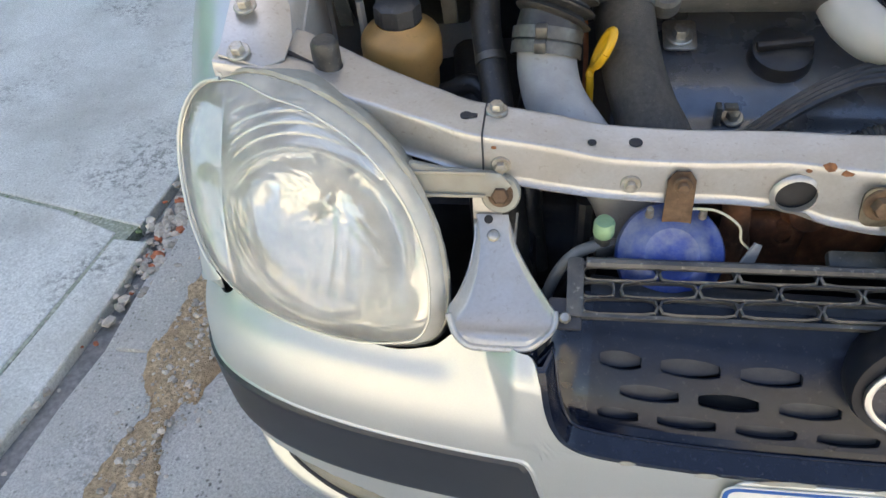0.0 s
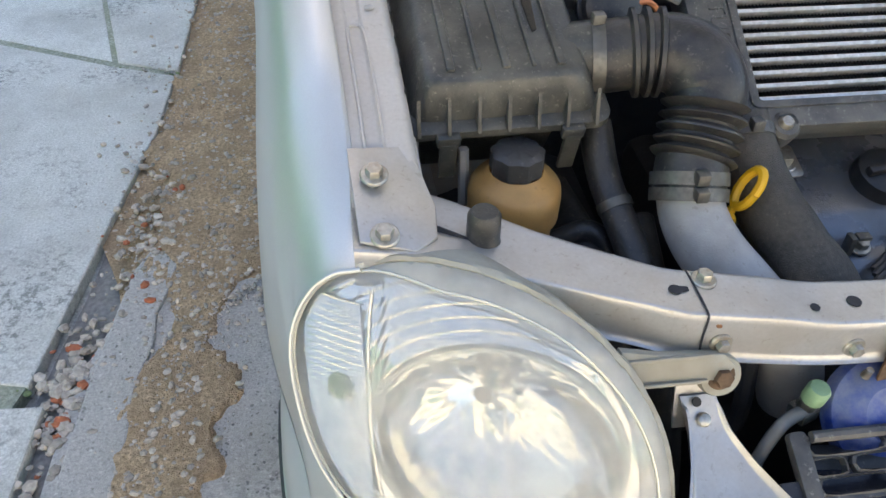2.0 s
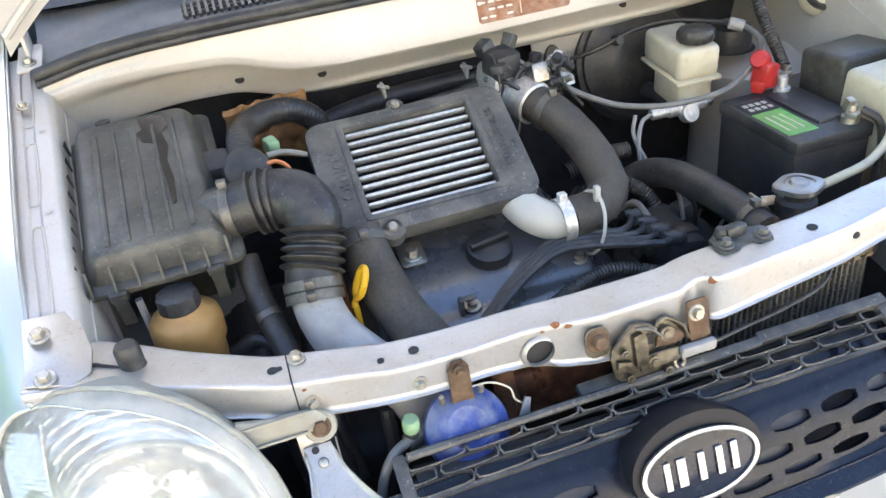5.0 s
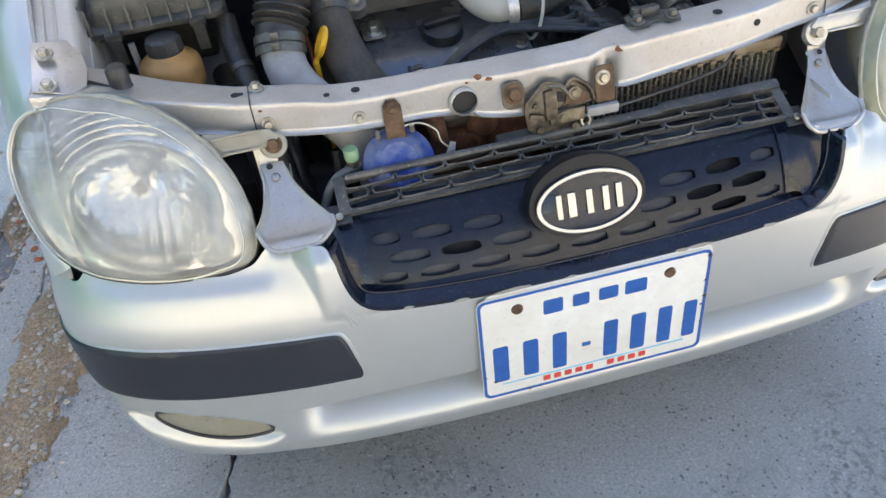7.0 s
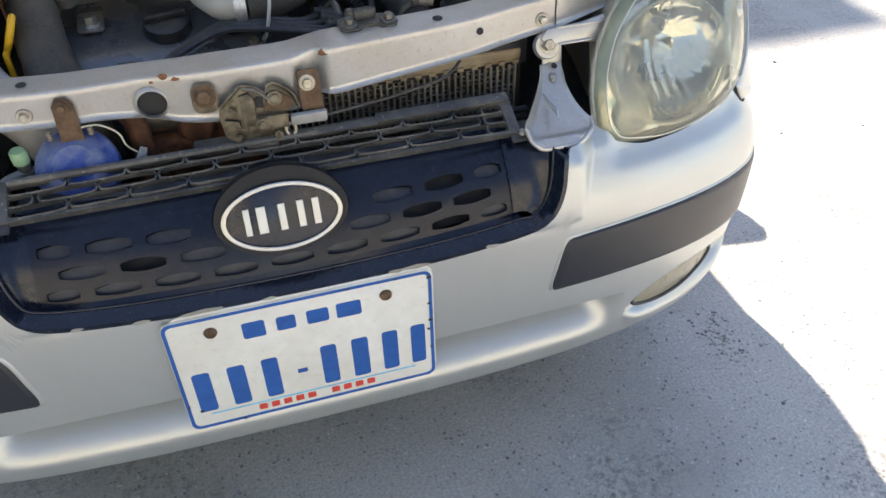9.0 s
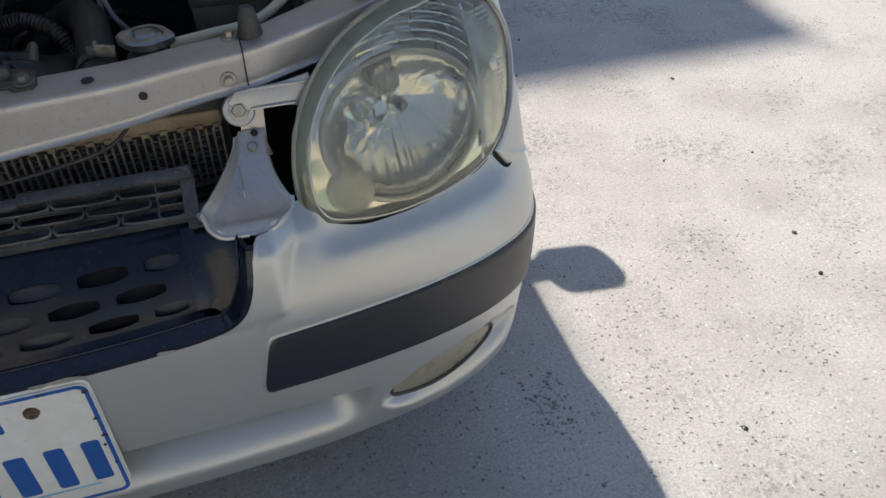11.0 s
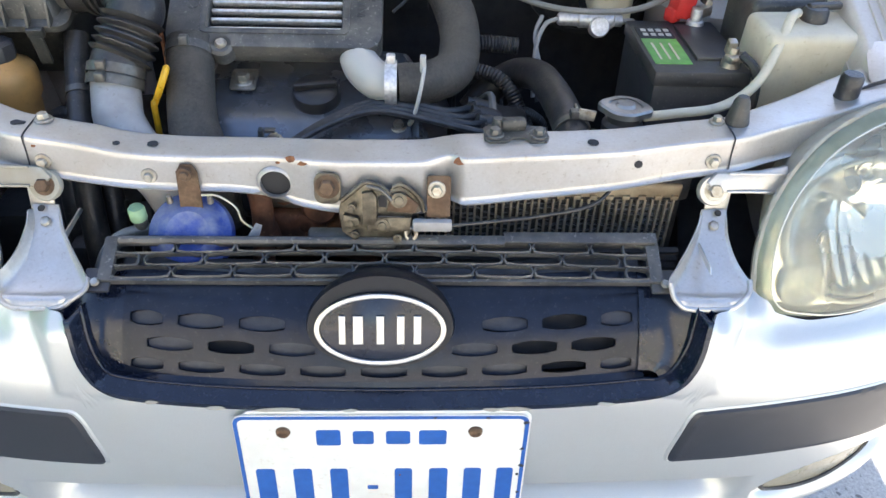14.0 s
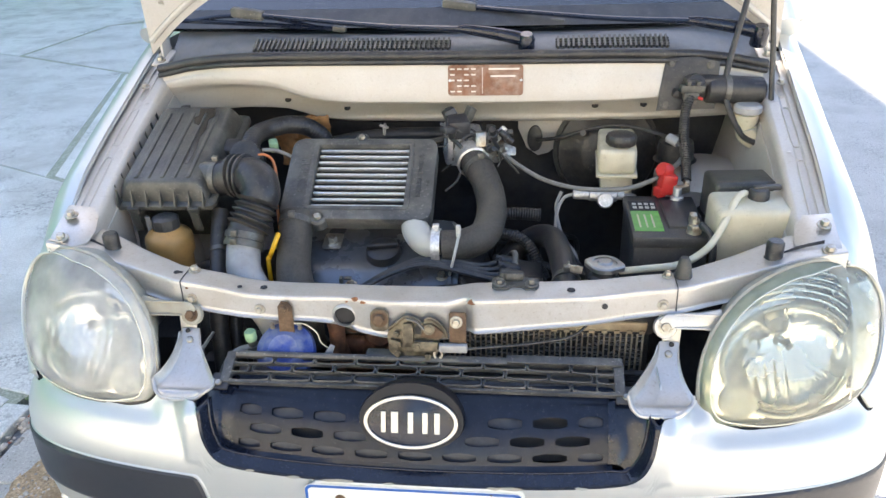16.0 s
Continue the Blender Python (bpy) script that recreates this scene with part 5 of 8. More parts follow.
for side in (-1, 1):
    s0 = span(0.330 if side > 0 else 0.341)
    def strip_fn(u, v, side=side):
        lo, hi = 0.435, 0.521
        z = lo + 0.004 + (hi - lo - 0.008) * v
        start = s0 + max(0, (z - 0.435)) * 0.24 + 0.006 * (abs(v - 0.5) * 2) ** 6
        s = start + (0.985 - start) * u
        x = abs(plan(s)[0].x)
        lo, hi = lerp_table(STRIPE, max(x, 0.362))
        z = lo - 0.001 + (hi - lo) * v
        edge = max(abs(v - 0.5) * 2, 1 - min(1, u / 0.02), max(0, (u - 0.985) / 0.015))
        return skin(side * s, z, 0.0045 - 0.004 * smoothstep(0.9, 1.0, edge))
    part("rub_strip", grid(strip_fn, 120, 24, -0.004), M_strip, bumper, "black textured rub strip")
    rim = [strip_fn(1 - k / 40, 0.0) for k in range(40)] + [strip_fn(0.0, k / 12) for k in range(13)] + [strip_fn(k / 40, 1.0) for k in range(1, 41)]
    part("rub_strip_edge", tube([q + (q - strip_fn(0.5, 0.5)).normalized() * 0.002 + Vector((0, -0.001, 0)) for q in rim], 0.0036, 8, 3), M_silver, bumper, "raised silver edge round the strip")
    # fog lamp: glass in the slanting pocket with a dark rim
    def fog_fn(u, v, side=side):
        a, r = u * 2 * math.pi, v * 0.98
        lx, lz = 0.084 * r * math.cos(a), 0.0265 * r * math.sin(a)
        c, s_ = math.cos(radians(10)), math.sin(radians(10))
        x, z = 0.578 + lx * c - lz * s_, 0.3455 + lx * s_ + lz * c
        s = span(min(x, 0.74))
        return skin(side * s, z, 0.003 + 0.003 * (1 - r * r) + 0.006 * (0.5 - 0.5 * r * math.sin(a)))
    part("fog_lamp", grid(fog_fn, 48, 8), M_fog, bumper, "dusty fog lamp glass")
    part("seam", tube([skin(side * span(x), 0.6008, 0.0016) for x in (0.690, 0.698, 0.706, 0.715, 0.725, 0.735)], 0.0017, 6, 4), M_trimshade, bumper, "dark seam under the wing")
    part("fog_rim", tube([fog_fn(k / 40, 1.03) + Vector((0, -0.001, 0)) for k in range(41)], 0.003, 6, 2), M_black, bumper, "dark lamp rim")

# ---- number plate: its writing is left as plain bars ----
plate = thing("number_plate", "white enamel number plate with blue border", "number plate", (0, 0.004, 0.336))
pm = frame_matrix((-0.002, 0.006, 0.4345), (0, -1, 0.02))
part("backing", prism(rounded(0.330, 0.188, 0.012), 0.003, pm @ Matrix.Translation((0.006, 0.006, -0.004)), 0.001), M_plate, plate)
part("plate", prism(rounded(0.338, 0.193, 0.012), 0.0022, pm, 0.0008), M_plate, plate, "white enamelled sheet")
part("border", prism(rounded(0.336, 0.191, 0.011), 0.0007, pm @ Matrix.Translation((0, 0, 0.0022)), 0, [rounded(0.327, 0.182, 0.008)]), M_pblue, plate, "blue painted border", smooth=False)
for k, (u, w, h) in enumerate(((-0.140, 0.036, 0.070), (-0.096, 0.036, 0.070), (-0.053, 0.034, 0.070), (-0.013, 0.013, 0.007), (0.024, 0.034, 0.070), (0.066, 0.036, 0.070), (0.107, 0.034, 0.070), (0.146, 0.032, 0.070))):
    v = -0.030
    if h < 0.02:
        part("bar", prism(rounded(w, h, 0.001, 1), 0.0006, pm @ Matrix.Translation((u, v, 0.0022))), M_pblue, plate, smooth=False)
    else:
        part("bar", prism(rounded(w * 0.62, h, 0.004), 0.0006, pm @ Matrix.Translation((u, v, 0.0022)), 0), M_pblue, plate, smooth=False)
for u, w, h in ((-0.062, 0.028, 0.026), (-0.022, 0.024, 0.022), (0.018, 0.028, 0.022), (0.058, 0.032, 0.024)):
    part("bar", prism(rounded(w, h, 0.003, 2), 0.0006, pm @ Matrix.Translation((u, 0.060, 0.0022))), M_pblue, plate, smooth=False)
part("bar", prism(rounded(0.28, 0.0022, 0.0005, 1), 0.0005, pm @ Matrix.Translation((0, -0.0715, 0.0022))), M_pcyan, plate, smooth=False)
for k in range(10):
    if k != 5:
        part("bar", prism(rounded(0.011, 0.010, 0.001, 1), 0.0005, pm @ Matrix.Translation((-0.073 + k * 0.0165, -0.0805, 0.0022))), M_pred, plate, smooth=False)
for u in (-0.113, 0.107):
    part("plate_bolt", lathe([(0, 0.002), (0.0035, 0.002), (0.005, 0.004), (0.0075, 0.003), (0.0085, 0.0)], pm @ Matrix.Translation((u, 0.070, 0.0022)), 16), M_rusty, plate, "rusty plate bolt")

chip_rng = random.Random(5)
for u, v, r in ((0.163, 0.040, 0.003), (0.165, 0.010, 0.004), (0.161, -0.006, 0.0025), (0.164, -0.040, 0.003), (0.120, 0.093, 0.003), (0.06, 0.0935, 0.0025), (-0.164, -0.05, 0.0025), (-0.150, -0.062, 0.0035), (-0.10, -0.094, 0.003), (0.164, 0.085, 0.004), (0.02, -0.006, 0.0015)):
    k = 7
    loop = [(r * chip_rng.uniform(0.5, 1.2) * math.cos(6.283 * i / k), r * chip_rng.uniform(0.4, 0.9) * math.sin(6.283 * i / k)) for i in range(k)]
    part("chip", prism(loop, 0.0005, pm @ Matrix.Translation((u, v, 0.0031))), M_dark if r > 0.002 else M_rust, plate, "dark enamel chip", smooth=False)

# ---- grille ----
grille = thing("grille", "glossy black plastic grille with oval badge", "grille", (0, 0.06, 0.53))


def panel_at(x, h):
    """Point on the slotted panel; h from 0 at its foot to 1 at its top edge."""
    a = abs(x) / 0.30
    return Vector((x, 0.036 + 0.003 * smoothstep(0.80, 0.84, h) + 0.030 * h + 0.034 * max(h, 0) ** 2 + 0.014 * a * a, 0.562 + 0.081 * h + 0.004 * a * a))


# slots: three staggered rows
def slot(w, h):
    up = [(-w / 2, 0.26 * h), (-0.44 * w, 0.33 * h), (-w / 4, 0.45 * h), (0, h / 2), (w / 4, 0.45 * h), (0.44 * w, 0.33 * h), (w / 2, 0.26 * h)]
    return up + [(u, -v) for u, v in reversed(up)]


ROWS_H = (0.60, 0.33, 0.06)
slots = []
for r, h in enumerate(ROWS_H):
    for k in range(-5, 6):
        x = k * 0.0685 + (0.034 if r == 1 else 0.0)
        w = 0.052
        if abs(x) + w / 2 > 0.285:
            lo = abs(x) - w / 2
            w = 0.285 - lo
            x = math.copysign(lo + w / 2, x)
        if w < 0.02 or (abs(x) < 0.105 and r < 2 and abs(x) < 0.09):
            continue
        slots.append((x, h, w, (r, k) in ((0, 3), (1, 2), (1, 3), (2, 3), (1, -3))))
W, H = 0.600, 0.100


def slotted(nx, nz):
    """The panel as a fine sheet in (x, h), its faces inside the slots removed and the rims drawn to the slots' outlines."""
    loops = [[Vector((x + u, (h - 0.5) * H + v)) for u, v in slot(w, 0.0165)] for x, h, w, o in slots]
    bm = bmesh.new()
    V = [[bm.verts.new((-W / 2 + W * i / nx, -H * 0.58 + H * 1.16 * j / nz, 0)) for j in range(nz + 1)] for i in range(nx + 1)]

    def inside(p):
        for (x, h, w, o) in slots:
            du, dv = abs(p.x - x), abs(p.y - (h - 0.5) * H)
            if du < w / 2 and dv < 0.00825 * (1 - 0.48 * (2 * du / w) ** 2):
                return True
        return False
    for i in range(nx):
        for j in range(nz):
            q = (V[i][j], V[i + 1][j], V[i + 1][j + 1], V[i][j + 1])
            if not inside(sum((v.co for v in q), Vector()) / 4):
                bm.faces.new(q)
    bmesh.ops.delete(bm, geom=[v for v in bm.verts if not v.link_faces], context="VERTS")
    rim = []
    for e in [e for e in bm.edges if e.is_boundary]:
        if all(abs(v.co.x) < W / 2 - 1e-5 and abs(v.co.y) < H * 0.58 - 1e-5 for v in e.verts):
            rim.append(e)
    for v in {v for e in rim for v in e.verts}:
        p = Vector((v.co.x, v.co.y))
        best = None
        for loop in loops:
            if abs((loop[0].y + loop[-1].y) / 2 - p.y) > 0.02 or abs((loop[0].x + loop[6].x) / 2 - p.x) > 0.05:
                continue
            for a, b in zip(loop, loop[1:] + loop[:1]):
                t = max(0.0, min(1.0, (p - a).dot(b - a) / (b - a).length_squared))
                c = a.lerp(b, t)
                if best is None or (c - p).length < (best - p).length:
                    best = c
        if best is not None:
            v.co.x, v.co.y = best
    got = bmesh.ops.extrude_edge_only(bm, edges=rim)
    for v in got["geom"]:
        if isinstance(v, bmesh.types.BMVert):
            v.co.z = -0.010
    for v in bm.verts:
        v.co = panel_at(v.co.x, v.co.y / H + 0.5) + Vector((0, -0.80, 0.60)) * v.co.z
    return bm


part("panel", slotted(220, 60), M_panel, grille, "glossy black slotted panel")
part("panel_back", grid(lambda u, v: panel_at(-0.30 + 0.6 * u, v * 1.1 - 0.05) + Vector((0, 0.02, -0.01)), 30, 6, 0.002), M_trimshade, grille)
for x, h, w, is_open in slots:
    q = panel_at(x, h)
    tilt = panel_at(x, h + 0.05) - panel_at(x, h - 0.05)
    mm = frame_matrix(q + Vector((0, 0.0078, -0.006)), (0, -tilt.z, tilt.y))
    if not is_open:
        part("slot_pan", prism([(u, v) for u, v in slot(w - 0.0004, 0.0161)], 0.0015, mm), M_pan, grille, smooth=False)
# cheeks that sweep out to the bumper, and the sill
def cheek(side):
    def fn(u, v):
        h = 1.05 - 1.10 * v
        a = panel_at(side * 0.292, h)
        b = Vector((side * lerp_table([(0.0, 0.357), (0.35, 0.350), (0.62, 0.338), (0.82, 0.322), (1.0, 0.30)], v), lerp_table([(0.0, 0.058), (0.5, 0.040), (1.0, 0.027)], v), lerp_table([(0.0, 0.640), (0.35, 0.600), (0.62, 0.568), (0.82, 0.552), (1.0, 0.545)], v)))
        b.x += 0.012
        c = panel_at(side * 0.330, h)
        return a * (1 - u) ** 2 + c * 2 * u * (1 - u) + b * u * u
    return fn


for side in (-1, 1):
    part("cheek", grid(cheek(side), 14, 24, 0.003), M_gloss, grille, "flared glossy black cheek")
def opening(x):
    """Edge of the grille opening in the bumper."""
    q = skin(math.copysign(span(abs(x)), x), lerp_table(TOP, abs(x)))
    return q + Vector((0.012, -0.001, 0.0))


rim = [opening(x) for x in (-0.356, -0.352, -0.346, -0.338, -0.325, -0.30, -0.24, -0.15, 0.0, 0.15, 0.24, 0.30, 0.325, 0.338, 0.346, 0.352, 0.356)]
bm = bmesh.new()
path = spline(rim, 8)
prev = None
for i, p in enumerate(path):
    a = abs(p.x)
    inn = Vector((-math.copysign(0.014 * smoothstep(0.29, 0.345, a), p.x), 0.016, 0.016 * (1 - 0.75 * smoothstep(0.29, 0.345, a))))
    ring = [bm.verts.new(p + Vector((0, -0.004, 0))), bm.verts.new(p + inn * 0.45 + Vector((0, -0.012, 0))), bm.verts.new(p + inn), bm.verts.new(p + inn + Vector((0, 0.012, -0.006))), bm.verts.new(p + Vector((0, 0.012, -0.008)))]
    if prev:
        for k in range(5):
            bm.faces.new((prev[k], ring[k], ring[(k + 1) % 5], prev[(k + 1) % 5]))
    prev = ring
sill = part("sill", bm, M_gloss, grille, "black lower grille trim")
bead = []
for p in path:
    a = smoothstep(0.29, 0.345, abs(p.x))
    bead.append(p + Vector((-math.copysign(0.014 * a, p.x), 0.0145, 0.0165 * (1 - 0.75 * a))))
part("sill_bead", tube(bead, 0.0016, 8, 1), M_gloss, sill, "thin glossy bead along the trim")
foot = [b for b in bead if abs(b.x) < 0.30]
part("panel_foot", grid(lambda u, v: panel_at(foot[round(u * (len(foot) - 1))].x, -0.075).lerp(foot[round(u * (len(foot) - 1))] + Vector((0, 0.001, -0.001)), v), len(foot) - 1, 4), M_panel, grille, "black foot of the slotted panel")
for x, w in ((-0.20, 0.012), (-0.13, 0.030), (-0.05, 0.010), (0.11, 0.014), (0.135, 0.022), (0.24, 0.012), (-0.27, 0.008)):
    q = opening(x)
    k = 9
    loop = [(w * chip_rng.uniform(0.7, 1.1) * math.cos(6.283 * i / k), 0.0022 * chip_rng.uniform(0.6, 1.3) * math.sin(6.283 * i / k)) for i in range(k)]
    part("scuff", prism(loop, 0.0006, frame_matrix(q + Vector((0, -0.0062, 0.0036)), (0, -0.8, 0.6))), M_lampside, sill, "pale scuffed patch", smooth=False)
part("shoulder", grid(lambda u, v: panel_at(-0.295 + 0.59 * u, 1.08) + Vector((0, -0.002 + 0.022 * v, 0.004 * math.sin(math.pi * v) + 0.002 * v)), 40, 5, 0.003), M_black, grille)
# upper lattice: three courses of long cells
lat_m = frame_matrix((0, 0.118, 0.662), (0, -0.42, 0.91))
LW, LH = 0.632, 0.048
cells = []
for r in range(3):
    n = 9
    for k in range(n + 1):
        cw = 0.066
        x = -LW / 2 + 0.012 + (k + (0.0 if r % 2 else 0.5)) * (LW - 0.024) / n
        w = cw - 0.0012
        if abs(x) + w / 2 > LW / 2 - 0.006:
            x = math.copysign(LW / 2 - 0.010 - w / 4, x)
            w = w / 2 - 0.004
        cells.append((x, -LH / 2 + 0.0085 + r * 0.0155, w))
bm = prism(rounded(LW, LH + 0.004, 0.008), 0.010, Matrix.Identity(4), 0, [rounded(LW - 0.008, LH - 0.003, 0.005)])
for x, y, w in cells:
    def ring(half, tall):
        return [(x + u * half, y + v * tall) for u, v in ((-1, 0), (-0.93, 0.75), (-0.6, 1), (0.6, 1), (0.93, 0.75), (1, 0), (0.93, -0.75), (0.6, -1), (-0.6, -1), (-0.93, -0.75))]
    inner, outer_ = ring(w / 2 - 0.0004, 0.0066), ring(w / 2 + 0.0016, 0.0083)
    lo = [[bm.verts.new((u, v, z)) for u, v in loop] for loop, z in ((outer_, 0.0012), (outer_, 0.0085), (inner, 0.0100), (inner, 0.0012))]
    for a, b in zip(lo, lo[1:] + lo[:1]):
        for k in range(10):
            bm.faces.new((a[k], a[(k + 1) % 10], b[(k + 1) % 10], b[k]))
for v in bm.verts:
    v.co.y += 0.010 * (1 - (v.co.x / 0.316) ** 2) * 0.2
    v.co.z -= 0.006 * (v.co.x / 0.316) ** 2
bmesh.ops.transform(bm, matrix=lat_m, verts=bm.verts)
part("lattice", bm, M_lat, grille, "dusty grey-black lattice of long cells", smooth=False)
part("lattice_rail", tube([lat_m @ Vector((x, LH / 2, 0.007)) for x in (-0.30, -0.15, 0, 0.06)], 0.005, 8, 6), M_lat, grille)
for x, w, y, deep in ((0.226, 0.178, LH / 2 + 0.005, 0.014), (0.078, 0.120, LH / 2 + 0.001, 0.012)):
    part("lattice_rail", prism(rounded(w, deep, 0.003), 0.008, lat_m @ Matrix.Translation((x, y, 0.002)), 0.001), M_lat, grille, "flat top rail")
for side in (-1, 1):
    part("lattice_end", prism(rounded(0.015, LH + 0.008, 0.004), 0.009, lat_m @ Matrix.Translation((side * 0.3095, 0.002, -0.004)), 0.001), M_lat, grille, "broad end of the lattice")
for side in (-1, 1):
    part("screw", lathe([(0, 0.003), (0.004, 0.003), (0.0055, 0.0)], frame_matrix((side * 0.318, 0.090, 0.655), (0, -0.5, 0.9)), 12), M_zinc, grille)
    part("lug", box((side * 0.318, 0.098, 0.651), (0.03, 0.03, 0.005), (22, 0, 0), 0.002), M_black, grille)
# badge housing and badge
BM_ = frame_matrix((-0.003, 0.040, 0.632), (0, -0.93, 0.36))
bm = bmesh.new()
rings = []
for sc, dep in ((1.10, -0.002), (1.13, -0.010), (1.10, -0.03), (1.02, -0.055)):
    ring = []
    for i in range(48):
        t = 2 * math.pi * i / 48
        u, v = 0.072 * sc * math.cos(t), 0.043 * sc * math.sin(t)
        if v > 0:
            v *= 1.25
        ring.append(bm.verts.new(BM_ @ Vector((u, v, dep))))
    rings.append(ring)
bm.faces.new(rings[0])
for a, b in zip(rings, rings[1:]):
    for i in range(48):
        bm.faces.new((a[i], b[i], b[(i + 1) % 48], a[(i + 1) % 48]))
house = part("badge_housing", bm, M_badge, grille, "matt black badge housing")
badge = part("badge", prism(ellipse(0.0705, 0.0405, 48), 0.004, BM_ @ Matrix.Translation((0, 0, -0.002)), 0.001), M_gloss, grille, "black oval badge with chrome rim")
part("badge_rim", prism(ellipse(0.0715, 0.0415, 48), 0.0055, BM_ @ Matrix.Translation((0, 0, -0.001)), 0.0012, [ellipse(0.0655, 0.0358, 48)]), M_satin, badge, "chrome rim")
for u, w in ((-0.041, 0.0075), (-0.024, 0.011), (0.0, 0.0085), (0.022, 0.0085), (0.040, 0.0085)):
    part("badge_shape", prism([(u - w / 2, -0.0165), (u + w / 2, -0.0165), (u + w / 2, 0.0165), (u - w / 2, 0.0165)], 0.003, BM_ @ Matrix.Translation((0, 0, 0.0022)), 0.0008), M_satin, badge, "plain chrome bar", smooth=False)

# ---- headlamps ----
RING_C, RING_A, RING_B = (0.556, 0.691), 0.095, 0.071


def lens_reach(ang, shrink):
    """How far the lens reaches from the bowl's centre in a direction, in bowl radii."""
    c, s = math.cos(ang) * RING_A, math.sin(ang) * RING_B
    best = 3.0
    pts = [(LC[0] + (x - LC[0]) * shrink, LC[1] + (z - LC[1]) * shrink) for x, z in LENS_LOOP]
    for (x0, z0), (x1, z1) in zip(pts, pts[1:] + pts[:1]):
        dx, dz = x1 - x0, z1 - z0
        det = c * -dz + s * dx
        if abs(det) < 1e-9:
            continue
        ex, ez = x0 - RING_C[0], z0 - RING_C[1]
        t = (ex * -dz + ez * dx) / det
        w = (c * ez - s * ex) / det
        if t > 0 and -0.001 <= w <= 1.001:
            best = min(best, t)
    return best


REACH = [lens_reach(2 * math.pi * i / 180, 0.95) for i in range(181)]


def lamp(side):
    lamp_label = "yellowed clear headlamp" if side > 0 else "hazy milky clear headlamp"
    h = thing("headlamp", lamp_label + " with chromed reflector", "headlamp", (side * 0.56, 0.16, 0.60), "headlamps")
    part("lens", grid(lens_fn(side), 96, 14), M_lens if side < 0 else M_lensy, h, "hazed clear lens").visible_shadow = False

    def at(x, z, back):
        wx = 0.43 + (x - 0.43) * 1.045 if side > 0 else x
        return Vector((side * wx, lens_y(x, z) + back, z))
    # body behind the lens
    def body(u, v):
        p = lens_fn(side, 0, 1.0)(u, 1.0)
        d = lerp_table([(0.0, 0.0), (0.15, 0.0), (1.0, 1.0)], v)
        grow = 1.012 - 0.22 * d
        q = Vector((side * (LC[0] + (abs(p.x) - LC[0]) * grow), p.y + 0.004 + 0.075 * d, LC[1] + (p.z - LC[1]) * grow))
        if v == 0:
            q = p + Vector((0, 0.001, 0))
        return q
    part("housing", grid(body, 96, 10), M_lampside, h, "dusty grey lamp housing")
    # stepped reflector round a deep fluted bowl
    radii = [(0.10 * k, 0.0) for k in range(1, 10)] + [(0.95, 0.0), (0.985, 0.0), (1.0, -0.003), (1.03, -0.004), (1.06, 0.0)]
    for k in range(9):
        radii += [(1.065 + 0.115 * k, -0.0065), (1.12 + 0.115 * k, -0.004), (1.175 + 0.115 * k, 0.0015)]

    def refl(u, v):
        i = round(u * 180)
        e, step = radii[round(v * (len(radii) - 1))]
        a = 2 * math.pi * i / 180
        lim = REACH[i]
        if e > lim:
            e, step = lim, 0.0
        x, z = RING_C[0] + RING_A * e * math.cos(a), RING_C[1] + RING_B * e * math.sin(a)
        y = 0.032
        if e < 1:
            y += 0.055 * (1 - e * e) ** 0.8
            flute = ((x - 0.40) / 0.016) % 1.0
            y += 0.0022 * (1 - (2 * flute - 1) ** 2) * smoothstep(1.0, 0.85, e)
        else:
            upper = smoothstep(-0.05, 0.15, math.sin(a)) * smoothstep(0.80, 0.2, -math.cos(a))
            y += step * upper
        return at(x, z, y)
    part("reflector", grid(refl, 180, len(radii) - 1), M_reflect, h, "chromed reflector with a fluted bowl")
    ring = [at(RING_C[0] + RING_A * 1.01 * math.cos(t), RING_C[1] + RING_B * 1.01 * math.sin(t), 0.026) for t in (2 * math.pi * i / 48 for i in range(49))]
    part("reflector_ring", tube(ring, 0.0032, 8, 3), M_indic, h, "bright ring round the bowl")
    # outer corner: fine level ridges past an upright divider
    def corner(u, v):
        z = 0.640 + 0.138 * v
        k = round(v * 56)
        x1 = lerp_table([(0.640, 0.670), (0.668, 0.689), (0.708, 0.699), (0.745, 0.699), (0.778, 0.684)], z)
        x = 0.654 + (x1 - 0.654) * u
        return at(x, z, 0.022 + (0.0022 if k % 2 else 0.0))
    part("corner_reflector", grid(corner, 6, 56, 0.001), M_reflect, h, "finely ridged outer reflector")
    part("divider", tube([at(0.652 - 0.010 * ((z - 0.715) / 0.085) ** 2, z, 0.013) for z in (0.636, 0.66, 0.70, 0.74, 0.775, 0.792)], 0.0016, 6, 6), M_reflect, h)
    # bulb shield
    socket = frame_matrix(at(0.548, 0.722, 0.070), (0, -1, 0.05))
    part("bulb_socket", lathe([(0, 0.004), (0.010, 0.004), (0.012, 0.008), (0.0155, 0.008), (0.017, 0.0), (0.017, -0.02)], socket, 24), M_satin, h, "dull round bulb socket")
    tip = frame_matrix(at(0.553, 0.705, 0.046), (0, -1, 0.1))
    part("bulb_shield", lathe([(0, 0.020), (0.0135, 0.003), (0.0135, 0.0), (0, -0.004)], tip, 5), M_reflect, h, "pointed chrome bulb shield", smooth=False)
    part("shield_stay", tube([at(0.553, 0.705, 0.048), at(0.552, 0.703, 0.070), at(0.550, 0.700, 0.09)], 0.0025, 6, 4), M_reflect, h)
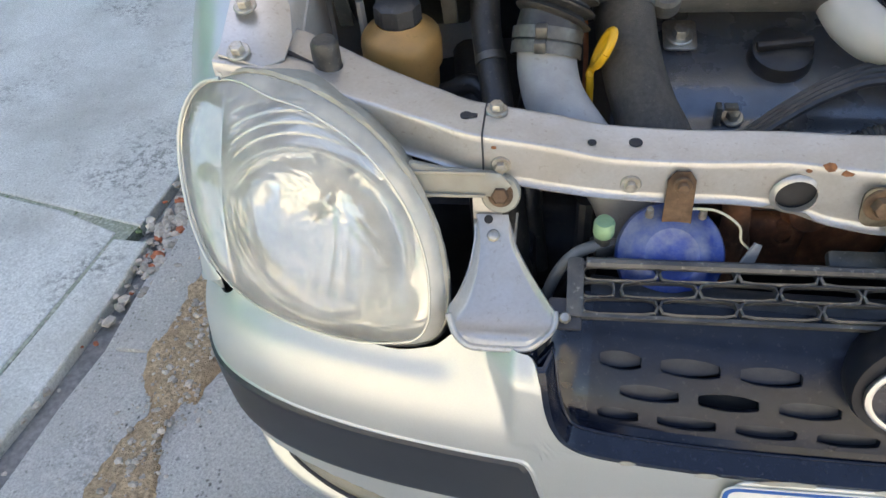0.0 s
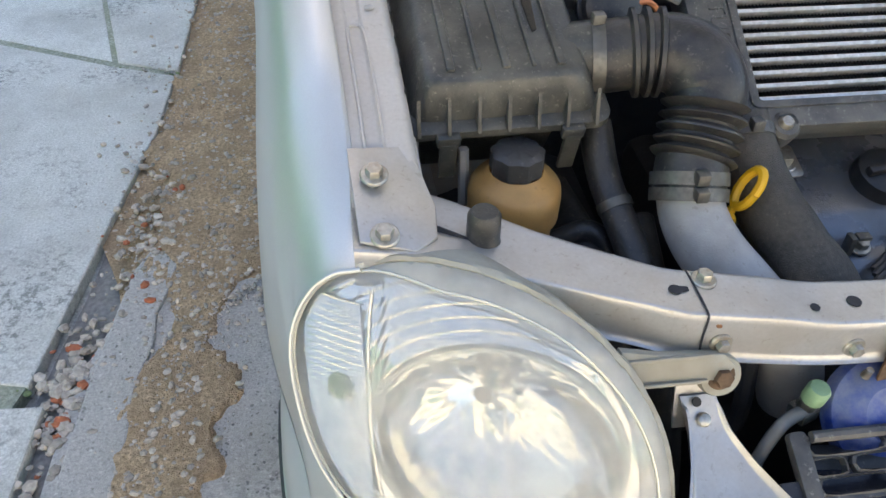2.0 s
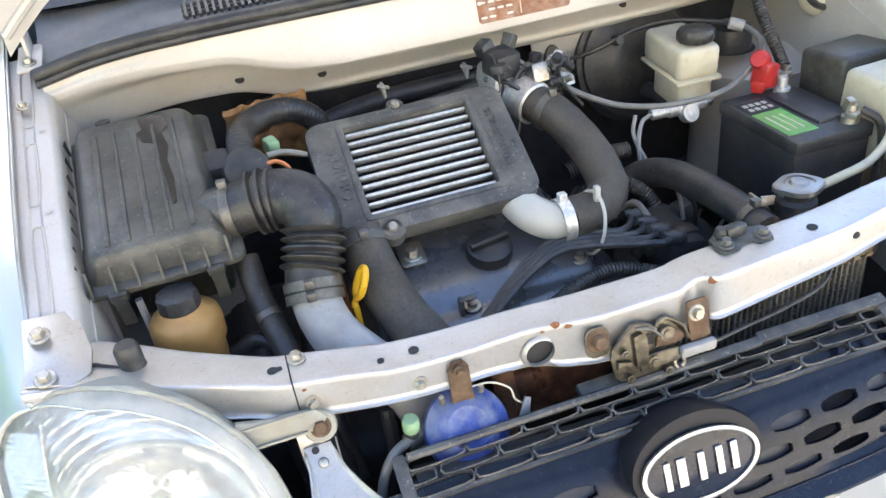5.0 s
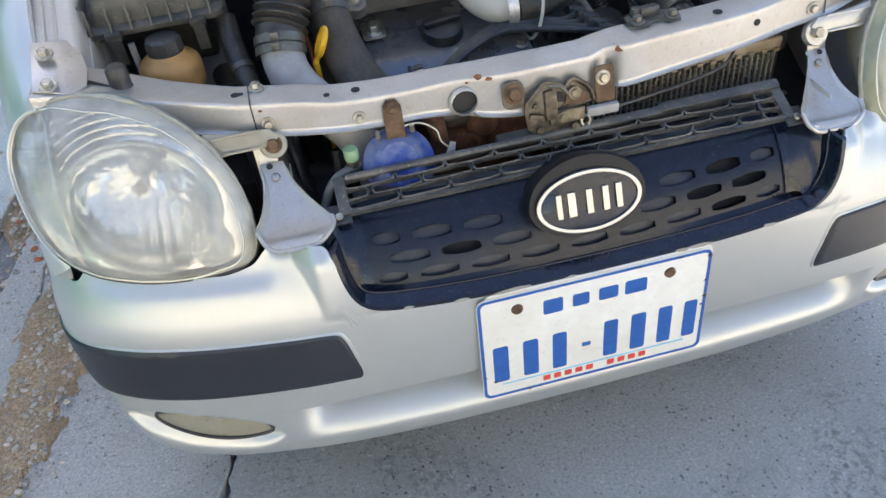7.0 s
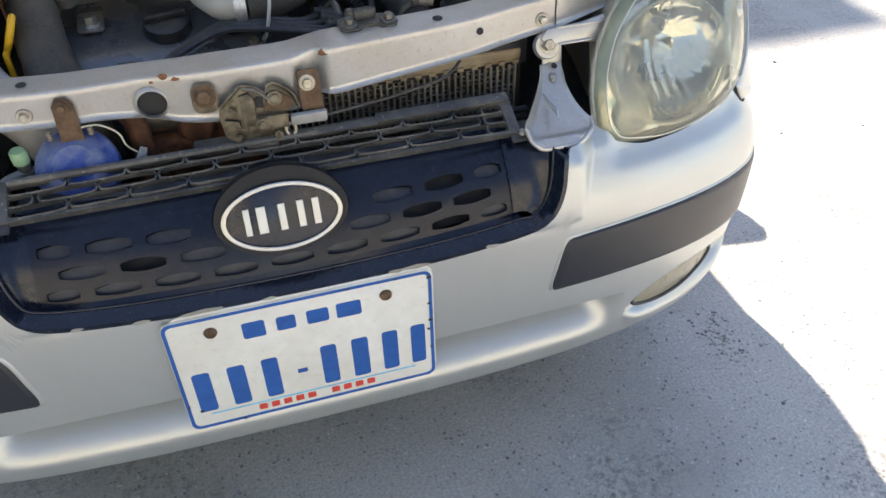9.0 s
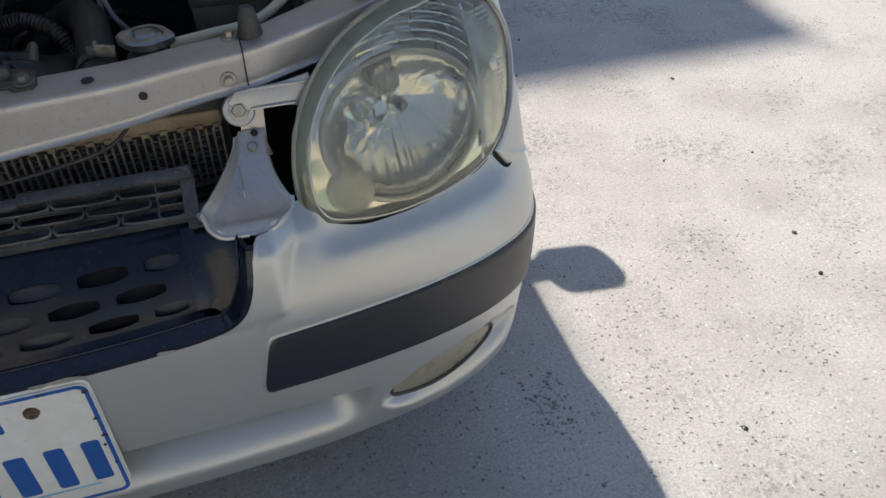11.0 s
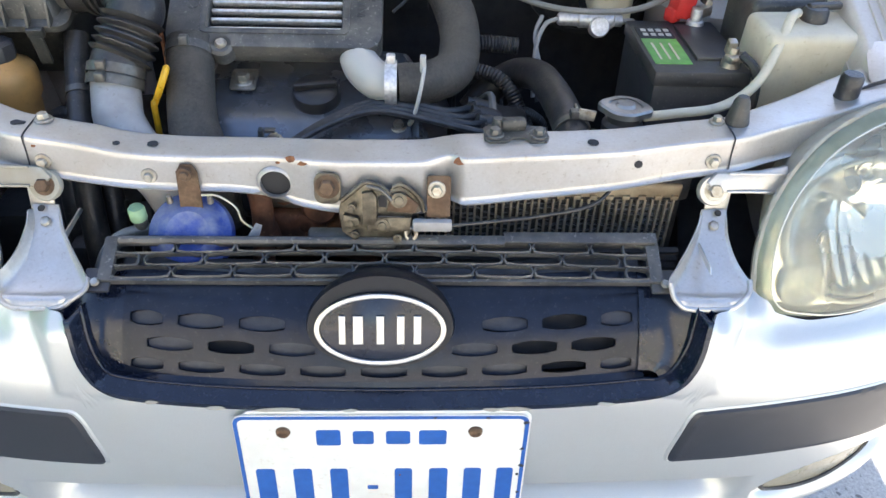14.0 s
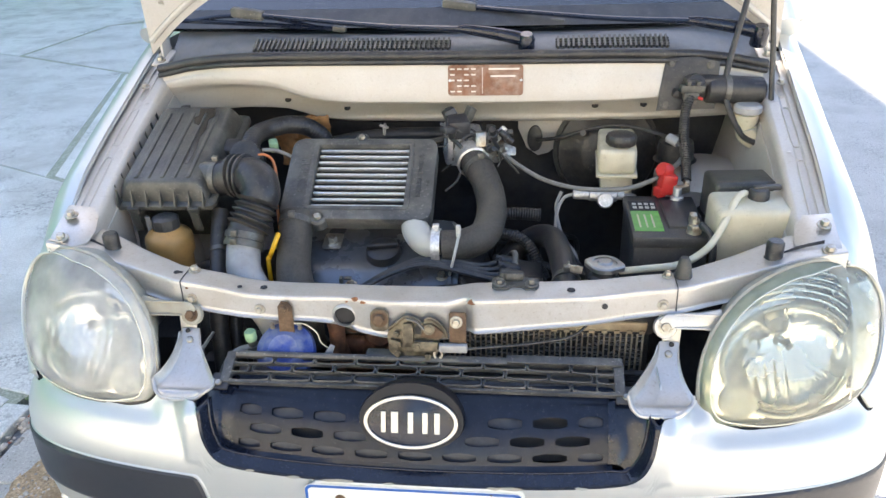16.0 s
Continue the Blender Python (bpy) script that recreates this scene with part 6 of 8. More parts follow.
    part("side_bulb", lathe([(0, 0.012), (0.006, 0.010), (0.009, 0.004), (0.009, -0.006)], frame_matrix(at(0.674, 0.722, 0.019), (0, -1, 0.3)), 16), M_indic if side > 0 else M_gcap, h, "side lamp bulb")
    # indicator: ringed lens on a ribbed chrome barrel
    cup = frame_matrix(at(0.482, 0.642, 0.026), (0, -0.93, 0.26))
    prof = [(0, 0.001)]
    for k in range(7):
        prof += [(0.0025 + 0.0030 * k, 0.0012), (0.0040 + 0.0030 * k, 0.0)]
    prof += [(0.0225, 0.002), (0.0240, 0.0), (0.0240, -0.004)]
    part("indicator_lens", lathe(prof, cup, 32), M_indic, h, "ringed round indicator lens")
    part("indicator_ring", tube([cup @ Vector((0.0245 * math.cos(a), 0.0245 * math.sin(a), 0.001)) for a in (2 * math.pi * k / 24 for k in range(25))], 0.0026, 6, 2), M_indic, h, "pale indicator rim")
    prof = [(0.0235, -0.002)]
    for k in range(5):
        prof += [(0.0228 - 0.0004 * k, -0.006 - 0.010 * k), (0.0212 - 0.0004 * k, -0.008 - 0.010 * k), (0.0212 - 0.0004 * k, -0.013 - 0.010 * k)]
    part("indicator_barrel", lathe(prof, cup, 32), M_reflect, h, "ribbed chrome barrel")
    # frosted rim of the lens: wide along the inner side, narrow round the rest
    def band(u, v):
        w = 0.012 + 0.085 * smoothstep(0.0, 0.08, u) * smoothstep(0.60, 0.45, u)
        p = lens_fn(side)(u, 1.0 - w * (1 - v))
        rough = 0.0012 * noise.noise(Vector((u * 160, v * 3, side))) * v
        return p + Vector((0, -0.0016 - rough + 0.002 * smoothstep(0.7, 1.0, v), 0.0012 * smoothstep(0.0, 0.5, u) * rough * 400))
    part("lens_rim", grid(band, 192, 6), M_frost if side < 0 else M_frosty, h, "frosted worn lens rim").visible_shadow = False
    part("rim_bead", tube([lens_fn(side)(k / 96, 1.0 - 0.012 - 0.085 * smoothstep(0.0, 0.08, k / 96) * smoothstep(0.60, 0.45, k / 96)) + Vector((0, -0.001, 0)) for k in range(97)], 0.0013, 6, 2), M_indic, h)
    part("worn_edge", tube([lens_fn(side)(k / 96, 1.0) + Vector((0, 0.003, 0.001 + 0.0015 * noise.noise(Vector((k * 0.9, side, 0))))) for k in range(1, 46)], 0.0032, 6, 2, rough=0.5), M_lampside, h, "chalky worn edge")
    part("gasket", tube([lens_fn(side)(k / 96, 1.0) + Vector((0, 0.004, -0.004)) for k in range(32, 84, 3)], 0.004, 6, 3), M_rubber, h, "black rubber gasket")
    arm = prism([(-0.042, -0.016), (-0.036, 0.020), (-0.006, 0.014), (0.046, 0.011), (0.056, 0.0), (0.046, -0.011), (-0.006, -0.012)], 0.012, Matrix.Identity(4), 0.002)
    for v in arm.verts:
        if -0.03 < v.co.x < 0.03 and v.co.z > 0.006:
            v.co.z -= 0.004 * (1 - abs(v.co.y) / 0.02)
    mm = frame_matrix((side * 0.425, 0.176, 0.738), (0, -0.9, 0.42))
    if side > 0:
        mm = mm @ Matrix.Scale(-1, 4, (1, 0, 0))
    bmesh.ops.transform(arm, matrix=mm, verts=arm.verts)
    fixing = part("fixing_arm", arm, M_cross if side > 0 else M_lampside, h, "ribbed fixing arm")
    for v in (-0.010, 0.011):
        part("edge_rib", box((0, 0, 0), (0.070, 0.003, 0.004), (0, 0, 0), 0.001), M_cross if side > 0 else M_lampside, fixing).data.transform(mm @ Matrix.Translation((-0.002, v, 0.0125)))
    part("boss", lathe([(0.0115, 0.003), (0.0165, 0.003), (0.0180, 0.0), (0.0180, -0.006)], frame_matrix((side * 0.379, 0.1675, 0.731), (0, -0.9, 0.42)), 28), M_cross if side > 0 else M_lampside, fixing, "round boss")
    bolt((side * 0.379, 0.1665, 0.732), (0, -0.9, 0.42), 0.011, parent=h, material=M_rusty if side < 0 else M_zinc)
    return h


M_indic = mat("indicator_glass", (0.62, 0.61, 0.52), 0.2, 0.3, 0.05, 60, 0, coat=0.5)
M_frost = clear("frosted_rim", (0.95, 0.95, 0.92), (0.86, 0.84, 0.76), 0.62, 0.2, 1.4)
M_frosty = clear("yellow_frosted_rim", (0.93, 0.93, 0.86), (0.40, 0.44, 0.34), 0.6, 0.2, 1.4)
bumper.location.x += 0.012
for side in (-1, 1):
    lamp(side)

# ---- folded brackets between the lamps and the grille ----
for side in (-1, 1):
    w = thing("wing_bracket", "flared silver painted bracket beside the headlamp", "bracket", (side * 0.37, 0.09, 0.64), "wing brackets")
    def wing(u, v, side=side):
        s = (u - 0.5) * 2
        v = v * (1 - (0.10 * abs(s) ** 7 if s * side < 0 else 0.20 * abs(s) ** 4))
        c = lerp_table([(0.0, 0.388), (0.25, 0.384), (0.7, 0.373), (1.0, 0.369)], v)
        half = lerp_table([(0.0, 0.015), (0.25, 0.017), (0.45, 0.024), (0.75, 0.041), (0.92, 0.051), (1.0, 0.051)], v)
        y = lerp_table([(0.0, 0.172), (0.3, 0.148), (0.7, 0.105), (0.9, 0.082), (0.96, 0.070), (1.0, 0.063)], v)
        z = lerp_table([(0.0, 0.702), (0.3, 0.680), (0.7, 0.657), (0.9, 0.651), (0.96, 0.650), (1.0, 0.640)], v)
        inner = s * side < 0
        ridge = (0.015 if inner else 0.004) * smoothstep(0.86, 1.0, abs(s)) * smoothstep(0.02, 0.2, v) * smoothstep(1.0, 0.86, v)
        dip = -0.003 * (1 - s * s) * smoothstep(0.35, 0.7, v) * smoothstep(1.0, 0.9, v)
        return Vector((side * (c + half * s), y, z + ridge + dip))
    part("sheet", grid(wing, 36, 44, 0.002), M_cross, w, "flared folded sheet")
    part("rolled_edge", tube([wing(k / 20, 1.0) for k in range(21)], 0.0032, 8, 2), M_cross, w)
    part("tab", prism([(-0.004, 0), (0.004, 0), (0.003, 0.055), (-0.003, 0.06)], 0.002, frame_matrix((side * 0.366, 0.150, 0.672), (side, 0, 0.0)) @ Matrix.Rotation(radians(90), 4, "Z")), M_silver, w)
    part("screw", lathe([(0, 0.003), (0.003, 0.0032), (0.0048, 0.0025), (0.006, 0.0)], frame_matrix((side * 0.386, 0.156, 0.690), (0, -0.6, 0.8)), 16), M_zinc, w)
    # dark disc in place of the shade inside this small hole
    part("hole", lathe([(0, 0.0012), (0.0035, 0.0012), (0.0042, 0.0)], frame_matrix((side * 0.391, 0.166, 0.701), (0, -0.6, 0.8)), 12), M_trimshade, w)
# ---- engine bay ----
engine = thing("engine", "dark oily small petrol engine with cast cover", "engine", (-0.1, 0.45, 0.22))
part("block", box((-0.11, 0.47, 0.45), (0.40, 0.30, 0.44), (0, 0, 0), 0.03), M_dark, engine)
part("gearbox", merge(box((0.22, 0.50, 0.42), (0.30, 0.26, 0.30), (0, 0, 0), 0.05, 3), lathe([(0, 0.06), (0.11, 0.05), (0.14, 0.0), (0.14, -0.12)], frame_matrix((0.12, 0.47, 0.45), (1, 0, 0)), 28)), M_dark, engine)
def cover_fn(u, v):
    x = -0.275 + 0.315 * u
    e = min(u, 1 - u) * 0.315
    side = 0.022 * (1 - smoothstep(0.0, 0.02, e))
    y, z = lerp_table([(0.0, 0.296, 0.60), (0.12, 0.298, 0.655), (0.2, 0.306, 0.676), (0.32, 0.324, 0.690), (0.40, 0.340, 0.694), (0.46, 0.350, 0.702), (0.56, 0.372, 0.716), (0.8, 0.45, 0.732), (1.0, 0.52, 0.742)], v)
    rib = 0.004 * smoothstep(0.5, 0.56, v) * (0.5 + 0.5 * math.cos(max(-math.pi, min(math.pi, (x + 0.02) * 60))))
    return Vector((x, y, z - side + rib))
cover = part("valve_cover", grid(cover_fn, 60, 50), M_cover, engine, "dark grey valve cover")
oc = frame_matrix((-0.101, 0.404, 0.725), (0, -0.28, 0.96))
M_capgloss = mat("black_cap_plastic", (0.014, 0.014, 0.016), 0.35, 0, 0.2, 60, 0.0002, 400, dirt=(0.06, 0.058, 0.05), dirt_amt=0.4, dirt_scale=30)
cap = part("oil_cap", lathe([(0, 0.021), (0.026, 0.020), (0.031, 0.0165), (0.033, 0.006), (0.033, 0.0), (0.028, -0.01)], oc, 28), M_capgloss, engine, "black oil filler cap")
bm = box((0, 0, 0.024), (0.058, 0.010, 0.010), (0, 0, 0), 0.003)
bmesh.ops.transform(bm, matrix=oc @ Matrix.Rotation(radians(8), 4, "Z"), verts=bm.verts)
part("grip", bm, M_capgloss, cap)
bk = frame_matrix((-0.203, 0.432, 0.737), (0, -0.25, 0.97))
br = part("bracket", prism(rounded(0.036, 0.044, 0.006), 0.003, bk, 0.0008), M_zinc, engine, "zinc bracket")
bolt(bk @ Vector((0, -0.002, 0.003)), (0, -0.25, 0.97), 0.013, parent=br)
for x, y in ((-0.152, 0.337), (0.012, 0.36), (-0.25, 0.34)):
    bolt((x, y, 0.694 + (y - 0.33) * 0.4), (0, -0.3, 0.95), 0.010, parent=engine)
part("clip", merge(box((-0.168, 0.333, 0.704), (0.006, 0.012, 0.022), (0, 0, 0), 0.001), box((-0.156, 0.333, 0.713), (0.014, 0.010, 0.004), (0, 0, 0), 0.001)), M_dusty, engine)
part("manifold", merge(box((-0.10, 0.285, 0.615), (0.16, 0.05, 0.11), (12, 0, 0), 0.02, 3), box((-0.04, 0.27, 0.61), (0.09, 0.05, 0.10), (0, 12, 0), 0.015), lathe([(0, 0.02), (0.02, 0.02), (0.026, 0.012), (0.028, -0.02)], frame_matrix((-0.085, 0.252, 0.655), (0, -1, 0.2)), 16),
                       lathe([(0, 0.012), (0.012, 0.012), (0.016, 0.0)], frame_matrix((-0.13, 0.252, 0.668), (0, -1, 0.2)), 8)), M_mani, engine, "rusty exhaust heat shield")
part("shield_block", merge(box((-0.117, 0.262, 0.610), (0.074, 0.05, 0.080), (8, 0, 0), 0.012, 3), box((-0.098, 0.238, 0.640), (0.030, 0.012, 0.012), (0, 0, 0), 0.003), lathe([(0.012, 0.004), (0.008, 0.004), (0.008, -0.004), (0, -0.004)], frame_matrix((-0.105, 0.235, 0.628), (0, -1, 0.1)), 18)), M_mani, engine, "rusty cast exhaust block")
part("shield_tube", lathe([(0, 0.042), (0.020, 0.042), (0.024, 0.036), (0.024, -0.036), (0.020, -0.042), (0, -0.042)], frame_matrix((-0.115, 0.262, 0.668), (1, 0, 0)), 24), M_clamp, engine, "heat-stained steel tube")
part("turbo_pipe", tube([(-0.17, 0.26, 0.70), (-0.16, 0.235, 0.685), (-0.155, 0.225, 0.65), (-0.16, 0.22, 0.58)], 0.014, 10, 6), M_mani, engine)
for k, (a, b) in enumerate((((-0.19, 0.25, 0.72), (-0.14, 0.23, 0.60)), ((-0.02, 0.25, 0.70), (0.01, 0.24, 0.58)), ((-0.30, 0.24, 0.66), (-0.33, 0.22, 0.52)))):
    part("pipe", tube([a, (Vector(a) + Vector(b)) / 2 + Vector((0.01, -0.01, 0)), b], 0.009, 8, 6), M_mani if k < 2 else M_dark, engine)
part("alternator", merge(lathe([(0, 0.05), (0.04, 0.05), (0.055, 0.04), (0.058, 0.0), (0.055, -0.05), (0, -0.05)], frame_matrix((-0.33, 0.33, 0.52), (1, 0, 0)), 24), box((-0.38, 0.25, 0.56), (0.06, 0.05, 0.08), (0, 0, 0), 0.01)), M_dark, engine)
part("sump_side", box((-0.45, 0.5, 0.45), (0.22, 0.4, 0.3), (0, 0, 0), 0.04), M_dark, engine)
rngb = random.Random(3)
for k in range(26):
    x, y, z = rngb.uniform(-0.05, 0.30), rngb.uniform(0.30, 0.56), rngb.uniform(0.56, 0.64)
    part("fitting", box((x, y, z), (rngb.uniform(0.02, 0.05), rngb.uniform(0.02, 0.05), rngb.uniform(0.02, 0.06)), (rngb.uniform(-30, 30), rngb.uniform(-30, 30), rngb.uniform(0, 90)), 0.005), rngb.choice((M_dark, M_black, M_dusty)), engine)

# intercooler on top of the engine
ic = thing("intercooler", "charcoal intercooler shroud with pale finned core", "intercooler", (-0.155, 0.50, 0.74))
IM = Matrix.Translation((-0.155, 0.502, 0.843)) @ Matrix(((1, 0, 0), (0, 0.853, -0.522), (0, 0.522, 0.853))).to_4x4()
outer = rounded(0.288, 0.192, 0.022)
bm = bmesh.new()
hole = rounded(0.180, 0.144, 0.004)
bm = prism(outer, 0.034, Matrix.Translation((0, -0.006, -0.028)), 0.006, [[(u, v + 0.006) for u, v in hole]])
bmesh.ops.transform(bm, matrix=IM, verts=bm.verts)
part("shroud", bm, M_shroud, ic, "charcoal moulded shroud")
bm = prism(rounded(0.200, 0.162, 0.008), 0.003, Matrix.Translation((0, 0, 0.005)), 0.001, [rounded(0.182, 0.146, 0.004)])
bmesh.ops.transform(bm, matrix=IM, verts=bm.verts)
part("window_rim", bm, M_shroud, ic)
# near-black box closing the back of the core
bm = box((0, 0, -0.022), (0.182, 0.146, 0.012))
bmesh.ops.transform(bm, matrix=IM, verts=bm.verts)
part("core_back", bm, M_fin, ic, "dark backing box behind the core tubes", smooth=False)
for k in range(10):
    v = -0.066 + k * 0.01467
    bm = box((0, v, -0.008), (0.178, 0.0052, 0.012), (0, 0, 0), 0.0018)
    bmesh.ops.transform(bm, matrix=IM, verts=bm.verts)
    part("core_tube", bm, M_alu, ic, "pale aluminium core tube")
    if k < 9:
        zig = bmesh.new()
        prev = None
        for i in range(91):
            u = -0.089 + i * 0.178 / 90
            w = v + 0.0034 + (0.0078 if i % 2 else 0.0)
            cur = [zig.verts.new(IM @ Vector((u, w, -0.008))), zig.verts.new(IM @ Vector((u, w, -0.016)))]
            if prev:
                zig.faces.new((prev[0], cur[0], cur[1], prev[1]))
            prev = cur
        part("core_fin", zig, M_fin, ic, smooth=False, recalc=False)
for u, v, r in ((-0.069, -0.098, 0.011), (-0.008, 0.092, 0.009)):
    mm = IM @ Matrix.Translation((u, v, 0.002))
    lug = part("lug", lathe([(0, 0.004), (r * 1.2, 0.004), (r * 1.5, 0.0), (r * 1.5, -0.02)], mm, 20), M_shroud, ic)
    part("screw", lathe([(0, 0.009), (r * 0.5, 0.009), (r * 0.7, 0.006), (r * 0.75, 0.004)], mm, 14), M_zinc, lug)
    part("hose_neck", box(IM @ Vector((-0.112, -0.098, -0.02)), (0.064, 0.03, 0.05), (31, 0, 0), 0.012), M_shroud, ic) if u < -0.05 else None
for word, u, turn, size in (("TURBO", -0.113, -90, 0.026), ("INTERCOOLER", 0.116, 90, 0.0155)):
    cu = bpy.data.curves.new("word", "FONT")
    cu.body, cu.size, cu.extrude, cu.align_x, cu.align_y = word, size, 0.0012, "CENTER", "CENTER"
    cu.offset = 0.0
    ob = new("raised_word", cu)
    dg = bpy.context.evaluated_depsgraph_get()
    me = bpy.data.meshes.new_from_object(ob.evaluated_get(dg))
    bpy.data.objects.remove(ob)
    me.transform(IM @ Matrix.Translation((u, 0.0, 0.0062)) @ Matrix.Rotation(radians(turn), 4, "Z"))
    me.materials.clear()
    me.materials.append(M_shroud)
    w = new("raised_word", me)
    w.parent, w.matrix_parent_inverse = ic, ic.matrix_basis.inverted()
    w["label"] = "raised lettering reading " + word


def clamp(parent, at, axis, r, material=None, w=0.012):
    m = frame_matrix(at, axis)
    c = part("hose_clamp", merge(lathe([(r, -w / 2), (r + 0.0015, -w / 2), (r + 0.0015, w / 2), (r, w / 2)], m, 28), box(m @ Vector((0, r + 0.004, 0)), (0.012, 0.012, w), (0, 0, 0), 0.002)), material or M_clamp, parent, "dull steel hose clamp")
    return c


h1 = thing("intercooler_hose", "thick dusty braided rubber hose", "hose", (-0.25, 0.3, 0.6), "intercooler hoses")
part("hose", tube([(-0.268, 0.432, 0.792), (-0.265, 0.405, 0.772), (-0.258, 0.360, 0.748), (-0.245, 0.305, 0.728), (-0.225, 0.265, 0.700), (-0.215, 0.25, 0.62)], 0.0315, 20, 8, rough=0.03), M_braid, h1)
clamp(h1, (-0.2665, 0.418, 0.781), (0, -0.8, -0.6), 0.0318, M_shroud)
h2 = thing("intercooler_hose", "thick curved braided rubber hose with cable tie", "hose", (0.08, 0.45, 0.7), "intercooler hoses")
part("hose", tube([(0.055, 0.598, 0.840), (0.074, 0.560, 0.830), (0.093, 0.512, 0.803), (0.097, 0.462, 0.780), (0.086, 0.416, 0.764), (0.052, 0.391, 0.757), (0.010, 0.384, 0.756)], 0.0285, 20, 8, rough=0.03), M_braid, h2)
clamp(h2, (0.002, 0.384, 0.757), (1, 0, 0), 0.0300, M_alu, 0.016)
clamp(h2, (0.068, 0.572, 0.833), (0.45, -0.85, -0.3), 0.0292)
part("white_elbow", tube([(0.006, 0.383, 0.757), (-0.018, 0.390, 0.760), (-0.037, 0.412, 0.768), (-0.046, 0.436, 0.776)], [0.0255, 0.026, 0.026, 0.025], 20, 8), M_white, h2, "white silicone elbow")
tie = [(0.036 + 0.010 * math.sin(a), 0.372 - 0.040 * math.cos(a), 0.750 + 0.042 * math.sin(a)) for a in (radians(b) for b in range(-100, 200, 20))]
part("cable_tie", merge(tube(tie, 0.0026, 6, 3), box((0.044, 0.366, 0.795), (0.008, 0.010, 0.022), (0, 0, 0), 0.002)), M_white, h2, "white cable tie")

# air filter box
ab = thing("air_filter_box", "dusty black ribbed plastic air filter box", "air filter box", (-0.51, 0.52, 0.64))
AM = Matrix.Translation((-0.514, 0.522, 0.906)) @ Matrix.Rotation(radians(2), 4, "Z") @ Matrix.Rotation(radians(16.5), 4, "X")
def lid_bm():
    bm = bmesh.new()
    rings = []
    prof = [(0.0, 0.097, 0.148), (0.002, 0.099, 0.150), (0.010, 0.099, 0.150), (0.012, 0.097, 0.148), (0.013, 0.087, 0.138), (0.036, 0.079, 0.131), (0.045, 0.074, 0.127), (0.0485, 0.071, 0.124), (0.050, 0.067, 0.120)]
    for h, a, b in prof:
        rings.append([bm.verts.new(Vector((u, v, h - 0.050))) for u, v in rounded(2 * a, 2 * b, 0.016, 5)])
    n = len(rings[0])
    for a, b in zip(rings, rings[1:]):
        for i in range(n):
            bm.faces.new((a[i], a[(i + 1) % n], b[(i + 1) % n], b[i]))
    bm.faces.new(rings[-1])
    return bm
bm = lid_bm()
bmesh.ops.transform(bm, matrix=AM, verts=bm.verts)
lid = part("lid", bm, M_dusty, ab, "dusty black lid with a dark stain")
for k in range(5):
    u = -0.050 + 0.025 * k
    bm = box((u, -0.008 + 0.0 * k, 0.0), (0.0045 if k % 2 else 0.0075, 0.214, 0.006), (0, 0, 0), 0.0018)
    bmesh.ops.transform(bm, matrix=AM, verts=bm.verts)
    part("rib", bm, M_dusty, lid)
stain = [(0.008, 0.092), (0.040, 0.092), (0.046, 0.070), (0.036, 0.060), (0.041, 0.034), (0.036, 0.012), (0.040, -0.02), (0.037, -0.055), (0.032, -0.058), (0.030, -0.02), (0.026, 0.02), (0.022, 0.045), (0.010, 0.050), (0.004, 0.066), (0.012, 0.072)]
bm = prism([(u, v * 1.25) for u, v in stain], 0.0006, AM @ Matrix.Translation((0, 0, 0.0002)))
part("oil_stain", bm, M_oil, lid, "dark oily stain", smooth=False)
bm = box((0, 0.022, -0.118), (0.170, 0.225, 0.13), (0, 0, 0), 0.012, 2, 0.86)
bmesh.ops.transform(bm, matrix=AM, verts=bm.verts)
part("base", bm, M_dusty, ab, "black lower half")
for k in range(8):
    v = -0.122 + 0.0345 * k
    bm = prism([(0, 0), (0.016, 0), (0, 0.030)], 0.003, Matrix.Identity(4))
    bmesh.ops.transform(bm, matrix=AM @ Matrix.Translation((-0.090, v, -0.038)) @ Matrix.Rotation(radians(90), 4, "X") @ Matrix.Scale(-1, 4, (1, 0, 0)), verts=bm.verts)
    part("gusset", bm, M_dusty, lid)
for k in range(7):
    u = -0.080 + 0.027 * k
    bm = prism([(0, 0), (0.016, 0), (0, 0.030)], 0.003, Matrix.Identity(4))
    bmesh.ops.transform(bm, matrix=AM @ Matrix.Translation((u, -0.139, -0.038)) @ Matrix.Rotation(radians(-90), 4, "Z") @ Matrix.Rotation(radians(90), 4, "X"), verts=bm.verts)
    part("gusset", bm, M_dusty, lid)
for u in (-0.055, 0.060):
    bm = merge(box((u, -0.153, -0.046), (0.022, 0.010, 0.014), (0, 0, 0), 0.003), box((u, -0.156, -0.070), (0.016, 0.006, 0.046), (0, 0, 0), 0.002))
    bmesh.ops.transform(bm, matrix=AM, verts=bm.verts)
    part("clip", bm, M_dusty, ab, "plastic clip")
part("post", tube([(-0.592, 0.425, 0.80), (-0.590, 0.42, 0.70), (-0.585, 0.42, 0.60)], 0.005, 6, 4), M_grey, ab)
part("post", tube([(-0.548, 0.400, 0.80), (-0.546, 0.40, 0.70), (-0.545, 0.40, 0.60)], 0.005, 6, 4), M_grey, ab)
bm = lathe([(0.010, 0.0), (0.010, 0.008), (0, 0.009)], Matrix.Translation((-0.560, 0.672, 0.925)), 14)
part("peg", bm, M_black, ab)
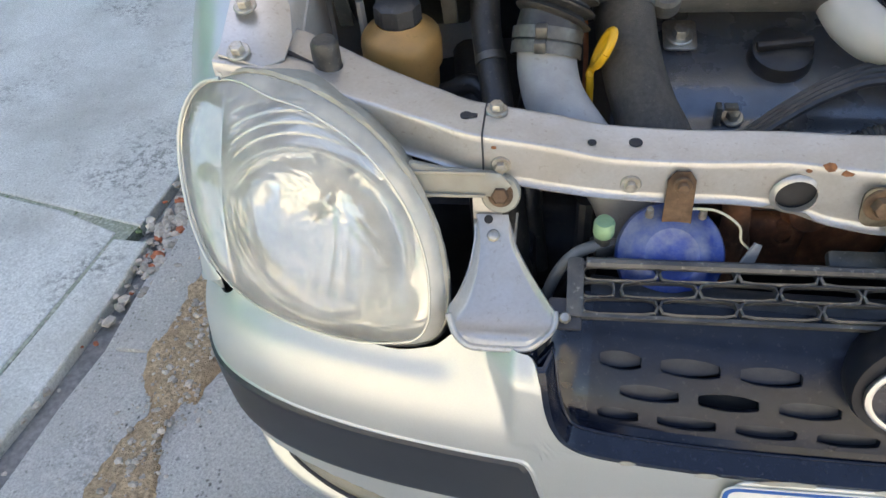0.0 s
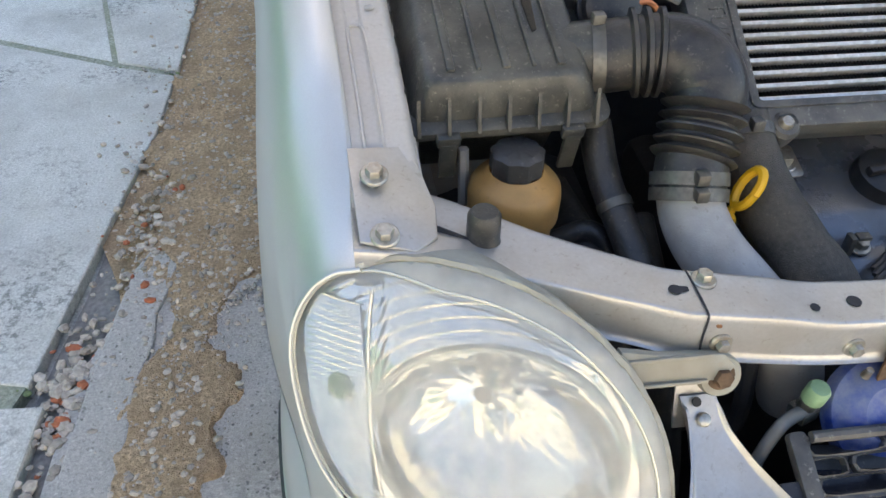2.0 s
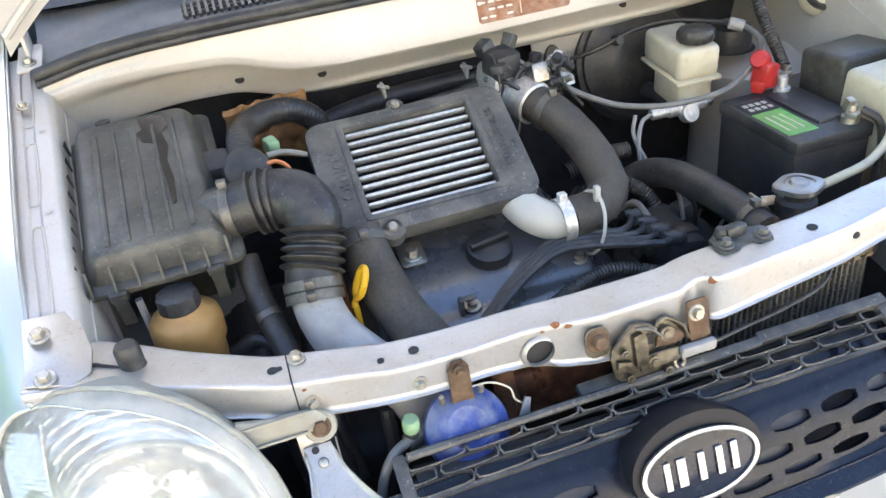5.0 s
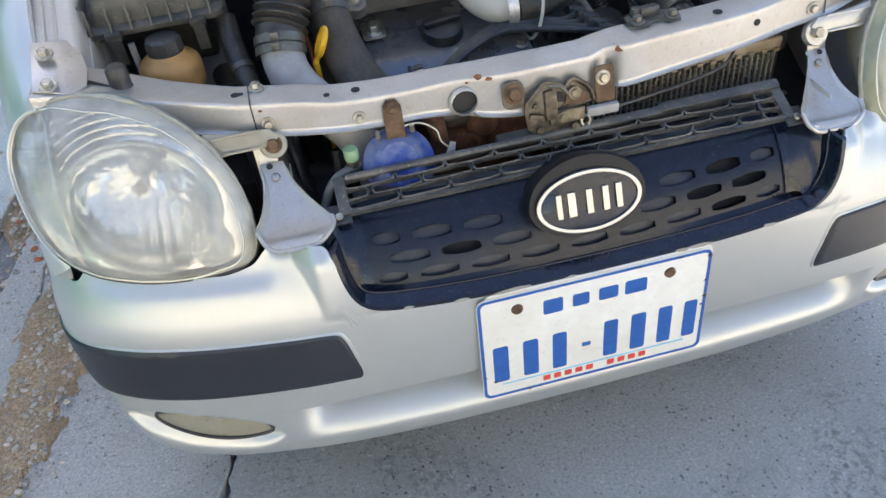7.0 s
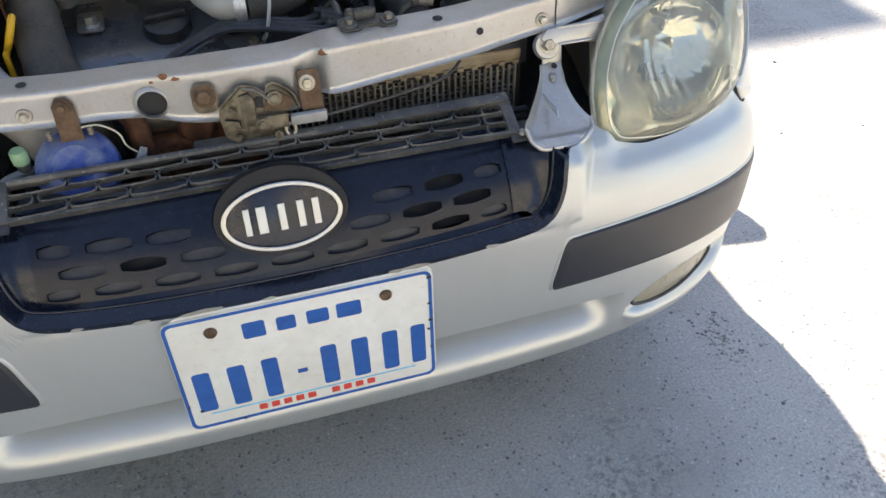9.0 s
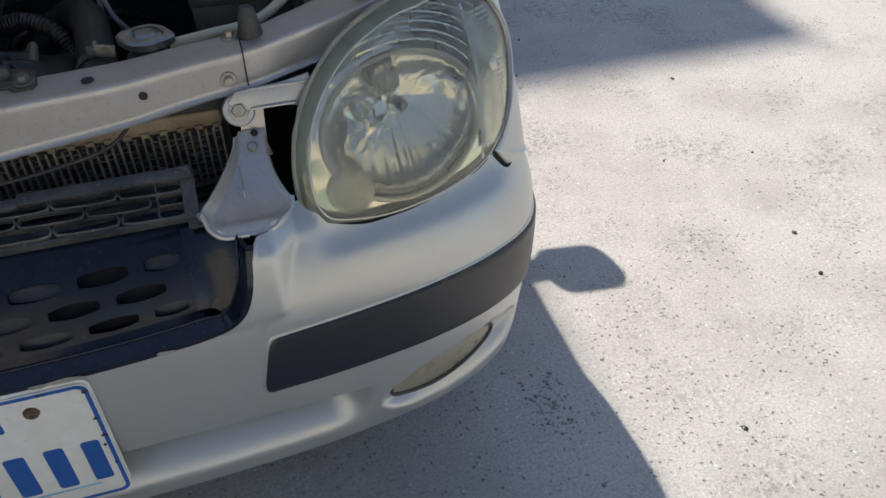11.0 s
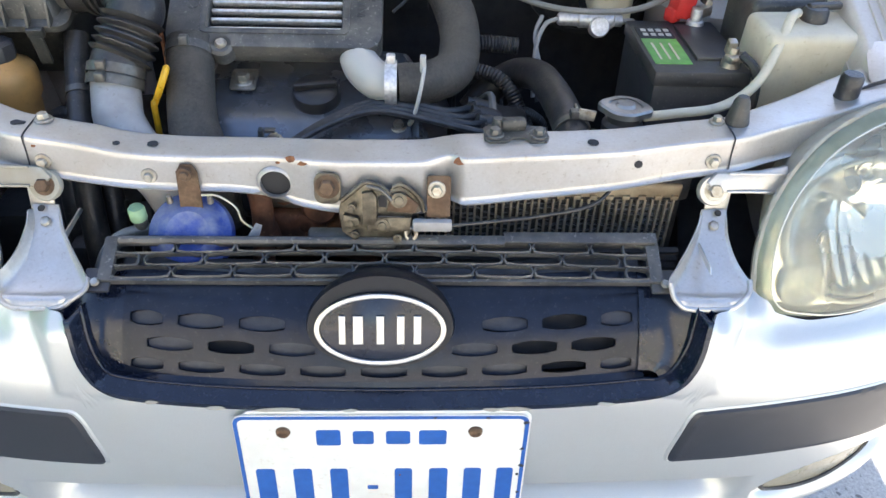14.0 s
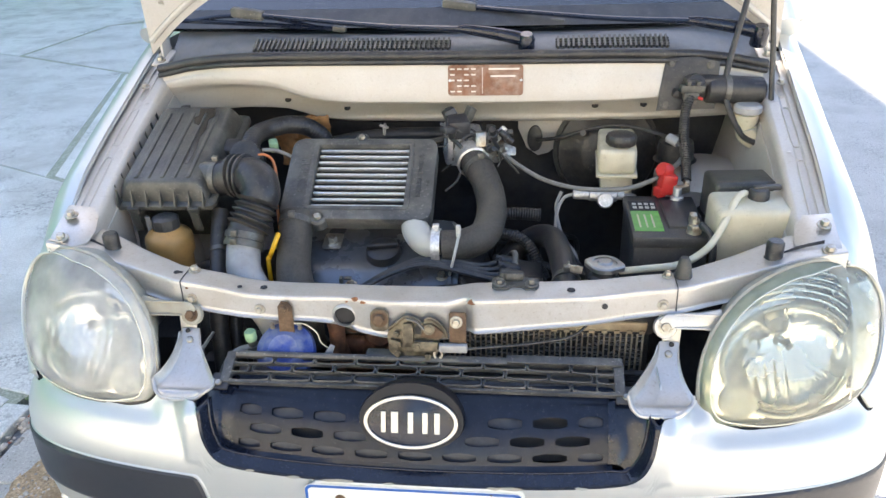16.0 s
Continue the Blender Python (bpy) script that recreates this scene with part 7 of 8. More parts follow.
# inlet trunk
tr = thing("air_intake_duct", "black rubber intake elbow with bellows", "intake duct", (-0.35, 0.40, 0.7))
part("snout", tube([(-0.452, 0.462, 0.852), (-0.425, 0.456, 0.858), (-0.402, 0.451, 0.860)], 0.033, 20, 4), M_dusty, tr)
part("elbow", tube([(-0.412, 0.453, 0.858), (-0.375, 0.444, 0.866), (-0.350, 0.436, 0.868), (-0.330, 0.422, 0.862), (-0.322, 0.404, 0.846), (-0.326, 0.392, 0.832)], [0.034, 0.034, 0.036, 0.037, 0.036, 0.034], 22, 8), M_rubber, tr)
for x, y, z, a in ((-0.383, 0.446, 0.8645, (1, -0.2, 0.15)), (-0.372, 0.443, 0.866, (1, -0.2, 0.1)), (-0.361, 0.440, 0.867, (1, -0.25, 0.05))):
    part("ring", lathe([(0.034, -0.004), (0.0415, -0.002), (0.0415, 0.002), (0.034, 0.004)], frame_matrix((x, y, z), a), 24), M_rubber, tr)
part("bellows", tube([(-0.326, 0.394, 0.835), (-0.330, 0.384, 0.822), (-0.336, 0.372, 0.806), (-0.341, 0.363, 0.795)], 0.031, 24, 8, ripple=0.0095, pitch=0.0122), M_rubber, tr)
part("cuff", tube([(-0.340, 0.364, 0.797), (-0.344, 0.354, 0.784), (-0.345, 0.346, 0.772)], 0.0335, 22, 4), M_rubber, tr)
clamp(tr, (-0.415, 0.4535, 0.8575), (1, -0.2, 0.1), 0.0345)
clamp(tr, (-0.3445, 0.353, 0.783), (-0.1, -0.6, -0.8), 0.0345)
clamp(tr, (-0.3455, 0.345, 0.771), (-0.1, -0.6, -0.8), 0.0345)
part("grey_pipe", tube([(-0.345, 0.350, 0.778), (-0.343, 0.330, 0.756), (-0.333, 0.300, 0.738), (-0.305, 0.268, 0.712), (-0.268, 0.245, 0.672), (-0.245, 0.235, 0.60)], 0.0305, 22, 8), M_grey, tr, "smooth grey plastic pipe")
sens = thing("resonator", "round dusty rubber resonator cap beside the filter box", "resonator", (-0.38, 0.53, 0.86))
part("barrel", lathe([(0, 0.040), (0.024, 0.040), (0.030, 0.036), (0.031, 0.026), (0.027, 0.022), (0.032, 0.018), (0.032, 0.012), (0.027, 0.008), (0.031, 0.004), (0.030, -0.02), (0.024, -0.04)], frame_matrix((-0.3875, 0.543, 0.863), (0.10, -0.75, 0.45)), 28), M_rubber, sens)
part("stub", box((-0.428, 0.558, 0.870), (0.06, 0.045, 0.05), (20, 0, 0), 0.012), M_black, sens)
bh = thing("breather_hose", "black ribbed hose curving behind the engine", "hose", (-0.3, 0.65, 0.85))
part("hose", tube([(-0.386, 0.545, 0.882), (-0.384, 0.580, 0.897), (-0.370, 0.625, 0.897), (-0.335, 0.655, 0.898), (-0.297, 0.668, 0.888), (-0.268, 0.675, 0.860), (-0.262, 0.680, 0.815)], 0.0185, 16, 8, ripple=0.0006, pitch=0.006), M_rubber, bh)
part("wire", tube([(-0.360, 0.515, 0.882), (-0.345, 0.520, 0.880), (-0.332, 0.522, 0.867), (-0.323, 0.505, 0.842), (-0.320, 0.480, 0.822), (-0.305, 0.43, 0.75), (-0.303, 0.40, 0.66)], 0.003, 6, 8), M_orange, bh, "faded orange wire")
part("white_tube", tube([(-0.355, 0.535, 0.885), (-0.330, 0.545, 0.880), (-0.302, 0.545, 0.868)], 0.004, 8, 6), M_cable, bh)
part("green_plug", box((-0.345, 0.575, 0.880), (0.018, 0.024, 0.022), (10, 0, 20), 0.004), M_gcap, bh, "pale green plug")

# power steering reservoir
ps = thing("fluid_reservoir", "amber plastic power steering reservoir with black cap", "reservoir", (-0.50, 0.375, 0.68))
pm_ = Matrix.Translation((-0.502, 0.378, 0.0))
part("tank", lathe([(0.0, 0.68), (0.030, 0.68), (0.036, 0.69), (0.038, 0.715), (0.0385, 0.732), (0.0435, 0.740), (0.044, 0.764), (0.0425, 0.773), (0.038, 0.779), (0.030, 0.782), (0.025, 0.789)], pm_, 32), M_amber, ps, "amber translucent tank")
bm = lathe([(0, 0.812), (0.019, 0.812), (0.024, 0.808), (0.0245, 0.790), (0.022, 0.787)], pm_, 36)
for v in bm.verts:
    d = Vector((v.co.x + 0.502, v.co.y - 0.378))
    if d.length > 0.022:
        k = 1 + 0.05 * math.cos(9 * math.atan2(d.y, d.x))
        v.co.x, v.co.y = -0.502 + d.x * k, 0.378 + d.y * k
part("cap", bm, M_black, ps, "ribbed black cap")
part("hose", tube([(-0.460, 0.375, 0.70), (-0.425, 0.370, 0.715), (-0.405, 0.355, 0.69), (-0.40, 0.34, 0.60)], 0.011, 10, 6), M_rubber, ps)
bolt((-0.455, 0.315, 0.70), (0, -0.3, 0.95), 0.012, parent=ps, material=M_dark)
# hoses beside it
for k, (pts, r) in enumerate(((((-0.415, 0.43, 0.80), (-0.410, 0.39, 0.76), (-0.395, 0.33, 0.72), (-0.385, 0.28, 0.68), (-0.37, 0.23, 0.58), (-0.36, 0.20, 0.46)), 0.0165),
                              (((-0.440, 0.46, 0.70), (-0.425, 0.37, 0.69), (-0.41, 0.30, 0.66), (-0.40, 0.26, 0.55)), 0.020),
                              (((-0.36, 0.40, 0.70), (-0.365, 0.31, 0.66), (-0.35, 0.25, 0.55)), 0.014))):
    hs = thing("coolant_hose", "plain black rubber coolant hose", "hose", pts[-1], "coolant hoses")
    part("hose", tube(pts, r, 12, 8), M_rubber, hs)
    part("hose_clamp", tube([Vector(pts[1]).lerp(Vector(pts[2]), t) for t in (0.3, 0.36, 0.42)], r + 0.0012, 12, 2), M_clamp, hs)
ds = thing("dipstick", "yellow plastic ring handle of the oil dipstick", "dipstick", (-0.30, 0.34, 0.70))
dm = frame_matrix((-0.291, 0.345, 0.766), (-0.9, -0.12, 0.42))
part("ring", tube([dm @ Vector((0.0105 * math.cos(a), 0.020 * math.sin(a) + 0.008, 0)) for a in (radians(b) for b in range(0, 361, 30))], 0.0046, 8, 3), M_yellow, ds, "yellow ring")
part("stem", tube([dm @ Vector((0, -0.008, 0)), dm @ Vector((0, -0.024, 0)), (-0.300, 0.335, 0.735), (-0.30, 0.33, 0.60)], 0.0042, 8, 4), M_yellow, ds)

# throttle body and cables behind the intercooler
tb = thing("throttle_unit", "greasy cast throttle unit with levers and plugs", "throttle unit", (0.05, 0.61, 0.78))
part("casting", merge(lathe([(0.030, -0.03), (0.034, -0.028), (0.034, 0.012), (0.030, 0.014), (0, 0.014)], frame_matrix((0.048, 0.618, 0.845), (-0.3, 0.9, 0.2)), 24), box((0.03, 0.655, 0.855), (0.075, 0.06, 0.075), (10, 5, 12), 0.010), box((0.085, 0.648, 0.842), (0.045, 0.030, 0.035), (0, 15, 8), 0.006)), M_alu, tb, "dull aluminium casting")
part("actuator", merge(box((0.022, 0.635, 0.900), (0.045, 0.045, 0.040), (8, 0, 15), 0.006), lathe([(0, 0.03), (0.013, 0.03), (0.015, 0.026), (0.015, 0)], frame_matrix((0.062, 0.625, 0.870), (0.6, -0.5, 0.5)), 16)), M_black, tb, "black plastic actuator")
part("lever", merge(prism([(-0.02, -0.012), (0.02, -0.012), (0.022, 0.004), (0.0, 0.016), (-0.022, 0.008)], 0.003, frame_matrix((0.118, 0.628, 0.852), (0.2, -0.8, 0.6)), 0.0006), box((0.10, 0.63, 0.870), (0.03, 0.02, 0.008), (20, 10, 0), 0.002)), M_zinc, tb, "throttle lever")
for k in range(9):
    x, y, z = rngb.uniform(-0.01, 0.11), rngb.uniform(0.60, 0.68), rngb.uniform(0.85, 0.925)
    part("connector", box((x, y, z), (rngb.uniform(0.012, 0.03), rngb.uniform(0.012, 0.025), rngb.uniform(0.012, 0.03)), (rngb.uniform(-30, 30), rngb.uniform(-30, 30), rngb.uniform(0, 90)), 0.003), rngb.choice((M_black, M_dusty, M_zinc, M_dark)), tb)

# small plugs, pipes and wires crowded round it
for k in range(16):
    x, y, z = rngb.uniform(-0.005, 0.125), rngb.uniform(0.585, 0.665), rngb.uniform(0.845, 0.895)
    a = Vector((rngb.uniform(-1, 1), rngb.uniform(-1, 0.2), rngb.uniform(-0.2, 1)))
    r = rngb.uniform(0.004, 0.009)
    part("plug", lathe([(0, 0.02), (r * 0.8, 0.02), (r, 0.016), (r, 0.008), (r * 1.25, 0.007), (r * 1.25, 0.002), (r, 0.0), (r, -0.014)], frame_matrix((x, y, z), a), 12), rngb.choice((M_black, M_dusty, M_alu, M_zinc, M_rubber)), tb)
for k in range(12):
    a = Vector((rngb.uniform(0.0, 0.12), rngb.uniform(0.59, 0.66), rngb.uniform(0.85, 0.90)))
    b = Vector((rngb.uniform(-0.02, 0.17), rngb.uniform(0.56, 0.70), rngb.uniform(0.78, 0.88)))
    part("wire", tube([a, a.lerp(b, 0.3) + Vector((0, -0.01, rngb.uniform(0.01, 0.035))), a.lerp(b, 0.7) + Vector((0.01, 0, rngb.uniform(-0.01, 0.02))), b], rngb.choice((0.0018, 0.0025, 0.004)), 6, 6), rngb.choice((M_rubber, M_black, M_cable, M_dusty)), tb)


def cable(name, label, pts, r, material, n=8, ripple=0.0, seg=8, group="cables"):
    c = thing(name, label, "cable", pts[0], group)
    part("cable", tube(pts, r, seg, n, ripple, 0.005), material, c)
    return c


cable("throttle_cable", "grey sleeved throttle cable", [(0.118, 0.620, 0.845), (0.150, 0.608, 0.825), (0.195, 0.588, 0.806), (0.250, 0.564, 0.799), (0.310, 0.550, 0.800), (0.370, 0.550, 0.807), (0.430, 0.572, 0.828), (0.466, 0.610, 0.848), (0.462, 0.645, 0.862), (0.445, 0.660, 0.866)], 0.0048, M_cable)
cable("accelerator_cable", "thin black cable along the firewall", [(0.445, 0.660, 0.866), (0.425, 0.690, 0.868), (0.364, 0.722, 0.873), (0.302, 0.742, 0.862), (0.237, 0.757, 0.837), (0.182, 0.785, 0.820)], 0.0042, M_rubber)
part("sleeve", lathe([(0.009, -0.012), (0.010, -0.01), (0.010, 0.012), (0.007, 0.014)], frame_matrix((0.452, 0.655, 0.865), (-0.6, 0.5, 0.2)), 14), M_grey, bpy.data.objects["accelerator_cable"], "grey sleeve")
cable("wiring_loom", "black taped wiring loom behind the engine", [(-0.27, 0.725, 0.832), (-0.20, 0.740, 0.841), (-0.12, 0.740, 0.848), (-0.04, 0.730, 0.853), (0.02, 0.705, 0.862), (0.06, 0.670, 0.880)], 0.015, M_dark, seg=12)
cable("wiring_loom", "thin black wiring loom", [(-0.19, 0.68, 0.830), (-0.11, 0.685, 0.842), (-0.03, 0.675, 0.855), (0.02, 0.66, 0.872)], 0.008, M_rubber)
for x, y, z in ((-0.147, 0.735, 0.862), (-0.012, 0.712, 0.872)):
    c = thing("loom_clip", "pale plastic loom clip", "clip", (x, y, z), "loom clips")
    part("clip", merge(box((x, y, z), (0.006, 0.02, 0.022), (10, 0, 0), 0.002), box((x, y - 0.006, z + 0.008), (0.020, 0.006, 0.005), (0, 20, 0), 0.001)), M_white, c)
# ignition leads
for k in range(4):
    cable("ignition_lead", "dusty black rubber ignition lead", [(0.117 + 0.006 * k, 0.413 - 0.026 * k, 0.716), (0.104 + 0.006 * k, 0.385 - 0.022 * k, 0.722), (0.075 + 0.007 * k, 0.364 - 0.016 * k, 0.729), (0.030 - 0.005 * k, 0.368 - 0.010 * k, 0.737), (-0.012 - 0.005 * k, 0.374 - 0.011 * k, 0.738), (-0.058 - 0.005 * k, 0.358 - 0.011 * k, 0.729), (-0.105 - 0.004 * k, 0.334 - 0.010 * k, 0.713), (-0.150 - 0.003 * k, 0.308 - 0.008 * k, 0.690)], 0.0048, M_lead, group="ignition leads")
coil = thing("ignition_coil", "black moulded coil pack with lead boots", "ignition coil", (0.15, 0.37, 0.60))
part("body", box((0.160, 0.385, 0.668), (0.06, 0.11, 0.07), (0, 10, 0), 0.008), M_black, coil)
for k in range(4):
    part("boot", lathe([(0, 0.030), (0.0065, 0.030), (0.0075, 0.020), (0.0105, 0.016), (0.0120, 0.0), (0.0135, -0.002), (0.0135, -0.014)], frame_matrix((0.130 + 0.006 * k, 0.420 - 0.026 * k, 0.706), (-0.75, -0.25, 0.45)), 12), M_rubber, coil, "rubber lead boot")
for k in range(10):
    x, y, z = rngb.uniform(0.10, 0.20), rngb.uniform(0.33, 0.45), rngb.uniform(0.665, 0.692)
    part("connector", box((x, y, z), (rngb.uniform(0.012, 0.028), rngb.uniform(0.014, 0.03), rngb.uniform(0.012, 0.024)), (rngb.uniform(-30, 30), rngb.uniform(-30, 30), rngb.uniform(0, 90)), 0.003), rngb.choice((M_black, M_rubber, M_dark)), coil, "dark wiring connector")
dist = thing("sensor_housing", "dark blue-grey cast sensor housing", "sensor", (0.03, 0.37, 0.62))
part("housing", merge(lathe([(0, 0.018), (0.025, 0.018), (0.034, 0.010), (0.036, -0.03)], frame_matrix((0.020, 0.392, 0.664), (0, -0.4, 0.9)), 24), box((0.036, 0.368, 0.656), (0.06, 0.03, 0.03), (20, 0, 10), 0.006)), M_cover, dist)
bolt((0.031, 0.380, 0.676), (0, -0.4, 0.9), 0.011, parent=dist)
for pts, r in ((((0.06, 0.33, 0.655), (0.10, 0.325, 0.668), (0.15, 0.335, 0.660), (0.20, 0.36, 0.63)), 0.012), (((-0.055, 0.305, 0.684), (-0.009, 0.313, 0.698), (0.035, 0.319, 0.703), (0.071, 0.312, 0.698), (0.100, 0.296, 0.692), (0.130, 0.282, 0.675)), 0.010), (((0.12, 0.42, 0.66), (0.17, 0.44, 0.69), (0.22, 0.47, 0.66), (0.24, 0.5, 0.6)), 0.010), (((0.09, 0.50, 0.72), (0.13, 0.49, 0.73), (0.17, 0.47, 0.715), (0.2, 0.44, 0.66)), 0.012), (((0.08, 0.54, 0.74), (0.13, 0.545, 0.75), (0.19, 0.55, 0.745)), 0.014)):
    cable("wiring_loom", "black corrugated wiring sleeve", pts, r * 0.85, M_rubber, ripple=0.0016, seg=10)

# coolant side: radiator, hose, cap
rad = thing("radiator", "dusty black radiator with bent aluminium fins", "radiator", (0.18, 0.225, 0.25))
part("core", box((0.185, 0.232, 0.47), (0.36, 0.020, 0.43)), M_fin, rad, "plain dark block of the fin core", smooth=False)
rr_ = random.Random(11)
part("top_tank", box((0.185, 0.232, 0.705), (0.375, 0.040, 0.040), (0, 0, 0), 0.008), M_dark, rad, "dark top tank")
M_rtank = mat("sun_faded_tank_plastic", (0.36, 0.30, 0.21), 0.6, 0, 0.2, 60, 0.0005, 200, dirt=(0.20, 0.13, 0.075), dirt_amt=0.7, dirt_scale=12, speck=((0.16, 0.11, 0.07), 0.4, 120))
strip = part("gusset_strip", box((0.20, 0.213, 0.702), (0.32, 0.008, 0.022), (12, 0, 0), 0.004, 3), M_rtank, rad, "faded tan lower lip of the tank")
for k in range(16):
    part("crimp", box((0.052 + 0.020 * k, 0.2085, 0.694), (0.009, 0.004, 0.006), (12, 0, 0), 0.001), M_rtank, strip)
neck = part("filler_neck", lathe([(0.026, 0.70), (0.026, 0.755), (0.021, 0.760), (0.021, 0.772)], Matrix.Translation((0.294, 0.285, 0)), 24), M_dark, rad)
bm = lathe([(0, 0.783), (0.010, 0.783), (0.013, 0.7795), (0.019, 0.779), (0.021, 0.781), (0.030, 0.7805), (0.0325, 0.778), (0.0325, 0.771), (0.030, 0.770), (0.022, 0.770), (0.022, 0.762)], Matrix.Translation((0.294, 0.285, 0)), 48)
for v in bm.verts:
    d = Vector((v.co.x - 0.294, v.co.y - 0.285))
    if d.length > 0.02:
        k = 0.84 + 0.20 * max(0.0, math.cos(2 * math.atan2(d.y, d.x) + 0.6)) ** 3
        v.co.x, v.co.y = 0.294 + d.x * k, 0.285 + d.y * k
part("pressure_cap", bm, M_pcap, rad, "lobed aluminium pressure cap")
part("overflow_hose", tube([(0.318, 0.285, 0.764), (0.36, 0.288, 0.768), (0.42, 0.30, 0.772), (0.465, 0.318, 0.795), (0.497, 0.352, 0.832), (0.518, 0.385, 0.856), (0.535, 0.405, 0.856)], 0.0062, 10, 8), M_tank, rad, "pale overflow hose")
rh = thing("radiator_hose", "thick dusty black radiator hose", "hose", (0.2, 0.4, 0.65))
part("hose", tube([(0.12, 0.500, 0.66), (0.150, 0.508, 0.695), (0.186, 0.505, 0.720), (0.212, 0.465, 0.735), (0.223, 0.405, 0.741), (0.230, 0.335, 0.741), (0.234, 0.262, 0.735)], 0.0225, 18, 8), M_rubber, rh)
clamp(rh, (0.2325, 0.290, 0.738), (0, 1, 0.05), 0.0232)
part("clip", merge(box((0.247, 0.285, 0.766), (0.022, 0.004, 0.014), (0, 10, 0), 0.001), box((0.236, 0.295, 0.768), (0.004, 0.024, 0.006), (0, 0, 0), 0.001)), M_zinc, rh)

# brake gear
bs = thing("brake_servo", "large black pressed-steel brake servo", "brake servo", (0.335, 0.80, 0.65))
part("drum", lathe([(0, 0.03), (0.05, 0.03), (0.06, 0.026), (0.085, 0.012), (0.105, 0.008), (0.110, 0.0)], frame_matrix((0.335, 0.785, 0.795), (0.0, -1, 0.18)), 48), M_rubber, bs)
part("rim", lathe([(0.108, 0.003), (0.116, 0.0), (0.117, -0.012), (0.110, -0.016), (0.108, -0.06), (0.0, -0.08)], frame_matrix((0.335, 0.785, 0.795), (0.0, -1, 0.18)), 48), M_rubber, bs)
part("vacuum_pipe", lathe([(0, 0.03), (0.007, 0.03), (0.009, 0.01), (0.009, 0.0)], frame_matrix((0.285, 0.765, 0.845), (-0.2, -1, 0.3)), 12), M_black, bs)
br_ = thing("brake_reservoir", "yellowed brake fluid reservoir with black cap", "reservoir", (0.327, 0.61, 0.77))
part("tank", merge(box((0.341, 0.646, 0.846), (0.074, 0.122, 0.052), (4, 0, -3), 0.010, 3), box((0.341, 0.646, 0.818), (0.080, 0.128, 0.006), (4, 0, -3), 0.002), box((0.342, 0.640, 0.790), (0.062, 0.090, 0.054), (4, 0, -3), 0.010, 3)), M_tank, br_, "yellowed plastic tank")
bm = lathe([(0, 0.894), (0.018, 0.894), (0.026, 0.892), (0.029, 0.888), (0.029, 0.876), (0.026, 0.872)], Matrix.Translation((0.345, 0.612, 0.0)), 40)
for v in bm.verts:
    d = Vector((v.co.x - 0.345, v.co.y - 0.612))
    if d.length > 0.02:
        k = 1 + 0.04 * math.cos(12 * math.atan2(d.y, d.x))
        v.co.x, v.co.y = 0.345 + d.x * k, 0.612 + d.y * k
part("cap", bm, M_rubber, br_, "knurled black cap")
part("master_cylinder", merge(lathe([(0, 0.07), (0.014, 0.07), (0.016, 0.066), (0.016, -0.06), (0.012, -0.065)], frame_matrix((0.33, 0.67, 0.758), (0, -1, 0.1)), 20), box((0.33, 0.62, 0.768), (0.03, 0.05, 0.02), (0, 0, 0), 0.004)), M_dark, br_, "dark master cylinder")
rv = thing("fuel_regulator", "bright aluminium pressure valve with thin pipes", "valve", (0.30, 0.60, 0.75))
part("barrel", merge(lathe([(0, 0.045), (0.008, 0.045), (0.010, 0.042), (0.010, 0.015), (0.0125, 0.012), (0.0125, -0.040), (0.009, -0.044), (0.009, -0.055), (0, -0.055)], frame_matrix((0.300, 0.592, 0.772), (-1, 0, 0.02)), 20), lathe([(0, 0.010), (0.014, 0.010), (0.016, 0.006), (0.016, -0.006)], frame_matrix((0.318, 0.580, 0.765), (0, -0.9, 0.4)), 20)), M_alu, rv)
for pts in (((0.255, 0.592, 0.773), (0.235, 0.585, 0.765), (0.222, 0.57, 0.73), (0.222, 0.55, 0.66)), ((0.232, 0.60, 0.775), (0.222, 0.585, 0.745), (0.235, 0.55, 0.70), (0.262, 0.52, 0.67), (0.265, 0.50, 0.62)), ((0.355, 0.592, 0.771), (0.375, 0.60, 0.768), (0.385, 0.62, 0.75))):
    part("brake_pipe", tube(pts, 0.0035, 8, 8), M_grey, rv, "thin grey pipe")

# battery
bt = thing("battery", "black car battery with green and white label", "battery", (0.40, 0.42, 0.60))
part("case", box((0.400, 0.420, 0.690), (0.126, 0.178, 0.165), (0, 0, 0), 0.004), M_black, bt, "black battery case")
part("lid", merge(box((0.400, 0.420, 0.781), (0.130, 0.184, 0.022), (0, 0, 0), 0.004), box((0.430, 0.425, 0.7935), (0.060, 0.12, 0.006), (0, 0, 0), 0.002)), M_black, bt, "dusty battery lid")
part("label", box((0.366, 0.395, 0.7925), (0.050, 0.085, 0.0012)), M_green, bt, "green label", smooth=False)
part("label", box((0.366, 0.460, 0.7925), (0.050, 0.042, 0.0012)), M_trimshade, bt, "black label", smooth=False)
for k in range(4):
    for j in range(2):
        part("print", box((0.351 + 0.011 * k, 0.452 + 0.016 * j, 0.7936), (0.007, 0.009, 0.0008)), M_white, bt, smooth=False)
for k in range(3):
    part("print", box((0.352 + 0.012 * k, 0.393, 0.7936), (0.003, 0.055, 0.0008)), M_tank, bt, smooth=False)
for x, y, m_ in ((0.432, 0.488, M_alu), (0.440, 0.350, M_zinc)):
    part("terminal", lathe([(0, 0.026), (0.007, 0.026), (0.008, 0.022), (0.008, 0.010), (0.012, 0.009), (0.013, 0.0)], Matrix.Translation((x, y, 0.792)), 18), m_, bt, "battery terminal")
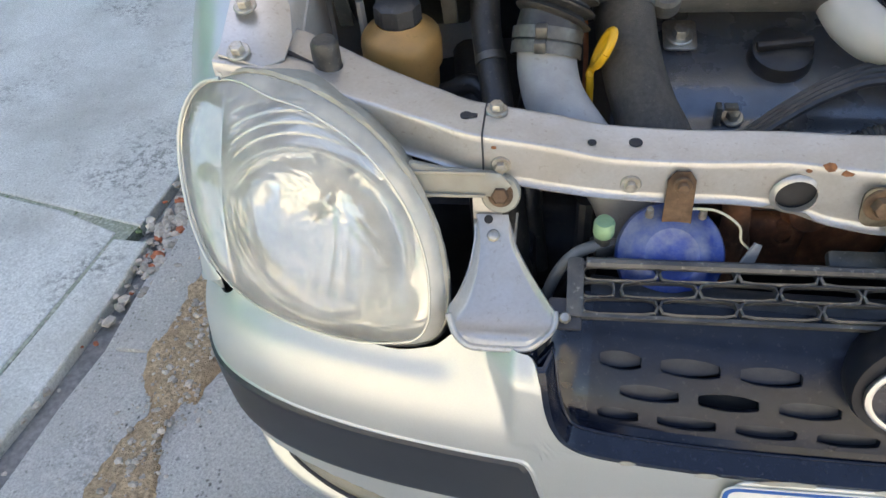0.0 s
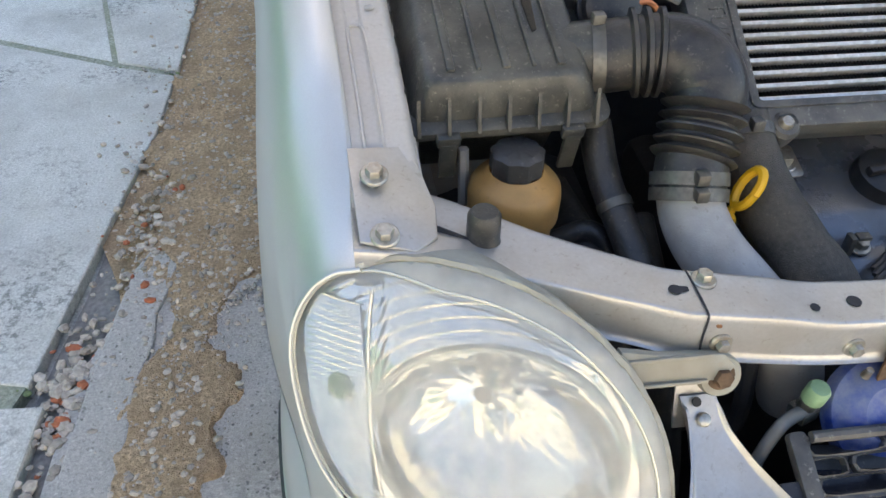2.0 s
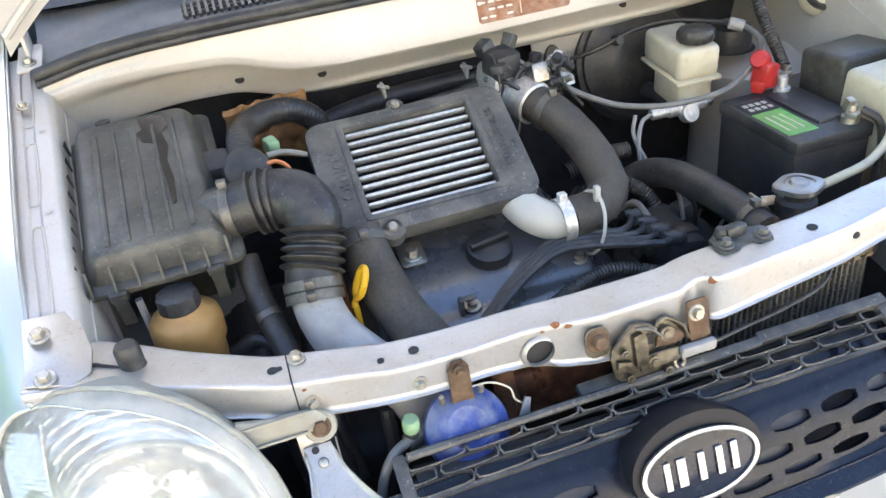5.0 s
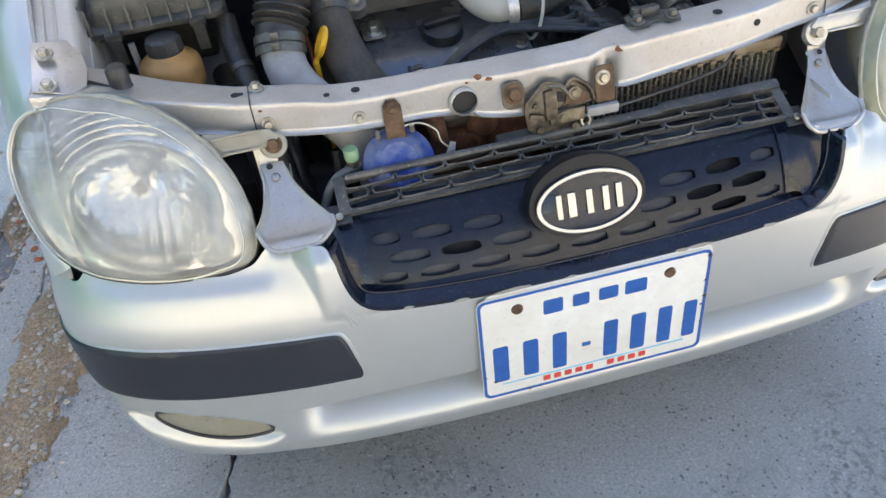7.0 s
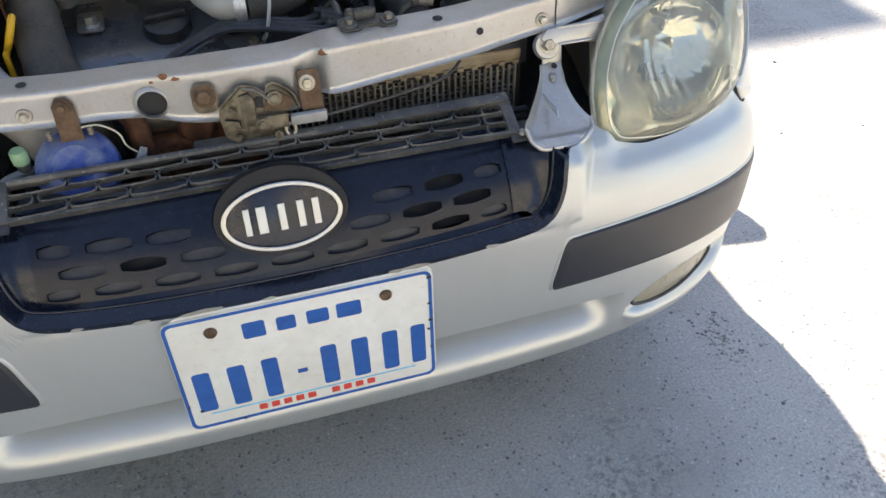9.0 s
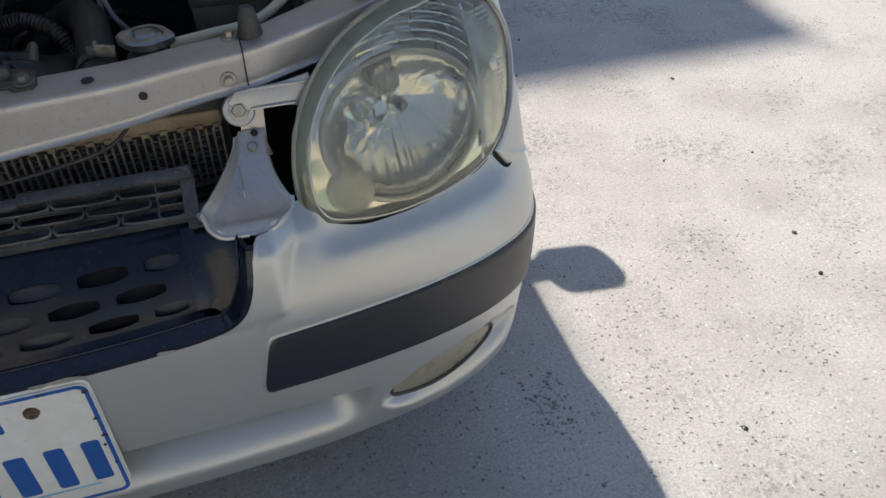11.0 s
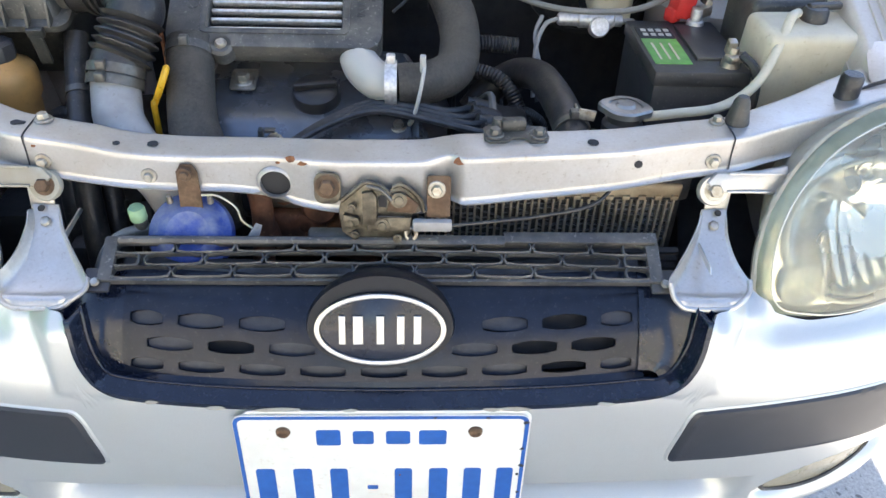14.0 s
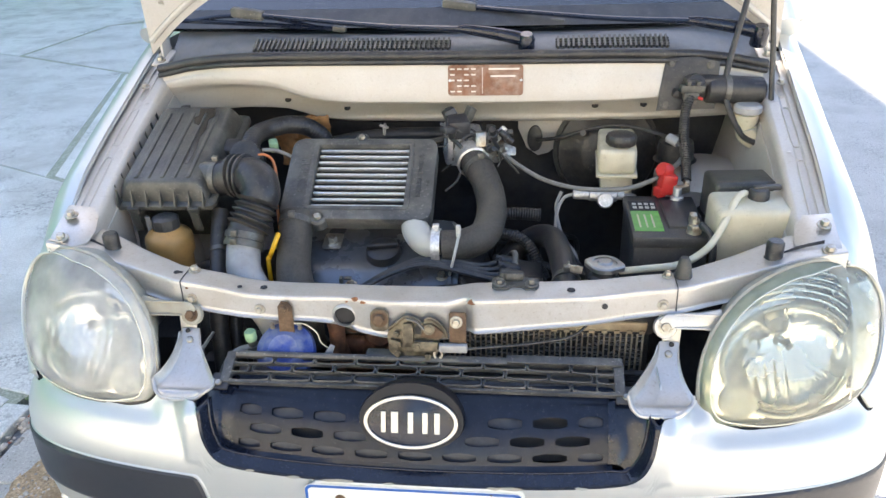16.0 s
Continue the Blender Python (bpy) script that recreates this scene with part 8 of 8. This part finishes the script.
part("clamp", merge(box((0.444, 0.345, 0.805), (0.030, 0.018, 0.010), (0, 0, 20), 0.003), box((0.436, 0.352, 0.818), (0.012, 0.012, 0.02), (15, 0, 0), 0.002)), M_zinc, bt, "corroded clamp")
part("lead", tube([(0.448, 0.340, 0.812), (0.462, 0.322, 0.800), (0.468, 0.315, 0.77), (0.468, 0.312, 0.70)], 0.006, 8, 6), M_rubber, bt)
red = part("terminal_cover", merge(box((0.416, 0.512, 0.818), (0.030, 0.032, 0.040), (0, 10, 10), 0.006), lathe([(0, 0.012), (0.012, 0.012), (0.015, 0.008), (0.015, -0.008)], frame_matrix((0.411, 0.519, 0.841), (-0.7, -0.5, 0.4)), 16), box((0.403, 0.507, 0.803), (0.02, 0.02, 0.02), (0, 0, 30), 0.004)), M_red, bt, "red plastic terminal cover")
part("clamp", merge(box((0.441, 0.497, 0.812), (0.030, 0.016, 0.016), (0, 0, 30), 0.003), box((0.451, 0.512, 0.822), (0.010, 0.026, 0.010), (0, 20, 0), 0.002)), M_zinc, bt, "zinc clamp")
bt.location += Vector((0.012, 0.030, 0.0))
cable("battery_cable", "black corrugated battery cable", [(0.463, 0.543, 0.824), (0.464, 0.570, 0.850), (0.462, 0.605, 0.890), (0.466, 0.635, 0.930), (0.474, 0.645, 0.960)], 0.0085, M_rubber, ripple=0.0016, seg=10)
fb = thing("fuse_box", "black plastic fuse box cover", "fuse box", (0.565, 0.50, 0.76))
part("cover", box((0.565, 0.500, 0.807), (0.140, 0.092, 0.086), (-5, 0, 3), 0.009, 3, 1.04), M_dusty, fb)
part("lower_case", box((0.565, 0.503, 0.735), (0.132, 0.086, 0.07), (-5, 0, 3), 0.006, 2, 0.95), M_black, fb, "black lower case")
part("cover_rim", box((0.565, 0.500, 0.770), (0.148, 0.100, 0.010), (-5, 0, 3), 0.003), M_black, fb)
wt = thing("washer_tank", "yellowed translucent washer fluid tank", "tank", (0.56, 0.43, 0.66))
part("tank", box((0.547, 0.398, 0.785), (0.134, 0.086, 0.125), (4, 0, 3), 0.012, 3), M_tank, wt, "yellowed tank")
part("cap", merge(lathe([(0, 0.012), (0.014, 0.012), (0.017, 0.008), (0.018, -0.006)], Matrix.Translation((0.558, 0.405, 0.852)), 24), box((0.572, 0.413, 0.863), (0.05, 0.012, 0.010), (0, 0, 12), 0.004)), M_rubber, wt, "black cap")
nk = thing("washer_filler", "pale filler neck with grey cap", "filler neck", (0.595, 0.645, 0.86))
part("neck", merge(lathe([(0.018, 0.925), (0.022, 0.922), (0.022, 0.908), (0.017, 0.900), (0.017, 0.885)], Matrix.Translation((0.585, 0.645, 0)), 24), tube([(0.585, 0.645, 0.898), (0.592, 0.648, 0.880), (0.612, 0.650, 0.868), (0.636, 0.65, 0.868)], 0.021, 16, 6)), M_tank, nk, "pale curved neck")
part("cap", lathe([(0, 0.942), (0.022, 0.942), (0.0265, 0.938), (0.027, 0.928), (0.024, 0.925)], Matrix.Translation((0.585, 0.645, 0)), 28), M_grey, nk, "grey screw cap")

# wiper motor on the firewall
wm = thing("wiper_motor", "black wiper motor on a black mounting plate", "wiper motor", (0.50, 0.70, 0.93))
part("mounting_plate", prism([(-0.060, -0.052), (0.052, -0.048), (0.058, 0.040), (0.02, 0.052), (-0.045, 0.050)], 0.004, frame_matrix((0.475, 0.682, 0.972), (0, -0.96, 0.26)), 0.001), M_rubber, wm)
part("motor", lathe([(0, 0.060), (0.018, 0.060), (0.025, 0.054), (0.027, 0.0), (0.027, -0.05), (0.022, -0.055)], frame_matrix((0.560, 0.676, 0.962), (1, 0.06, -0.05)), 24), M_rubber, wm, "black motor body")
part("motor_band", lathe([(0.0272, -0.006), (0.0285, -0.005), (0.0285, 0.005), (0.0272, 0.006)], frame_matrix((0.545, 0.675, 0.963), (1, 0.06, -0.05)), 24), M_clamp, wm, "dull clamp band")
part("gear_case", merge(box((0.492, 0.668, 0.968), (0.060, 0.028, 0.048), (10, 0, 8), 0.008), lathe([(0, 0.010), (0.016, 0.010), (0.021, 0.0), (0.021, -0.02)], frame_matrix((0.484, 0.658, 0.978), (0, -0.8, 0.5)), 20), box((0.455, 0.670, 0.955), (0.022, 0.022, 0.016), (0, 20, 10), 0.004)), M_rubber, wm, "grimy black gear case")
plug = part("plug", merge(box((0.477, 0.648, 0.972), (0.046, 0.018, 0.016), (0, 0, 4), 0.003), box((0.475, 0.646, 0.958), (0.030, 0.016, 0.016), (0, 0, 4), 0.003), box((0.468, 0.640, 0.984), (0.008, 0.012, 0.010), (0, 0, 0), 0.002), box((0.486, 0.640, 0.984), (0.008, 0.012, 0.010), (0, 0, 0), 0.002)), M_dusty, wm, "dusty wiring plug")
part("red_lock", box((0.492, 0.640, 0.955), (0.010, 0.008, 0.005), (0, 20, 0), 0.001), M_red, plug, "red locking tab")
for u, v in ((-0.045, -0.04), (-0.035, 0.04), (0.040, 0.036)):
    bolt(frame_matrix((0.475, 0.682, 0.972), (0, -0.96, 0.26)) @ Vector((u, v, 0.004)), (0, -0.96, 0.26), 0.007, parent=wm, material=M_dusty)
cable("washer_hose", "thin black washer hose looping up to the bonnet", [(0.662, 0.632, 0.856), (0.650, 0.630, 0.854), (0.600, 0.628, 0.870), (0.570, 0.632, 0.893), (0.542, 0.660, 0.958), (0.551, 0.690, 1.020), (0.575, 0.720, 1.120), (0.585, 0.735, 1.180)], 0.0058, M_rubber)
cable("bonnet_stay", "dark bonnet stay rod at the hinge", [(0.630, 0.640, 0.905), (0.628, 0.66, 0.96), (0.625, 0.68, 1.04), (0.615, 0.69, 1.14), (0.60, 0.68, 1.30)], 0.0055, M_rubber)
st = thing("strut_cap", "black rubber strut top cap", "strut cap", (0.47, 0.70, 0.80))
part("cap", lathe([(0, 0.045), (0.02, 0.044), (0.034, 0.036), (0.037, 0.02), (0.037, 0.0), (0.044, -0.002)], Matrix.Translation((0.465, 0.690, 0.815)), 28), M_rubber, st)

# painted patch of the lower firewall with its grommets
part("firewall_patch", prism([(0.139, 0.90), (0.141, 0.842), (0.160, 0.797), (0.185, 0.779), (0.209, 0.786), (0.226, 0.802), (0.285, 0.836), (0.305, 0.858), (0.315, 0.90)], 0.004, Matrix(((1, 0, 0, 0), (0, 0, -1, 0.806), (0, 1, 0, 0), (0, 0, 0, 1))), 0.001), M_bay, lower_wall, "light painted patch")
for x, z, a, b in ((0.178, 0.820, 0.017, 0.030), (0.252, 0.842, 0.020, 0.020)):
    g = thing("grommet", "black rubber grommet in the firewall", "grommet", (x, 0.80, z), "grommets")
    part("grommet", prism(ellipse(a, b, 24), 0.008, frame_matrix((x, 0.802, z), (0, -1, 0.05)), 0.003), M_rubber, g)

# ---- behind the grille ----
hn = thing("horn", "blue chalky disc horn on a rusty strap", "horn", (-0.225, 0.17, 0.63))
hm = frame_matrix((-0.225, 0.158, 0.671), (0.0, -0.72, 0.70))
part("disc", lathe([(0, 0.016), (0.020, 0.016), (0.024, 0.018), (0.034, 0.014), (0.040, 0.008), (0.047, 0.006), (0.049, 0.002), (0.049, -0.008), (0.044, -0.014), (0.030, -0.026), (0.0, -0.03)], hm, 40), M_blue, hn, "chalky blue disc")
part("strap", prism([(-0.011, 0), (0.011, 0), (0.013, -0.010), (0.012, 0.045), (0.006, 0.054), (-0.006, 0.054), (-0.012, 0.045), (-0.013, -0.010)], 0.0025, frame_matrix((-0.222, 0.170, 0.702), (0, -0.97, 0.1)), 0.0005), M_rusty, hn, "rusty hanging strap")
bolt((-0.222, 0.165, 0.748), (0, -1, 0.1), 0.007, parent=hn, material=M_rusty)
part("wire", tube([(-0.215, 0.172, 0.716), (-0.19, 0.165, 0.720), (-0.170, 0.160, 0.708), (-0.165, 0.160, 0.690), (-0.155, 0.165, 0.675)], 0.0012, 6, 6), M_tank, hn, "pale wire")
part("spade", prism([(-0.004, -0.01), (0.004, -0.01), (0.007, 0.012), (-0.007, 0.012)], 0.003, frame_matrix((-0.152, 0.163, 0.672), (0.3, -0.9, 0.3)) @ Matrix.Rotation(2.6, 4, "Z"), 0.0005), M_grey, hn)
for k in range(2):
    part("stud", lathe([(0, 0.010), (0.003, 0.010), (0.004, 0.0)], frame_matrix((-0.246 + 0.046 * k, 0.170, 0.708), (0, -0.2, 1)), 10), M_zinc, hn)
ac = thing("service_valve", "pale green capped service valve on a grey pipe", "valve", (-0.30, 0.16, 0.66))
part("cap", lathe([(0, 0.011), (0.008, 0.011), (0.0098, 0.008), (0.0098, -0.006), (0.007, -0.008)], frame_matrix((-0.285, 0.168, 0.692), (0, -0.15, 1)), 14), M_gcap, ac, "pale green cap")
part("body", merge(lathe([(0.007, 0.0), (0.008, -0.012), (0.008, -0.03), (0, -0.03)], frame_matrix((-0.285, 0.169, 0.690), (0, -0.15, 1)), 14), box((-0.285, 0.172, 0.665), (0.02, 0.02, 0.014), (0, 0, 20), 0.003)), M_dusty, ac)
part("pipe", tube([(-0.245, 0.180, 0.655), (-0.275, 0.172, 0.668), (-0.305, 0.162, 0.668), (-0.325, 0.150, 0.652), (-0.338, 0.140, 0.615), (-0.34, 0.14, 0.56)], 0.0058, 10, 8), M_cable, ac, "grey metal pipe")
lt = thing("bonnet_latch", "greasy rusty bonnet latch mechanism", "latch", (0, 0.14, 0.66))
LM = frame_matrix((-0.008, 0.150, 0.708), (0, -0.97, 0.24))
part("backplate", prism([(-0.044, 0.005), (-0.041, 0.017), (-0.022, 0.033), (-0.013, 0.039), (0.002, 0.0355), (0.013, 0.027), (0.017, 0.034), (0.027, 0.037), (0.0455, 0.0226), (0.052, 0.005), (0.0375, 0.0), (0.0375, -0.020), (0.029, -0.035), (-0.025, -0.035), (-0.041, -0.020)], 0.004, LM, 0.0008), M_latch, lt, "greasy two-lobed backplate")
for pts in (((-0.041, 0.017), (-0.022, 0.033), (-0.013, 0.039), (0.002, 0.0355), (0.013, 0.027)), ((0.017, 0.034), (0.027, 0.037), (0.0455, 0.0226), (0.052, 0.005))):
    part("folded_edge", tube([LM @ Vector((u, v, 0.007)) for u, v in pts], 0.0028, 8, 6), M_latch, lt, "folded plate edge")
part("upright", prism([(-0.017, -0.010), (-0.001, -0.010), (-0.001, 0.024), (-0.006, 0.030), (-0.017, 0.028)], 0.009, LM @ Matrix.Translation((0, 0, 0.004)), 0.001), M_latch, lt, "pale worn upright")
# slot shade as a thin dark piece laid on the backplate
part("slot", prism([(0.001, 0.010), (0.010, 0.009), (0.011, 0.022), (0.004, 0.024), (0.001, 0.020)], 0.001, LM @ Matrix.Translation((0, 0, 0.0042))), M_trimshade, lt, "dark slot", smooth=False)
part("pawl", prism([(0.010, 0.006), (0.042, 0.004), (0.046, 0.014), (0.032, 0.026), (0.016, 0.026)], 0.005, LM @ Matrix.Translation((0, 0, 0.005)), 0.0012), M_rusty, lt, "rusty pawl")
part("cross_bar", prism([(-0.012, -0.018), (0.036, -0.018), (0.038, -0.001), (-0.012, -0.001)], 0.007, LM @ Matrix.Translation((0, 0, 0.004)), 0.0015), M_latch, lt, "greasy cross bar")
# dark sliver on the bar gives the groove's shade
part("groove", prism([(0.000, -0.0005), (0.030, -0.0005), (0.030, 0.0012), (0.000, 0.0012)], 0.0012, LM @ Matrix.Translation((0, 0, 0.0105))), M_trimshade, lt, smooth=False)
part("hook", prism([(-0.038, 0.002), (-0.022, -0.002), (-0.020, -0.010), (-0.026, -0.012), (-0.030, -0.006), (-0.040, -0.006)], 0.006, LM @ Matrix.Translation((0, 0, 0.005)), 0.001), M_latch, lt, "latch hook")
for u, v, r in ((0.024, 0.020, 0.009), (0.005, -0.0105, 0.0085), (-0.029, 0.010, 0.005), (-0.026, -0.022, 0.005), (0.022, -0.026, 0.005)):
    part("pivot", lathe([(0, 0.004), (r * 0.55, 0.004), (r * 0.6, 0.0025), (r, 0.002), (r, -0.002)], LM @ Matrix.Translation((u, v, 0.011)), 16), M_latch, lt, "greasy pivot pin")
part("strike_rod", tube([LM @ Vector((-0.012, 0.036, 0.010)), LM @ Vector((0.004, 0.032, 0.013)), LM @ Vector((0.016, 0.020, 0.013))], 0.0022, 8, 6), M_clamp, lt)
part("spring_eye", tube([LM @ Vector((0.0375 + 0.006 * math.cos(a), -0.022 + 0.007 * math.sin(a), 0.008)) for a in (radians(b) for b in range(-60, 241, 30))], 0.0022, 8, 3), M_zinc, lt, "bright spring eye")
part("foot", box(LM @ Vector((0.000, -0.036, 0.004)), (0.040, 0.010, 0.010), (10, 0, 0), 0.003), M_zinc, lt)
part("tab", prism(rounded(0.027, 0.050, 0.004), 0.004, LM @ Matrix.Translation((0.0685, 0.022, 0.002)), 0.0012), M_rusty, lt, "rusty bolted tab")
bolt(LM @ Vector((0.066, 0.031, 0.006)), (0, -0.97, 0.24), 0.009, parent=lt)
part("ear", prism(rounded(0.030, 0.036, 0.010), 0.003, LM @ Matrix.Translation((-0.056, 0.030, 0.000)), 0.0006), M_latch, lt)
bolt(LM @ Vector((-0.056, 0.0327, 0.003)), (0, -0.97, 0.24), 0.0125, parent=lt, material=M_rusty)
part("cable_end", box(LM @ Vector((0.0615, -0.010, 0.010)), (0.045, 0.010, 0.014), (0, 0, 0), 0.003), M_grey, lt, "grey cable end")
cable("release_cable", "thin grey bonnet release cable", [(0.072, 0.140, 0.698), (0.12, 0.146, 0.700), (0.18, 0.150, 0.706), (0.24, 0.160, 0.716), (0.275, 0.188, 0.738), (0.30, 0.215, 0.756)], 0.0022, M_rubber)
for x0, x1 in ((-0.09, -0.02), (0.0, 0.03)):
    c = thing("cross_stay", "dusty steel stay below the latch", "bracket", (x0, 0.15, 0.64), "stays")
    part("stay", box(((x0 + x1) / 2, 0.155, 0.672), (x1 - x0, 0.02, 0.012), (20, 0, 0), 0.004), M_dusty, c)
cb = thing("cable_bracket", "dusty metal bracket bolted on the crossmember", "bracket", (0.16, 0.20, 0.78))
part("plate", prism([(-0.036, -0.012), (-0.030, -0.018), (-0.012, -0.017), (-0.004, -0.010), (0.010, -0.010), (0.016, -0.018), (0.034, -0.017), (0.038, -0.008), (0.036, 0.012), (0.016, 0.015), (0.008, 0.022), (-0.020, 0.022), (-0.036, 0.010)], 0.004, frame_matrix((0.148, 0.204, 0.7805), (0, -0.12, 1)), 0.001), M_dusty, cb)
part("boss", merge(box((0.146, 0.214, 0.790), (0.030, 0.016, 0.014), (-8, 0, 6), 0.004), lathe([(0, 0.012), (0.006, 0.012), (0.008, 0.008), (0.009, 0)], Matrix.Translation((0.130, 0.216, 0.784)), 14)), M_dusty, cb, "raised clip boss")
for x in (0.124, 0.174):
    bolt((x, 0.198, 0.785), (0, -0.1, 1), 0.009, parent=cb, material=M_clamp)
# radiator tubes, the nearest stretch
M_rfin = mat("tarnished_fins", (0.24, 0.25, 0.26), 0.45, 0.6, 0.4, 200, 0.0003, 400)
M_rtube = mat("dusty_tube_edge", (0.38, 0.335, 0.26), 0.6, 0.2, 0.3, 120, 0.0003, 300, dirt=(0.10, 0.08, 0.06), dirt_amt=0.6, dirt_scale=30)
for k in range(40):
    x = 0.012 + k * 0.0088
    t = part("core_tube", box((x, 0.2195, 0.645), (0.0026, 0.007, 0.13), (0, rr_.uniform(-0.7, 0.7), 0)), M_rtube, rad, smooth=False)
bmf = bmesh.new()
for k in range(39):
    for j in range(14):
        x, z = 0.0164 + k * 0.0088, 0.590 + j * 0.0080
        join(bmf, box((x, 0.2205, z + rr_.uniform(-0.002, 0.002)), (0.0062, 0.004, 0.0012), (rr_.uniform(-30, 30), rr_.uniform(-25, 25), 0))) if rr_.random() < 0.8 else None
tagged(part("fin_pack", bmf, M_rfin, rad, "bent bright fins", smooth=False), kind="stuff")
low = thing("condenser_bars", "black horizontal guard bars below the radiator", "guard", (0.2, 0.17, 0.55))
for k in range(5):
    part("bar", box((0.18, 0.178, 0.636 - 0.012 * k), (0.36, 0.010, 0.005), (10, 0, 0), 0.001), M_black, low)

# wires and pipes down the gap beside the engine
for k in range(9):
    x, y = rngb.uniform(0.10, 0.30), rngb.uniform(0.36, 0.62)
    a = Vector((x, y, rngb.uniform(0.62, 0.70)))
    b = a + Vector((rngb.uniform(-0.09, 0.09), rngb.uniform(-0.09, 0.09), rngb.uniform(-0.05, 0.04)))
    cable("wire", "thin dark wire in the engine bay", [a, a.lerp(b, 0.3) + Vector((0.01, 0, 0.03)), a.lerp(b, 0.7) + Vector((0, -0.01, 0.025)), b, b + Vector((0, 0, -0.08))], rngb.choice((0.0028, 0.004, 0.006)), rngb.choice((M_rubber, M_black, M_cable)), group="wires")
